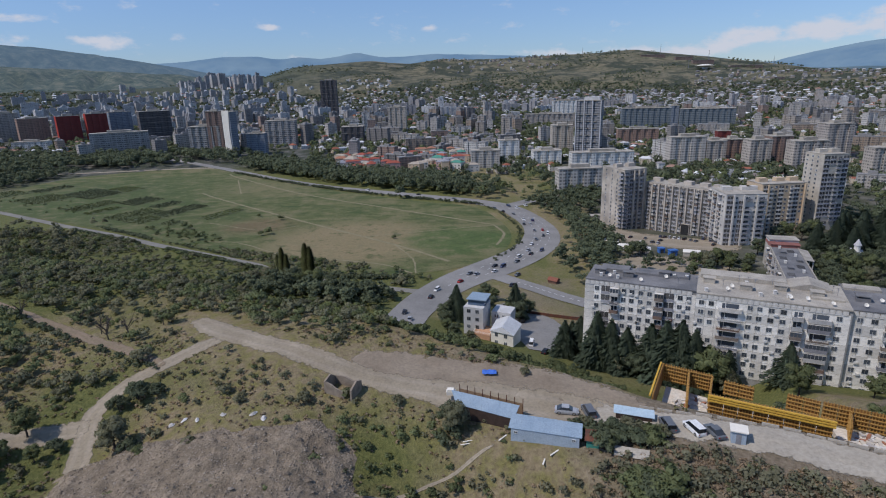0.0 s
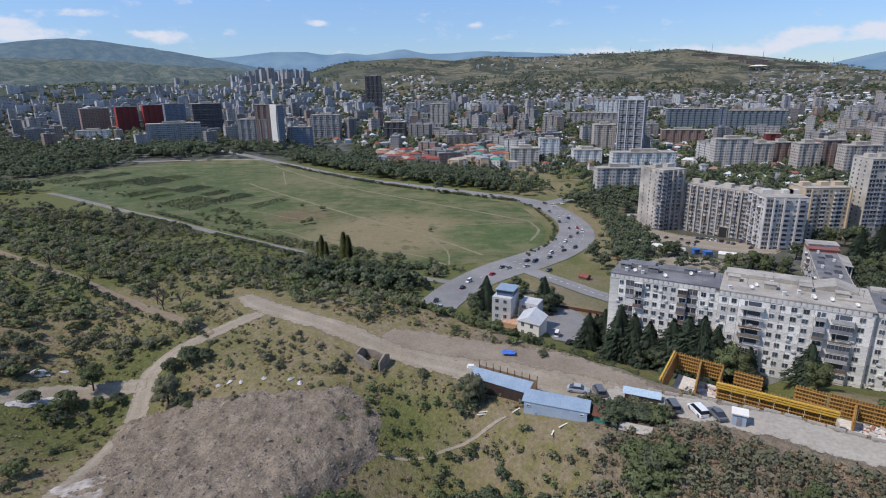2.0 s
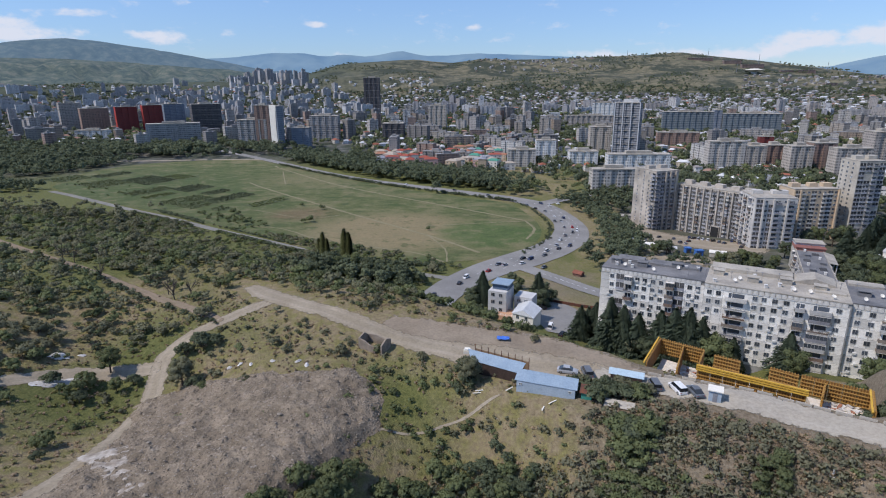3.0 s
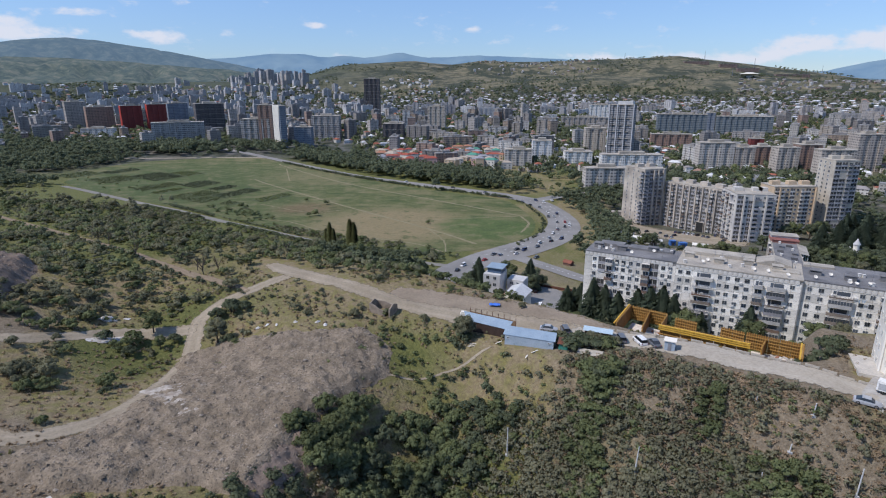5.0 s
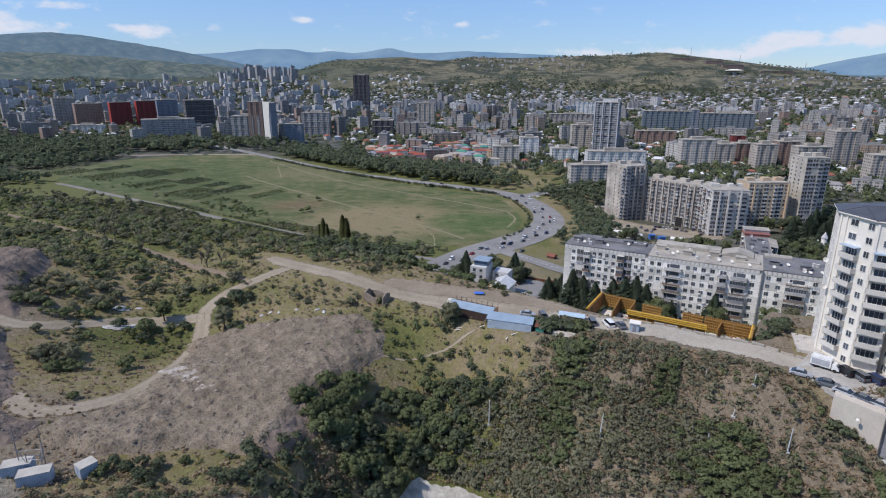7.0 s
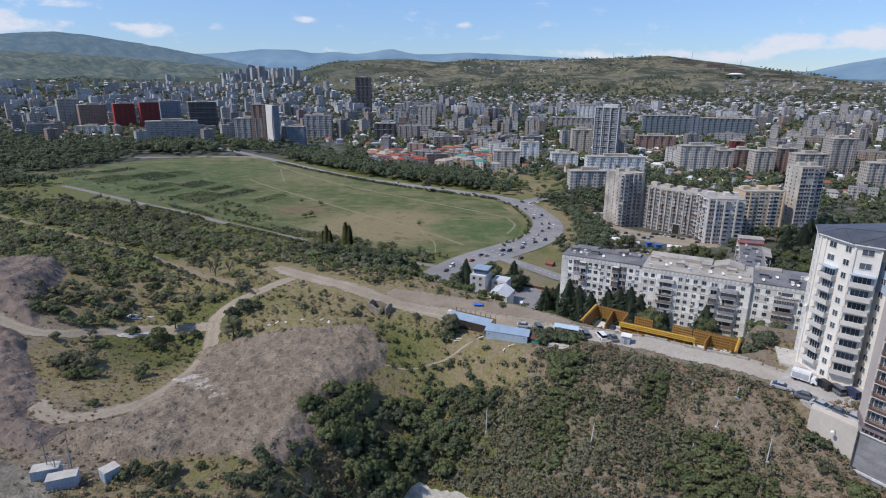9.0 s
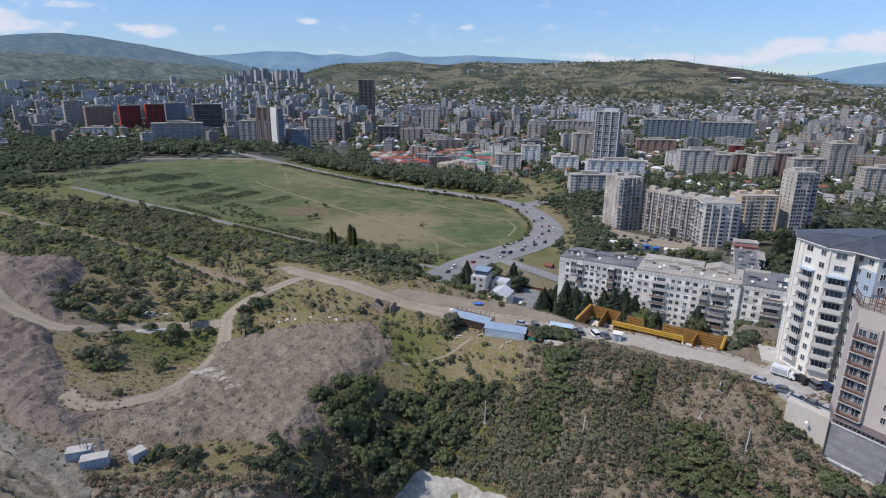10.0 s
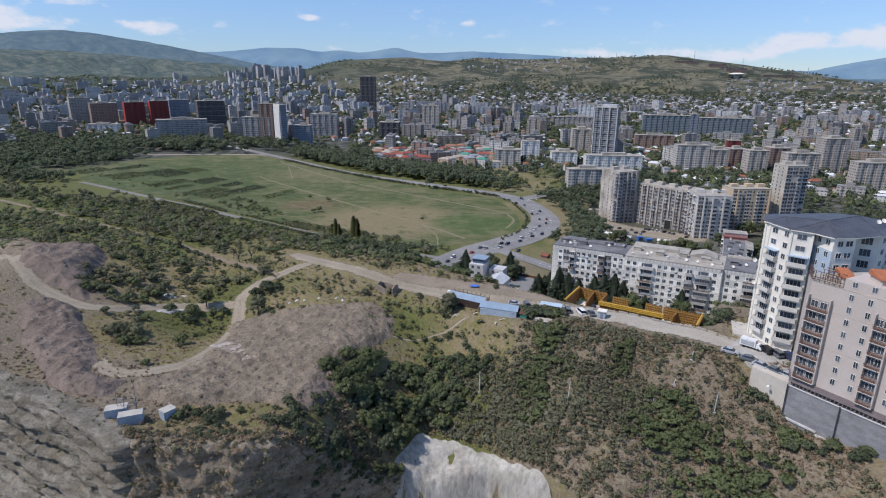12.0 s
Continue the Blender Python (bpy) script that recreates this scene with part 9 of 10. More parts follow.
strew("scrub", "dry brown brush clinging to the earth cliff", "scrub", twiggy, cling(brown_rim, 1500, 0.4, 1.3), M_LEAF_DRY)
strew("scrub", "grey-green brush clinging to the earth cliff", "scrub", twiggy, cling(brown_rim[: len(brown_rim) * 2 // 3], 900, 0.4, 1.3), M_LEAF_GREY)
strew("thicket", "dull green bushes below the rim", "thicket", medium, [(*q[:4], q[4] % 3, q[5]) for q in cling(brown_rim[(brown_rim[:, 0] > -34) & (brown_rim[:, 2] > 14)], 70, 0.5, 1.2)], M_LEAF)
strew("scrub", "sparse brush on the grey rock cliff", "scrub", twiggy, cling(grey_rim, 420, 0.3, 0.9), M_LEAF_GREY)

tagged(new("quarry_face", cliff_face()), "pale steep cut rock face of the quarry", "rock face", kind="structure")


# ---- vehicles ----
M_TYRE = mottled("tyre rubber", (0.02, 0.02, 0.02), (0.03, 0.03, 0.03), 3, 10)
M_RIM = mottled("wheel rim", (0.45, 0.45, 0.46), (0.35, 0.35, 0.36), 3, 10, 0.4, metal=0.7)
M_CARGLASS = glass("car glass", (0.012, 0.014, 0.017), 0.06)
M_LAMP = mottled("clear lamp", (0.6, 0.6, 0.58), (0.5, 0.5, 0.48), 3, 8, 0.3)
M_TAIL = mottled("red lamp", (0.35, 0.02, 0.015), (0.28, 0.02, 0.015), 3, 8, 0.3)


def paint(name, c):
    return mottled(name, c, tuple(v * 0.85 for v in c), 0.6, 3.0, 0.3)


PAINT = {"white": paint("white car paint", (0.72, 0.72, 0.71)), "black": paint("black car paint", (0.02, 0.02, 0.022)), "silver": paint("silver car paint", (0.38, 0.39, 0.41)), "red": paint("red car paint", (0.40, 0.03, 0.025)),
         "blue": paint("dark blue car paint", (0.03, 0.045, 0.11)), "grey": paint("grey car paint", (0.13, 0.14, 0.155))}


def loft(sections, shape, mat=0, closed=True):
    """Skin over rings of equal point counts."""
    n = len(sections[0])
    base = len(shape.v)
    for ring in sections:
        shape.v += [tuple(p) for p in ring]
    for k in range(len(sections) - 1):
        for j in range(n):
            shape.f.append((base + k * n + j, base + k * n + (j + 1) % n, base + (k + 1) * n + (j + 1) % n, base + (k + 1) * n + j))
            shape.m.append(mat)
    if closed:
        shape.f += [tuple(base + j for j in range(n - 1, -1, -1)), tuple(base + (len(sections) - 1) * n + j for j in range(n))]
        shape.m += [mat, mat]


CAR_KIND = {}


def build_car(colour, tall=False, van=False):
    """A parked car, nose towards +x, wheels on z = 0."""
    key = (colour, tall, van)
    l, h = (5.2, 2.2) if van else (4.6, 1.72) if tall else (4.45, 1.45)
    t = thing("van" if van else "car", f"{colour} {'delivery van' if van else 'high-roofed car' if tall else 'saloon car'} standing on the road", "van" if van else "car", None, "cars")
    belt, roof, w = (1.15 if van else 0.98 if tall else 0.90), h, 0.88
    s = Shape()
    rings = []
    for x, top, half, low in ((-l / 2, 0.62, w - 0.14, 0.36), (-l / 2 + 0.08, belt - 0.06, w - 0.05, 0.24), (-l / 4, belt, w, 0.2), (l * 0.1, belt, w, 0.2), (l / 4, belt - 0.05, w, 0.2), (l / 2 - 0.25, belt - 0.2, w - 0.05, 0.24), (l / 2, 0.55, w - 0.2, 0.34)):
        rings.append([(x, -half, low), (x, half, low), (x, half + 0.02, (low + top) / 2), (x, half - 0.06, top), (x, -half + 0.06, top), (x, -half - 0.02, (low + top) / 2)])
    loft(rings, s)
    x0, x1, x2, x3 = (-l / 2 + 0.1, -l / 2 + 0.2, l * 0.14, l * 0.3) if van or tall else (-l * 0.40, -l * 0.20, l * 0.10, l * 0.25)
    part("body", s, PAINT[colour], t)
    g = Shape()
    a, b = w - 0.08, w - 0.24
    loft([[(x0, -a, belt - 0.03), (x0, a, belt - 0.03), (x3, a, belt - 0.03), (x3, -a, belt - 0.03)], [(x1, -b, roof - 0.06), (x1, b, roof - 0.06), (x2, b, roof - 0.06), (x2, -b, roof - 0.06)]], g)
    part("window", g, M_CARGLASS, t, "dark tinted car windows")
    c = Shape().box(x1 - 0.03, -b - 0.02, roof - 0.09, x2 + 0.03, b + 0.02, roof)
    part("roof", c, PAINT[colour], t)
    for x in (-l * 0.31, l * 0.31):
        for y in (-1, 1):
            wheel = part("wheel", cached("tyre", lambda: Shape().tube((0, -0.1, 0), (0, 0.1, 0), 0.32, 0.32, 14).mesh("wheel", M_TYRE)), None, t, m=Matrix.Translation((x, y * (w - 0.08), 0.32)))
            part("rim", cached("rim", lambda: Shape().tube((0, -0.115, 0), (0, 0.115, 0), 0.19, 0.19, 10).mesh("rim", M_RIM)), None, wheel)
    for y in (-0.58, 0.58):
        part("headlight", cached("lamp", lambda: Shape().box(-0.06, -0.17, -0.07, 0.03, 0.17, 0.07).mesh("headlight", M_LAMP)), None, t, m=Matrix.Translation((l / 2 - 0.06, y, 0.6)))
        part("tail_light", cached("tail", lambda: Shape().box(-0.03, -0.14, -0.1, 0.05, 0.14, 0.1).mesh("tail_light", M_TAIL)), None, t, m=Matrix.Translation((-l / 2 + 0.04, y * 1.1, 0.68)))
    return t


def park(colour, x, y, turn, tall=False, van=False, lift=0.3, z=None):
    """A car on the ground, tilted as the ground is."""
    zz = (gz(x, y) + lift) if z is None else z
    m = Matrix.Translation((x, y, zz)) @ Matrix.Rotation(radians(turn), 4, "Z")
    key = (colour, tall, van)
    if key not in CAR_KIND:
        CAR_KIND[key] = build_car(*key)
        CAR_KIND[key].matrix_basis = m
    else:
        copy_thing(CAR_KIND[key], m)


def road_turn(x, y):
    """Direction of the great road beside a place."""
    pts = curve_points(MAIN_ROAD, 3)
    i = min(range(1, len(pts) - 1), key=lambda k: (pts[k].x - x) ** 2 + (pts[k].y - y) ** 2)
    d = pts[i + 1] - pts[i - 1]
    return math.degrees(math.atan2(d.y, d.x))


CLR = ["black", "white", "grey", "silver", "black", "blue", "white", "grey"]
TRAFFIC = [(-33.2, 257.1), (-31.6, 269.7), (-16.9, 300.4), (-13.2, 300.1), (-3.5, 316.2), (1.0, 315.9), (-3.6, 305.6), (8.5, 300.2), (5.0, 281.6), (10.7, 336.2), (9.2, 325.9), (17.0, 350.8), (18.4, 342.9), (25.4, 350.9), (20.1, 365.8), (24.1, 379.1), (29.6, 390.5), (33.2, 396.8), (24.6, 405.2), (23.1, 425.8), (18.4, 424.3), (25.4, 438.5), (18.5, 440.2), (11.8, 458.6), (3.6, 467.1), (15.5, 481.0), (-3.5, 478.7), (-37.2, 217.8), (-41, 228), (8.5, 488.2), (23.0, 491.7), (-40, 518), (-75, 540), (-130, 566)]
for k, (x, y) in enumerate(TRAFFIC):
    park(CLR[k % 8], x, y, road_turn(x, y) + (180 if k % 3 else 0), k % 4 == 1)
park("red", -21.1, 285.8, road_turn(-21, 286))
park("red", 30.5, 408, road_turn(30, 408))
LOT = [(83, 396.6), (88.9, 394.7), (97.9, 391.6), (98.9, 377.8), (110.4, 400.5), (112.9, 398.8), (115.6, 397.3), (118.2, 395.7), (120.9, 394.1), (123.4, 391), (126, 387), (128, 383), (135.9, 392), (134.9, 371.1), (101.7, 374.9), (91.4, 375.7), (141.1, 379.4), (106, 385), (138, 384)]
for k, (x, y) in enumerate(LOT):
    park(CLR[(k * 3 + 1) % 8], x, y, 40 + (k * 37) % 25, k % 3 == 0, lift=0.15)
park("silver", 9.4, 107.2, -8, lift=0.14)
park("grey", 13.4, 107.0, 100, True, lift=0.14)
park("white", 30.2, 100.6, 108, True, lift=0.14)
park("grey", 33.1, 99.3, 105, lift=0.14)
park("grey", 26.2, 102.2, 95, True, lift=0.14)
park("white", 9.4, 199.4, 80, False, True)
park("black", 4.2, 224.5, 120)
park("black", 6.8, 228.6, 120, True)
park("black", 13.5, 190.5, 60)
for colour, x, y, turn, tall in (("silver", 66.8, 77.6, -28, False), ("grey", 70.2, 73.6, -28, False), ("black", 76.4, 79.6, 105, True), ("grey", 78.2, 77.8, 105, True), ("blue", 80.6, 76.8, 108, True),
                                 ("silver", 71.9, 70.2, -50, False), ("grey", 74.1, 68.0, -50, False), ("silver", 76.2, 66.0, -50, False)):
    park(colour, x, y, turn, tall, z=45.66 if x > 69 else None, lift=0.14)
# white box truck at the tower's foot
truck = thing("truck", "white box truck parked beside the tower", "truck", Matrix.Translation((73.4, 81.4, 45.64)) @ Matrix.Rotation(radians(-38), 4, "Z") @ Matrix.Scale(0.86, 4))
part("cargo_box", Shape().box(-3.2, -1.15, 0.75, 1.3, 1.15, 3.0), PAINT["white"], truck, "white cargo box with a grey picture on its side")
part("side_panel", Shape().box(-2.9, -1.18, 1.0, 1.0, -1.15, 2.5), PAINT["silver"], truck)
part("chassis", Shape().box(-3.2, -0.9, 0.45, 3.0, 0.9, 0.75), M_DARK, truck)
c = Shape()
loft([[(1.45, -1.0, 0.5), (1.45, 1.0, 0.5), (1.45, 1.0, 2.1), (1.45, -1.0, 2.1)], [(2.3, -1.0, 0.5), (2.3, 1.0, 0.5), (2.25, 0.95, 2.05), (2.25, -0.95, 2.05)], [(3.1, -0.95, 0.5), (3.1, 0.95, 0.5), (2.95, 0.9, 1.15), (2.95, -0.9, 1.15)]], c)
part("cab", c, PAINT["white"], truck)
part("windscreen", Shape().box(2.32, -0.85, 1.2, 2.85, 0.85, 1.85), M_CARGLASS, truck)
for x in (-2.0, 2.2):
    for y in (-0.95, 0.95):
        part("wheel", cached("tyre", None), None, truck, m=Matrix.Translation((x, y, 0.4)) @ Matrix.Scale(1.25, 4))


# ---- sheds along the dirt road ----
def quad_shed(label, fl, fr, bl, br, eave, ridge_z, wall_mat, roof_mat, base, windows=()):
    """A lean-to shed over a plan of four corners, its low eave in front."""
    t = thing("shed", label, "shed")
    fl, fr, bl, br = (Vector(q) for q in (fl, fr, bl, br))
    s = Shape()
    s.solid([(*fl, base), (*fr, base), (*br, base), (*bl, base), (*fl, eave), (*fr, eave), (*br, ridge_z), (*bl, ridge_z)], [(0, 1, 5, 4), (1, 2, 6, 5), (2, 3, 7, 6), (3, 0, 4, 7), (4, 5, 6, 7)])
    part("wall", s, wall_mat, t)
    mid = (fl + fr + bl + br) / 4
    o = [q + (q - mid).normalized() * 0.45 for q in (fl, fr, br, bl)]
    zs = (eave - 0.02, eave - 0.02, ridge_z + 0.08, ridge_z + 0.08)
    n = int((fr - fl).length / 0.9)
    # sheets of roofing with raised seams
    for k in range(n):
        a, b = k / n, (k + 1) / n - 0.0008
        pts = [o[0].lerp(o[1], a), o[0].lerp(o[1], b), o[3].lerp(o[2], b), o[3].lerp(o[2], a)]
        sh = Shape()
        hz = [zs[0], zs[1], zs[2], zs[3]]
        up = 0.006 * (k % 2)
        sh.solid([(*p, z + up) for p, z in zip(pts, hz)] + [(*p, z + 0.07 + up) for p, z in zip(pts, hz)], [(3, 2, 1, 0), (4, 5, 6, 7), (0, 1, 5, 4), (1, 2, 6, 5), (2, 3, 7, 6), (3, 0, 4, 7)])
        part("roof_sheet", sh, roof_mat, t)
    ang = math.atan2((fr - fl).y, (fr - fl).x)
    for u in windows:
        q = fl.lerp(fr, u)
        part("window", window_mesh(0.7, 0.5), None, t, m=Matrix.Translation((*q, eave - 0.95)) @ Matrix.Rotation(ang, 4, "Z"))
    return t


# brown boards, darkened further to paint in the shadow below the eave
M_TIMBER = mottled("brown boards with eave shade", (0.04, 0.027, 0.022), (0.062, 0.04, 0.032), 0.8, 5.0)
quad_shed("long dark timber shed with a blue metal roof", (-10.8, 106.2), (-1.0, 102.0), (-11.9, 109.2), (0.1, 104.5), 45.2, 46.2, M_TIMBER, M_BLUEROOF, 41.4)
quad_shed("pale blue metal shed with a blue roof", (-1.2, 98.9), (10.2, 96.5), (-0.5, 101.6), (10.6, 99.0), 45.3, 46.3, M_PALEBLUE, M_BLUEROOF, 41.6, (0.07, 0.92))
quad_shed("rusty red shed with grey sheet roof", (15.8, 94.0), (20.4, 93.0), (16.3, 95.8), (20.9, 94.8), 44.0, 44.3, M_RUST, M_PALEROOF, 40.6)
quad_shed("low canopy with pale blue sheet roof", (18.0, 105.2), (24.0, 103.6), (18.4, 107.2), (24.4, 105.6), 44.9, 45.1, M_TIMBER, mottled("faded blue sheet", (0.42, 0.52, 0.58), (0.36, 0.46, 0.53), 0.6, 4), 43.4)
quad_shed("small teal shed with rusty roof", (11.4, 96.6), (13.4, 96.2), (11.8, 98.6), (13.8, 98.2), 44.9, 45.4, mottled("teal paint", (0.06, 0.26, 0.20), (0.05, 0.2, 0.16), 0.8, 4), M_RUST, 42.0)
hut = thing("booth", "small white guard booth beside the road", "booth", Matrix.Translation((36.2, 97.6, gz(36.2, 97.6))) @ Matrix.Rotation(radians(-18), 4, "Z"))
part("wall", Shape().box(-1.1, -1.0, -0.3, 1.1, 1.0, 2.3), M_PALEBLUE, hut)
part("roof", Shape().box(-1.35, -1.25, 2.3, 1.35, 1.25, 2.5), M_WHITE, hut, "flat white roof")
part("door", Shape().box(-0.4, -1.06, -0.1, 0.4, -1.0, 1.9), M_BALCONY, hut)
# fence of rusty posts behind the timber shed
fence = thing("fence", "rusty board fence with tall posts", "fence")
for k in range(9):
    q = Vector((-10.8, 110.8)).lerp(Vector((1.2, 105.8)), k / 8)
    part("post", Shape().beam((q.x, q.y, 42.5), (q.x, q.y, 46.9), 0.14), M_RUST, fence)
    if k:
        p0 = Vector((-10.8, 110.8)).lerp(Vector((1.2, 105.8)), (k - 1) / 8)
        sh = Shape()
        sh.solid([(*p0, 43), (*q, 43), (*q, 45.9), (*p0, 45.9), (p0.x, p0.y + 0.06, 43), (q.x, q.y + 0.06, 43), (q.x, q.y + 0.06, 45.9), (p0.x, p0.y + 0.06, 45.9)], [(0, 1, 2, 3), (7, 6, 5, 4), (3, 2, 6, 7)])
        part("board", sh, mottled("tan boards", (0.28, 0.19, 0.12), (0.22, 0.15, 0.1), 0.6, 4) if k == 1 else bpy.data.materials["tan boards"], fence)
tarp = Shape()
for i in range(6):
    for j in range(4):
        f = lambda a, b: (-6.6 + a * 0.5, 120.0 + b * 0.5, gz(-5.6, 120.8) + 0.35 + 0.5 * float(fbm(a * 3.0, b * 3.0, 2.2, 3, 5)))
        tarp.face([f(i, j), f(i + 1, j), f(i + 1, j + 1), f(i, j + 1)])
tagged(part("tarpaulin", tarp, mottled("blue tarpaulin", (0.05, 0.13, 0.50), (0.08, 0.2, 0.6), 1.5, 5, 0.5)), "crumpled blue tarpaulin beside the dirt road", "tarpaulin")
bag = Shape().box(-0.9, -0.6, 0, 0.9, 0.6, 0.7).box(-0.7, -0.5, 0.7, 0.6, 0.5, 1.1)
tagged(part("white_sacks", bag, M_WHITE, m=Matrix.Translation((-12.6, 111.5, gz(-12.6, 111.5) + 1.5))), "white sacks stacked on the fence end", "sacks")
# ruin: broken concrete walls
ruin = thing("ruin", "roofless ruin of crumbling brown stone walls", "ruin", Matrix.Translation((-35, 114, gz(-35, 114))) @ Matrix.Rotation(-0.35, 4, "Z"))
M_RUIN = mottled("crumbling stone wall", (0.30, 0.245, 0.19), (0.20, 0.16, 0.125), 0.6, 2.5, relief=0.15)
for x0, x1, tops in ((-3.4, -3.0, (2.6, 3.3, 2.0)), (2.9, 3.3, (1.9, 3.0, 2.3))):
    s = Shape()
    ring = [(-1.9, -0.5), (1.9, -0.5), (1.9, tops[2]), (0.2, tops[1]), (-1.9, tops[0])]
    s.solid([(x0, y, z) for y, z in ring] + [(x1, y, z) for y, z in ring], [(4, 3, 2, 1, 0), (5, 6, 7, 8, 9)] + [(k, (k + 1) % 5, 5 + (k + 1) % 5, 5 + k) for k in range(5)])
    part("wall", s, M_RUIN, ruin)
for y0, ring in ((1.6, [(-3.0, -0.5), (2.9, -0.5), (2.9, 2.4), (1.2, 1.9), (-0.6, 2.5), (-3.0, 2.3)]), (-1.9, [(-3.0, -0.5), (1.4, -0.5), (1.1, 1.1), (-0.4, 1.5), (-1.6, 2.2), (-3.0, 2.5)])):
    n = len(ring)
    s = Shape()
    s.solid([(x, y0, z) for x, z in ring] + [(x, y0 + 0.35, z) for x, z in ring], [tuple(range(n - 1, -1, -1)), tuple(range(n, 2 * n))] + [(k, (k + 1) % n, n + (k + 1) % n, n + k) for k in range(n)])
    part("wall", s, M_RUIN, ruin)
# white planks lying about
for x, y, t in ((-9.0, 99.4, 0.3), (-8.6, 99.8, 0.35), (4.2, 94.2, 1.3), (6.0, 95.4, 0.8), (-2.6, 99.6, 0.9), (-41.5, 60, 1.2), (-41, 62, 1.0), (-42.3, 57.6, 1.4)):
    ob = part("plank", Shape().box(-1.1, -0.12, 0, 1.1, 0.12, 0.09), M_WHITE, m=Matrix.Translation((x, y, gz(x, y) + (1.2 if x < -40 else 0.1))) @ Matrix.Rotation(t, 4, "Z"))
    tagged(ob, "pale weathered plank lying on the ground", "plank", "planks")

# ---- formwork of the new foundation ----
site = thing("formwork", "yellow timber formwork of a foundation under construction", "formwork")


def form_wall(a, b, z0, z1, panel_step=2.4, beams=0):
    """Grid panels of upright joists and walings from a to b, with long beams along the top."""
    a, b = Vector(a), Vector(b)
    l, d = (b - a).length, (b - a).normalized()
    rot = Matrix.Translation((*a, 0)) @ Matrix.Rotation(math.atan2(d.y, d.x), 4, "Z")
    n = max(1, round(l / panel_step))
    w = l / n
    for k in range(n):
        s = Shape()
        s.box(w * k + 0.04, 0.0, z0, w * (k + 1) - 0.04, 0.08, z1 - 0.15, 0, rot)
        part("panel", s, M_PLY, site, "brown shuttering panel")
        for j in range(5):
            x = w * (k + (j + 0.5) / 5)
            part("joist", cached(("joist", z1 - z0), lambda: Shape().box(-0.08, -0.2, 0, 0.08, 0, z1 - z0).mesh("joist", M_YELLOW)), None, site, m=rot @ Matrix.Translation((x, 0, z0 + 0.12 * (j % 2))))
        z = z0 + 0.35
        while z < z1 - 0.2:
            part("waling", cached(("waling", w), lambda: Shape().box(0.03, -0.36, 0, w - 0.03, -0.2, 0.19).mesh("waling", M_YELLOW)), None, site, m=rot @ Matrix.Translation((w * k, 0, z)))
            z += 0.8
    for k in range(beams):
        part("beam", Shape().box(-0.3, -0.75, z1 - 0.35 - 0.5 * k, l + 0.3, -0.42, z1 - 0.05 - 0.5 * k, 0, rot), mottled("bright yellow beam", (0.62, 0.38, 0.06), (0.52, 0.31, 0.05), 0.8, 5) if k == 0 else bpy.data.materials["bright yellow beam"], site, "long bright yellow steel beam")


form_wall((32.3, 126.0), (26.6, 112.8), 40.0, 44.3, 2.4, 1)
form_wall((32.3, 126.3), (41.0, 121.6), 40.0, 44.0)
form_wall((37.0, 123.6), (33.0, 112.2), 39.6, 43.8)
form_wall((41.0, 121.6), (38.0, 114.5), 39.6, 43.8)
form_wall((37.6, 113.8), (56.0, 105.6), 38.8, 44.2, 2.4, 3)
form_wall((42.7, 120.2), (47.6, 117.6), 40.4, 43.6)
form_wall((52.6, 115.2), (57.4, 112.4), 40.4, 43.8)
form_wall((57.6, 112.2), (68.6, 106.8), 39.6, 44.0)
form_wall((61.6, 110.2), (58.8, 105.0), 39.2, 43.4)
form_wall((68.6, 106.8), (64.8, 98.6), 39.6, 44.2, 2.4, 1)
form_wall((40.5, 104.6), (57.0, 97.4), 38.6, 40.9)
for pts in ([(27.5, 112.0), (36, 109.6), (39.5, 119.5), (32.6, 124)], [(57.2, 104), (64.0, 99.5), (67.6, 106.0), (58.6, 110.5)], [(38.5, 114.5), (57.0, 106.5), (58.0, 111.5), (41.5, 120.5)]):
    ob = part("slab", prism(pts, 36.5, 39.8), mottled("raw foundation concrete", (0.55, 0.47, 0.38), (0.62, 0.58, 0.52), 0.4, 2.0, relief=0.1), site, "pale raw foundation slab")
r = random.Random(3)
s = Shape()
for k in range(70):
    q = Vector((28.5, 113)).lerp(Vector((38, 118)), r.random()) if k < 38 else Vector((58.5, 103.5)).lerp(Vector((66, 106.5)), r.random())
    a = r.uniform(0, 3)
    s.box(-r.uniform(0.3, 1.3), -0.25, 0, r.uniform(0.3, 1.0), 0.3, r.uniform(0.15, 0.6), 0, Matrix.Translation((q.x + r.uniform(-2, 2), q.y + r.uniform(-2.5, 2.5), 39.75)) @ Matrix.Rotation(a, 4, "Z"))
ob = part("debris", s, islands("building debris", [(0.6, 0.55, 0.48), (0.45, 0.42, 0.40), (0.35, 0.16, 0.10), (0.65, 0.63, 0.6)]))
tagged(ob, "pale building rubble and boards in the formwork", "debris", kind="stuff")
# kerb blocks and a rail along the road's outer side
kerb = thing("barrier", "row of low grey concrete barrier blocks", "barrier")
pts = curve_points(DIRT_ROAD[9:], 1.0)
for k in range(2, len(pts) - 3, 3):
    a, b = pts[k], pts[k + 2]
    d = (b - a).normalized()
    q = (a + b) / 2 + Vector((-d.y, d.x)) * 4.3
    part("block", cached("kerbblock", lambda: Shape().box(-1.3, -0.2, -0.3, 1.3, 0.2, 0.3).box(-1.3, -0.1, 0.3, 1.3, 0.1, 0.5).mesh("block", M_PALEROOF)), None, kerb, m=Matrix.Translation((q.x, q.y, gz(q.x, q.y))) @ Matrix.Rotation(math.atan2(d.y, d.x), 4, "Z"))
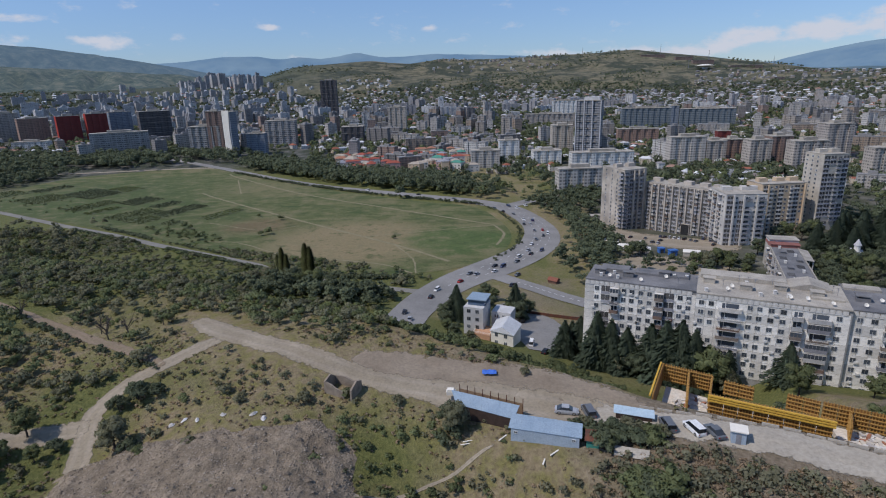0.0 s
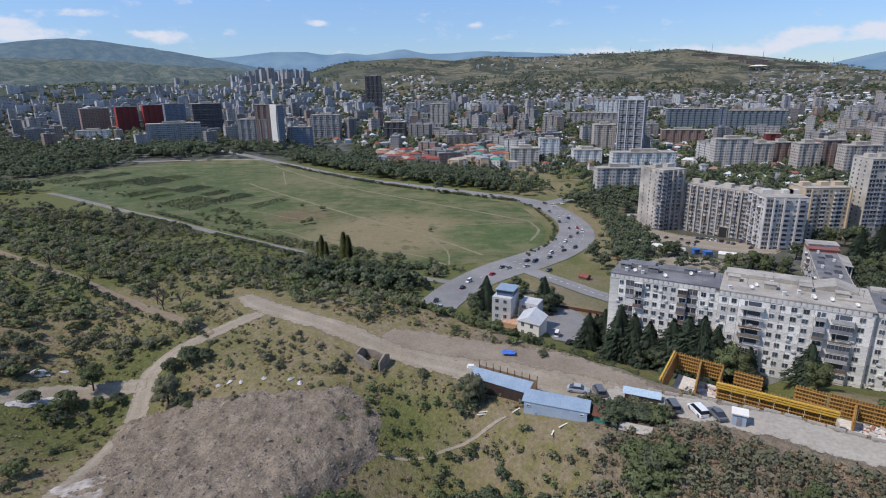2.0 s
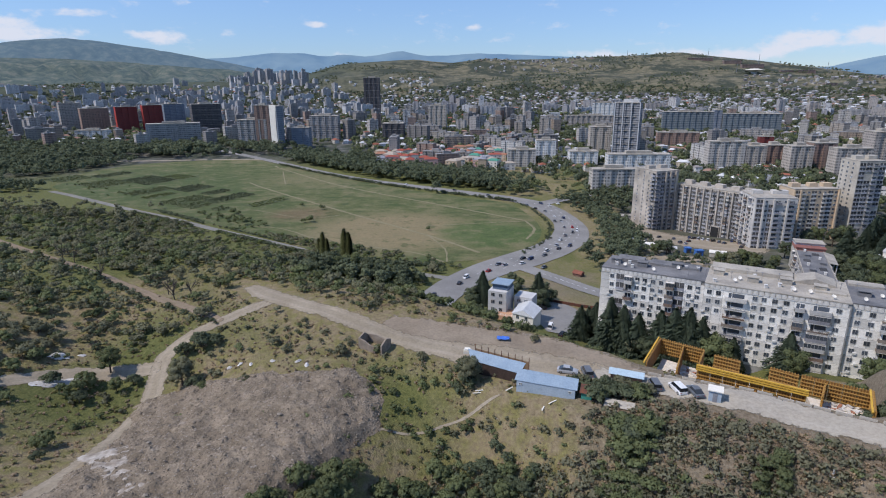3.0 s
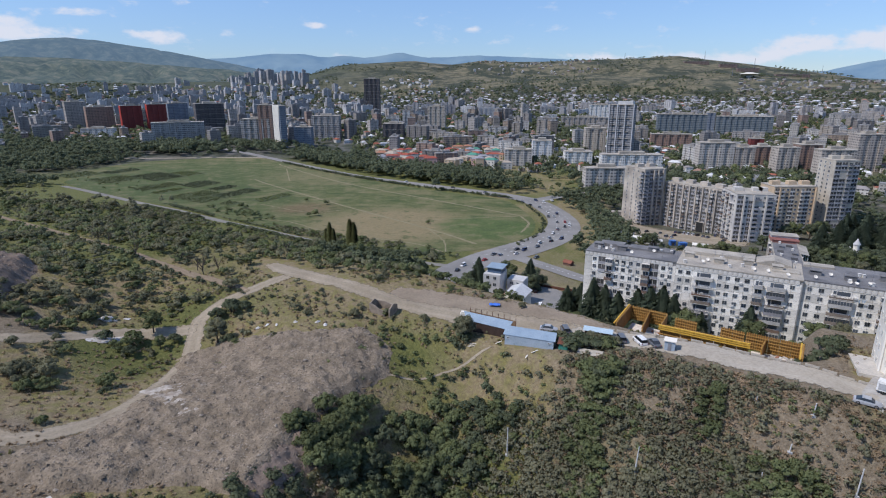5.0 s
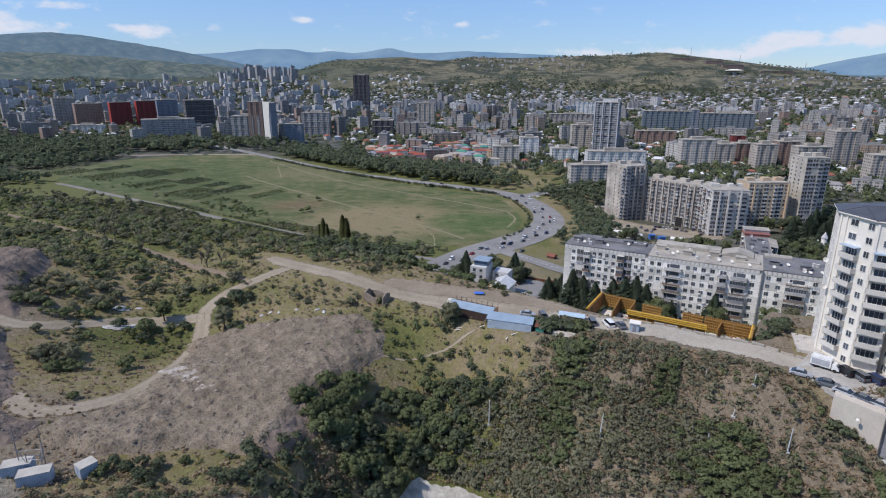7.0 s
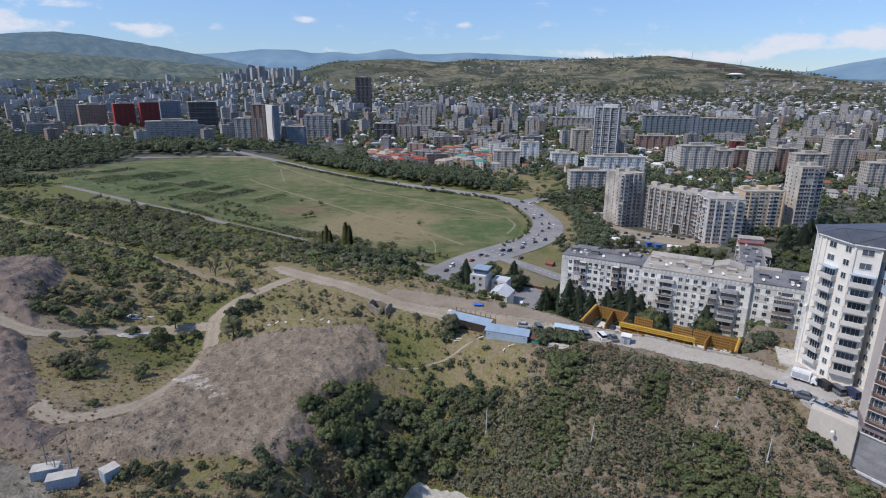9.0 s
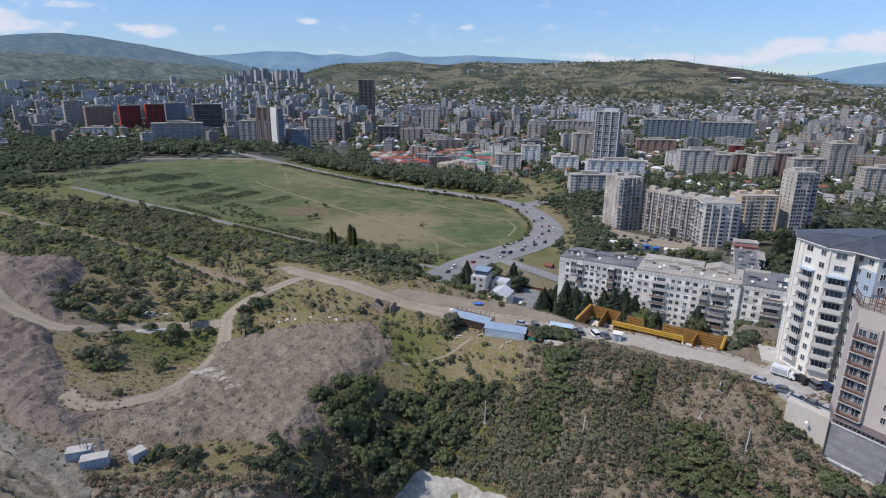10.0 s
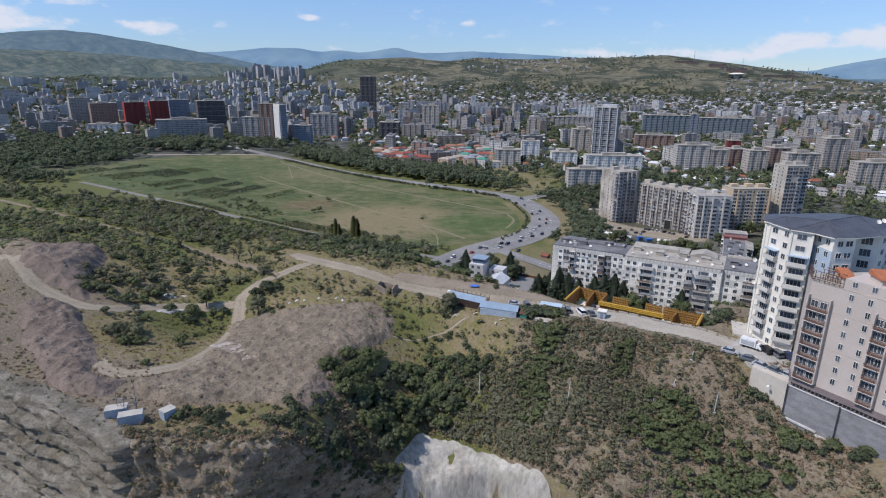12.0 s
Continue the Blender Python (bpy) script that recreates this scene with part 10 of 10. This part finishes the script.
# bare concrete steps and pale terrace between site and tower
ter = part("terrace", prism([(71.5, 90.0), (76.5, 88.0), (78.5, 97.5), (74, 99.5)], 40, 45.9), mottled("pale terrace", (0.5, 0.46, 0.40), (0.42, 0.39, 0.35), 0.4, 2))
tagged(ter, "pale paved terrace beside the white tower", "terrace", kind="structure")

# ---- white container boxes and mast above the quarry ----
M_BOXROOF = mottled("weathered tan roof sheet", (0.44, 0.41, 0.36), (0.36, 0.335, 0.295), 0.5, 3.0, grit=0.25)
CORR = mottled("pale blue corrugated steel", (0.36, 0.41, 0.47), (0.30, 0.34, 0.40), 0.6, 4, 0.6)


def container(x, y, turn, l, label):
    z = gz(x, y) - 0.1
    t = thing("container", label, "container", Matrix.Translation((x, y, z)) @ Matrix.Rotation(radians(turn), 4, "Z"), "containers")
    n = int(l / 0.3)
    front = []
    for k in range(n):
        x0, x1, x2 = -l / 2 + l * k / n, -l / 2 + l * (k + 0.5) / n, -l / 2 + l * (k + 1) / n
        front += [(x0, -1.2), (x1 - 0.03, -1.2), (x1 + 0.03, -1.12), (x2 - 0.03, -1.12)]
    part("wall", prism(front + [(-a, -b) for a, b in front], 0, 2.38), CORR, t)
    part("roof", Shape().box(-l / 2 - 0.05, -1.25, 2.38, l / 2 + 0.05, 1.25, 2.5), M_BOXROOF, t, "weathered pale tan metal roof")
    for y0 in (-0.57, 0.57):
        part("door", Shape().box(-l / 2 - 0.06, y0 - 0.52, 0.12, -l / 2, y0 + 0.52, 2.2), CORR, t)
    return t


container(-76.8, 31.2, 28, 4.4, "white container box with pale blue sides")
container(-72.4, 29.9, 30, 4.8, "white container box with corrugated blue sides")
container(-66.4, 34.0, 62, 2.8, "short white container box with tan roof")
mast = thing("mast", "lattice frame of thin steel masts beside containers", "mast", Matrix.Translation((-75.2, 32.2, gz(-75.2, 32.2))))
for x, y, h in ((-1.6, -0.6, 9.0), (0.4, -1.0, 4.6), (2.2, 0.6, 8.6), (3.0, -0.8, 4.6)):
    part("pole", Shape().tube((x, y, -0.3), (x, y, h), 0.09, 0.07), M_STEEL, mast)
for a, b in (((-1.6, -0.6, 4.4), (2.2, 0.6, 4.4)), ((0.4, -1.0, 3.4), (3.0, -0.8, 3.4)), ((-1.6, -0.6, 5.0), (0.4, -1.0, 2.2)), ((2.2, 0.6, 5.2), (3.0, -0.8, 2.4)), ((0.4, -1.0, 4.2), (2.2, 0.6, 3.0))):
    part("brace", Shape().tube(a, b, 0.05), M_STEEL, mast)
# lamp posts and survey poles on the slope
for x, y, h, lean in ((0.9, 76.4, 6.5, 0), (25.0, 68.8, 6.2, 0.06), (60.4, 64.4, 5.6, 0.04), (56.4, 74.2, 2.6, 0.05), (48, 78, 1.6, 0), (52, 71, 1.8, 0.08), (46.5, 67.5, 1.6, 0)):
    t = thing("pole", "thin pale concrete pole on the slope", "pole", Matrix.Translation((x, y, gz(x, y))) @ Matrix.Rotation(lean, 4, "Y"), "poles")
    part("shaft", Shape().tube((0, 0, -0.4), (0, 0, h), 0.15, 0.1), M_PALEGREY, t)
    part("base", Shape().box(-0.35, -0.35, -0.2, 0.35, 0.35, 0.25), M_PALEGREY, t)
sign = thing("lamp", "white round wall lamp on the yard wall", "lamp", Matrix.Translation((72.4, 64.9, 43.6)))
part("arm", Shape().tube((0.4, 0.3, 0), (-0.8, -0.6, 0.1), 0.05), M_STEEL, sign)
part("shade", Shape().tube((-0.8, -0.6, 0.0), (-0.85, -0.64, 0.22), 0.38, 0.3, 12), M_WHITE, sign)

# ---- small house at the crossing ----
house = thing("house", "white and grey house with blue penthouse and terrace", "house")
H0 = [(-15.2, 205.5), (-8.0, 203.5), (-5.4, 212.5), (-12.6, 214.5)]
part("wall", prism(H0, 8, 24.6), M_PALEGREY, house)
part("penthouse", prism([(-13.6, 207.5), (-7.6, 205.8), (-5.8, 212), (-11.8, 213.8)], 24.6, 26.8), glass("dark blue glass", (0.03, 0.05, 0.08)), house, "glazed penthouse")
part("roof", prism([(-14.2, 207.0), (-7.0, 205.0), (-5.2, 212.4), (-12.2, 214.4)], 26.8, 27.1), M_BLUEROOF, house, "blue metal roof")
facade(house, H0[0], H0[1], 12.5, 4, 3.0, [(2.0, "w", 1.4), (5.2, "w", 1.4)], rnd)
facade(house, H0[3], H0[0], 12.5, 4, 3.0, [(4.6, "f", 6.0)], rnd)
H1 = [(-5.2, 197.8), (2.6, 193.8), (5.6, 203.5), (-2.6, 208.6)]
s = prism(H1, 6, 18.8)
part("wall", s, M_WHITE, house)
sh = Shape()
m0, m1 = (Vector(H1[0]) + Vector(H1[1])) / 2, (Vector(H1[2]) + Vector(H1[3])) / 2
o = [Vector(q) + (Vector(q) - (m0 + m1) / 2).normalized() * 0.5 for q in H1]
sh.solid([(*o[0], 18.7), (*o[1], 18.7), (*o[2], 18.7), (*o[3], 18.7), (*m0, 20.9), (*m1, 20.9)], [(0, 4, 5, 3), (4, 1, 2, 5), (0, 1, 4), (2, 3, 5), (3, 2, 1, 0)])
part("roof", sh, mottled("pale sheet roof", (0.55, 0.56, 0.57), (0.47, 0.48, 0.49), 0.3, 3, 0.5), house, "pale grey sheet roof")
facade(house, H1[0], H1[1], 10.2, 3, 2.9, [(2.2, "w", 1.2), (5.8, "w", 1.2)], rnd)
H2 = [(-11.5, 200.5), (-5.6, 198.2), (-4.0, 206.0), (-10.0, 207.5)]
part("terrace", prism(H2, 7, 16.4), mottled("peach wall", (0.52, 0.30, 0.18), (0.45, 0.26, 0.16), 0.4, 3), house, "terrace with orange tiled floor")
sh = Shape()
for a, b in zip(H2, H2[1:] + H2[:1]):
    for z in (16.9, 17.3):
        sh.beam((*a, z), (*b, z), 0.07)
    sh.beam((*a, 16.4), (*a, 17.35), 0.08)
part("railing", sh, M_WHITE, house)
part("annex", prism([(-5.0, 209), (2, 206.5), (4, 213), (-3, 215.5)], 7, 21.5), M_PALEGREY, house, "grey rear annex with dark windows")
facade(house, (-5.0, 209), (2, 206.5), 18.2, 1, 3, [(2, "w", 1.6), (5, "w", 1.6)], rnd)
# red-roofed shed by the side road
red = thing("shed", "small shed with an orange-red roof", "shed", Matrix.Translation((26.5, 290, gz(26.5, 290))) @ Matrix.Rotation(-0.6, 4, "Z") @ Matrix.Scale(0.6, 4))
part("wall", Shape().box(-4, -3, -1, 4, 3, 2.6), M_BROWN, red)
sh = Shape()
sh.solid([(-4.6, -3.6, 2.5), (4.6, -3.6, 2.5), (4.6, 3.6, 2.5), (-4.6, 3.6, 2.5), (-4.6, 0, 4.9), (4.6, 0, 4.9)], [(0, 1, 5, 4), (2, 3, 4, 5), (0, 4, 3), (1, 2, 5), (3, 2, 1, 0)])
part("roof", sh, mottled("rust-red sheet", (0.24, 0.09, 0.06), (0.19, 0.075, 0.05), 0.5, 3), red, "rust-red sheet roof")
# long low wall of the yard
w = Shape()
pts = curve_points([(0, 246), (14, 240), (30, 236), (48, 232)], 2)
for a, b in zip(pts, pts[1:]):
    w.beam((a.x, a.y, gz(a.x, a.y) + 0.6), (b.x, b.y, gz(b.x, b.y) + 0.6), 0.3, 1.6)
tagged(part("garden_wall", w, M_RUST), "low brown wall along the yard", "wall", kind="structure")

# sheds and kiosks at the edge of the parking yard
for label, x, y, l, d, h, turn, wall_mat, roof_mat in (("small concrete shed at the yard's end", 75, 456, 9, 6, 4, 0.1, M_SOOT, M_PALEROOF), ("low shed with a white roof", 71, 370, 9, 6, 3, -0.3, M_PALEGREY, M_WHITE), ("long shed with a pale sheet roof", 77, 355, 15, 7, 3, -0.3, M_PALEGREY, M_WHITE),
                                                      ("low garage with a pale roof", 86, 350, 8, 6, 2.6, -0.2, M_SOOT, M_PALEGREY), ("blue kiosk", 96.5, 350, 3.4, 3, 3, 0.2, M_BLUEKIOSK, M_BLUEKIOSK), ("blue kiosk", 101.5, 344, 4.4, 3.2, 3.2, 0.2, M_BLUEKIOSK, M_BLUEKIOSK), ("low garage with a pale roof", 112, 343, 9, 6, 2.6, -0.3, M_SOOT, M_WHITE)):
    t = thing("shed", label + " beside parked cars", "shed", Matrix.Translation((x, y, gz(x, y))) @ Matrix.Rotation(turn, 4, "Z"), "yard sheds")
    part("wall", Shape().box(-l / 2, -d / 2, -1.5, l / 2, d / 2, h), wall_mat, t)
    part("roof", Shape().box(-l / 2 - 0.3, -d / 2 - 0.3, h, l / 2 + 0.3, d / 2 + 0.3, h + 0.3), roof_mat, t)
    part("door", Shape().box(-0.9, -d / 2 - 0.06, 0, 0.9, -d / 2, min(2.3, h - 0.3)), M_DARK, t)

# ---- little chapel among trees ----
chapel = thing("chapel", "small white chapel with conical grey turret", "chapel", Matrix.Translation((196, 331, gz(196, 331) + 1)) @ Matrix.Rotation(0.2, 4, "Z") @ Matrix.Scale(0.62, 4))
part("wall", Shape().box(-9, -5, -4, 5, 5, 6), M_WHITE, chapel)
sh = Shape()
sh.solid([(-9.4, -5.4, 6), (5.4, -5.4, 6), (5.4, 5.4, 6), (-9.4, 5.4, 6), (-9.4, 0, 9), (5.4, 0, 9)], [(0, 1, 5, 4), (2, 3, 4, 5), (0, 4, 3), (1, 2, 5), (3, 2, 1, 0)])
part("roof", sh, M_PALEGREY, chapel)
part("drum", Shape().tube((0, 0, 7), (0, 0, 13.5), 2.6, 2.6, 12), M_WHITE, chapel)
part("cone", Shape().tube((0, 0, 13.5), (0, 0, 19.5), 3.3, 0.05, 12), M_PALEGREY, chapel)
part("drum", Shape().tube((-8, -2, 5), (-8, -2, 9), 1.6, 1.6, 10), M_WHITE, chapel)
part("cone", Shape().tube((-8, -2, 9), (-8, -2, 12.5), 2.1, 0.05, 10), M_PALEGREY, chapel)
# hilltop saucer-shaped hall and its masts, and the row of buildings on the ridge
sx, sy = 790, 2330
hall = thing("round_hall", "white saucer-shaped hall on the hilltop", "building", Matrix.Translation((sx, sy, gz(sx, sy) + 3)))
part("stem", Shape().tube((0, 0, -16), (0, 0, 6), 12, 9, 20), M_PALEGREY, hall)
part("saucer", Shape().tube((0, 0, 4), (0, 0, 9), 16, 34, 28).tube((0, 0, 9), (0, 0, 14), 34, 12, 28), M_WHITE, hall)
for k, (az, r, h) in enumerate(((8.2, 2830, 30), (15.0, 2800, 44), (19.0, 2750, 40), (24.0, 2700, 36), (17.4, 2480, 30))):
    x, y = r * math.sin(radians(az)), r * math.cos(radians(az))
    ma = thing("radio_mast", "thin radio mast on the ridge", "mast", Matrix.Translation((x, y, gz(x, y))), "ridge masts")
    part("shaft", Shape().tube((0, 0, -3), (0, 0, h), 1.2, 0.5, 5), M_STEEL, ma)
M_RIDGEBLOCK = paned("dark brick ridge block", [(0.23, 0.17, 0.15)], (0.06, 0.05, 0.05), 5, 3.2, 0.5)
for label, az, r, l, h in (("long dark brick block on the ridge", 14.4, 2720, 100, 20), ("second dark brick block on the ridge", 17.0, 2700, 68, 18), ("brown hall on the ridge", 18.6, 2640, 82, 17), ("low brown row on the ridge", 22.0, 2580, 120, 14), ("small pale house on the slope", 24.5, 2180, 34, 12)):
    x, y = r * math.sin(radians(az)), r * math.cos(radians(az))
    landmark(label, x - l / 2, y, x + l / 2, y, h * 0.75 + 2, 22, M_RIDGEBLOCK, None, 0, False)
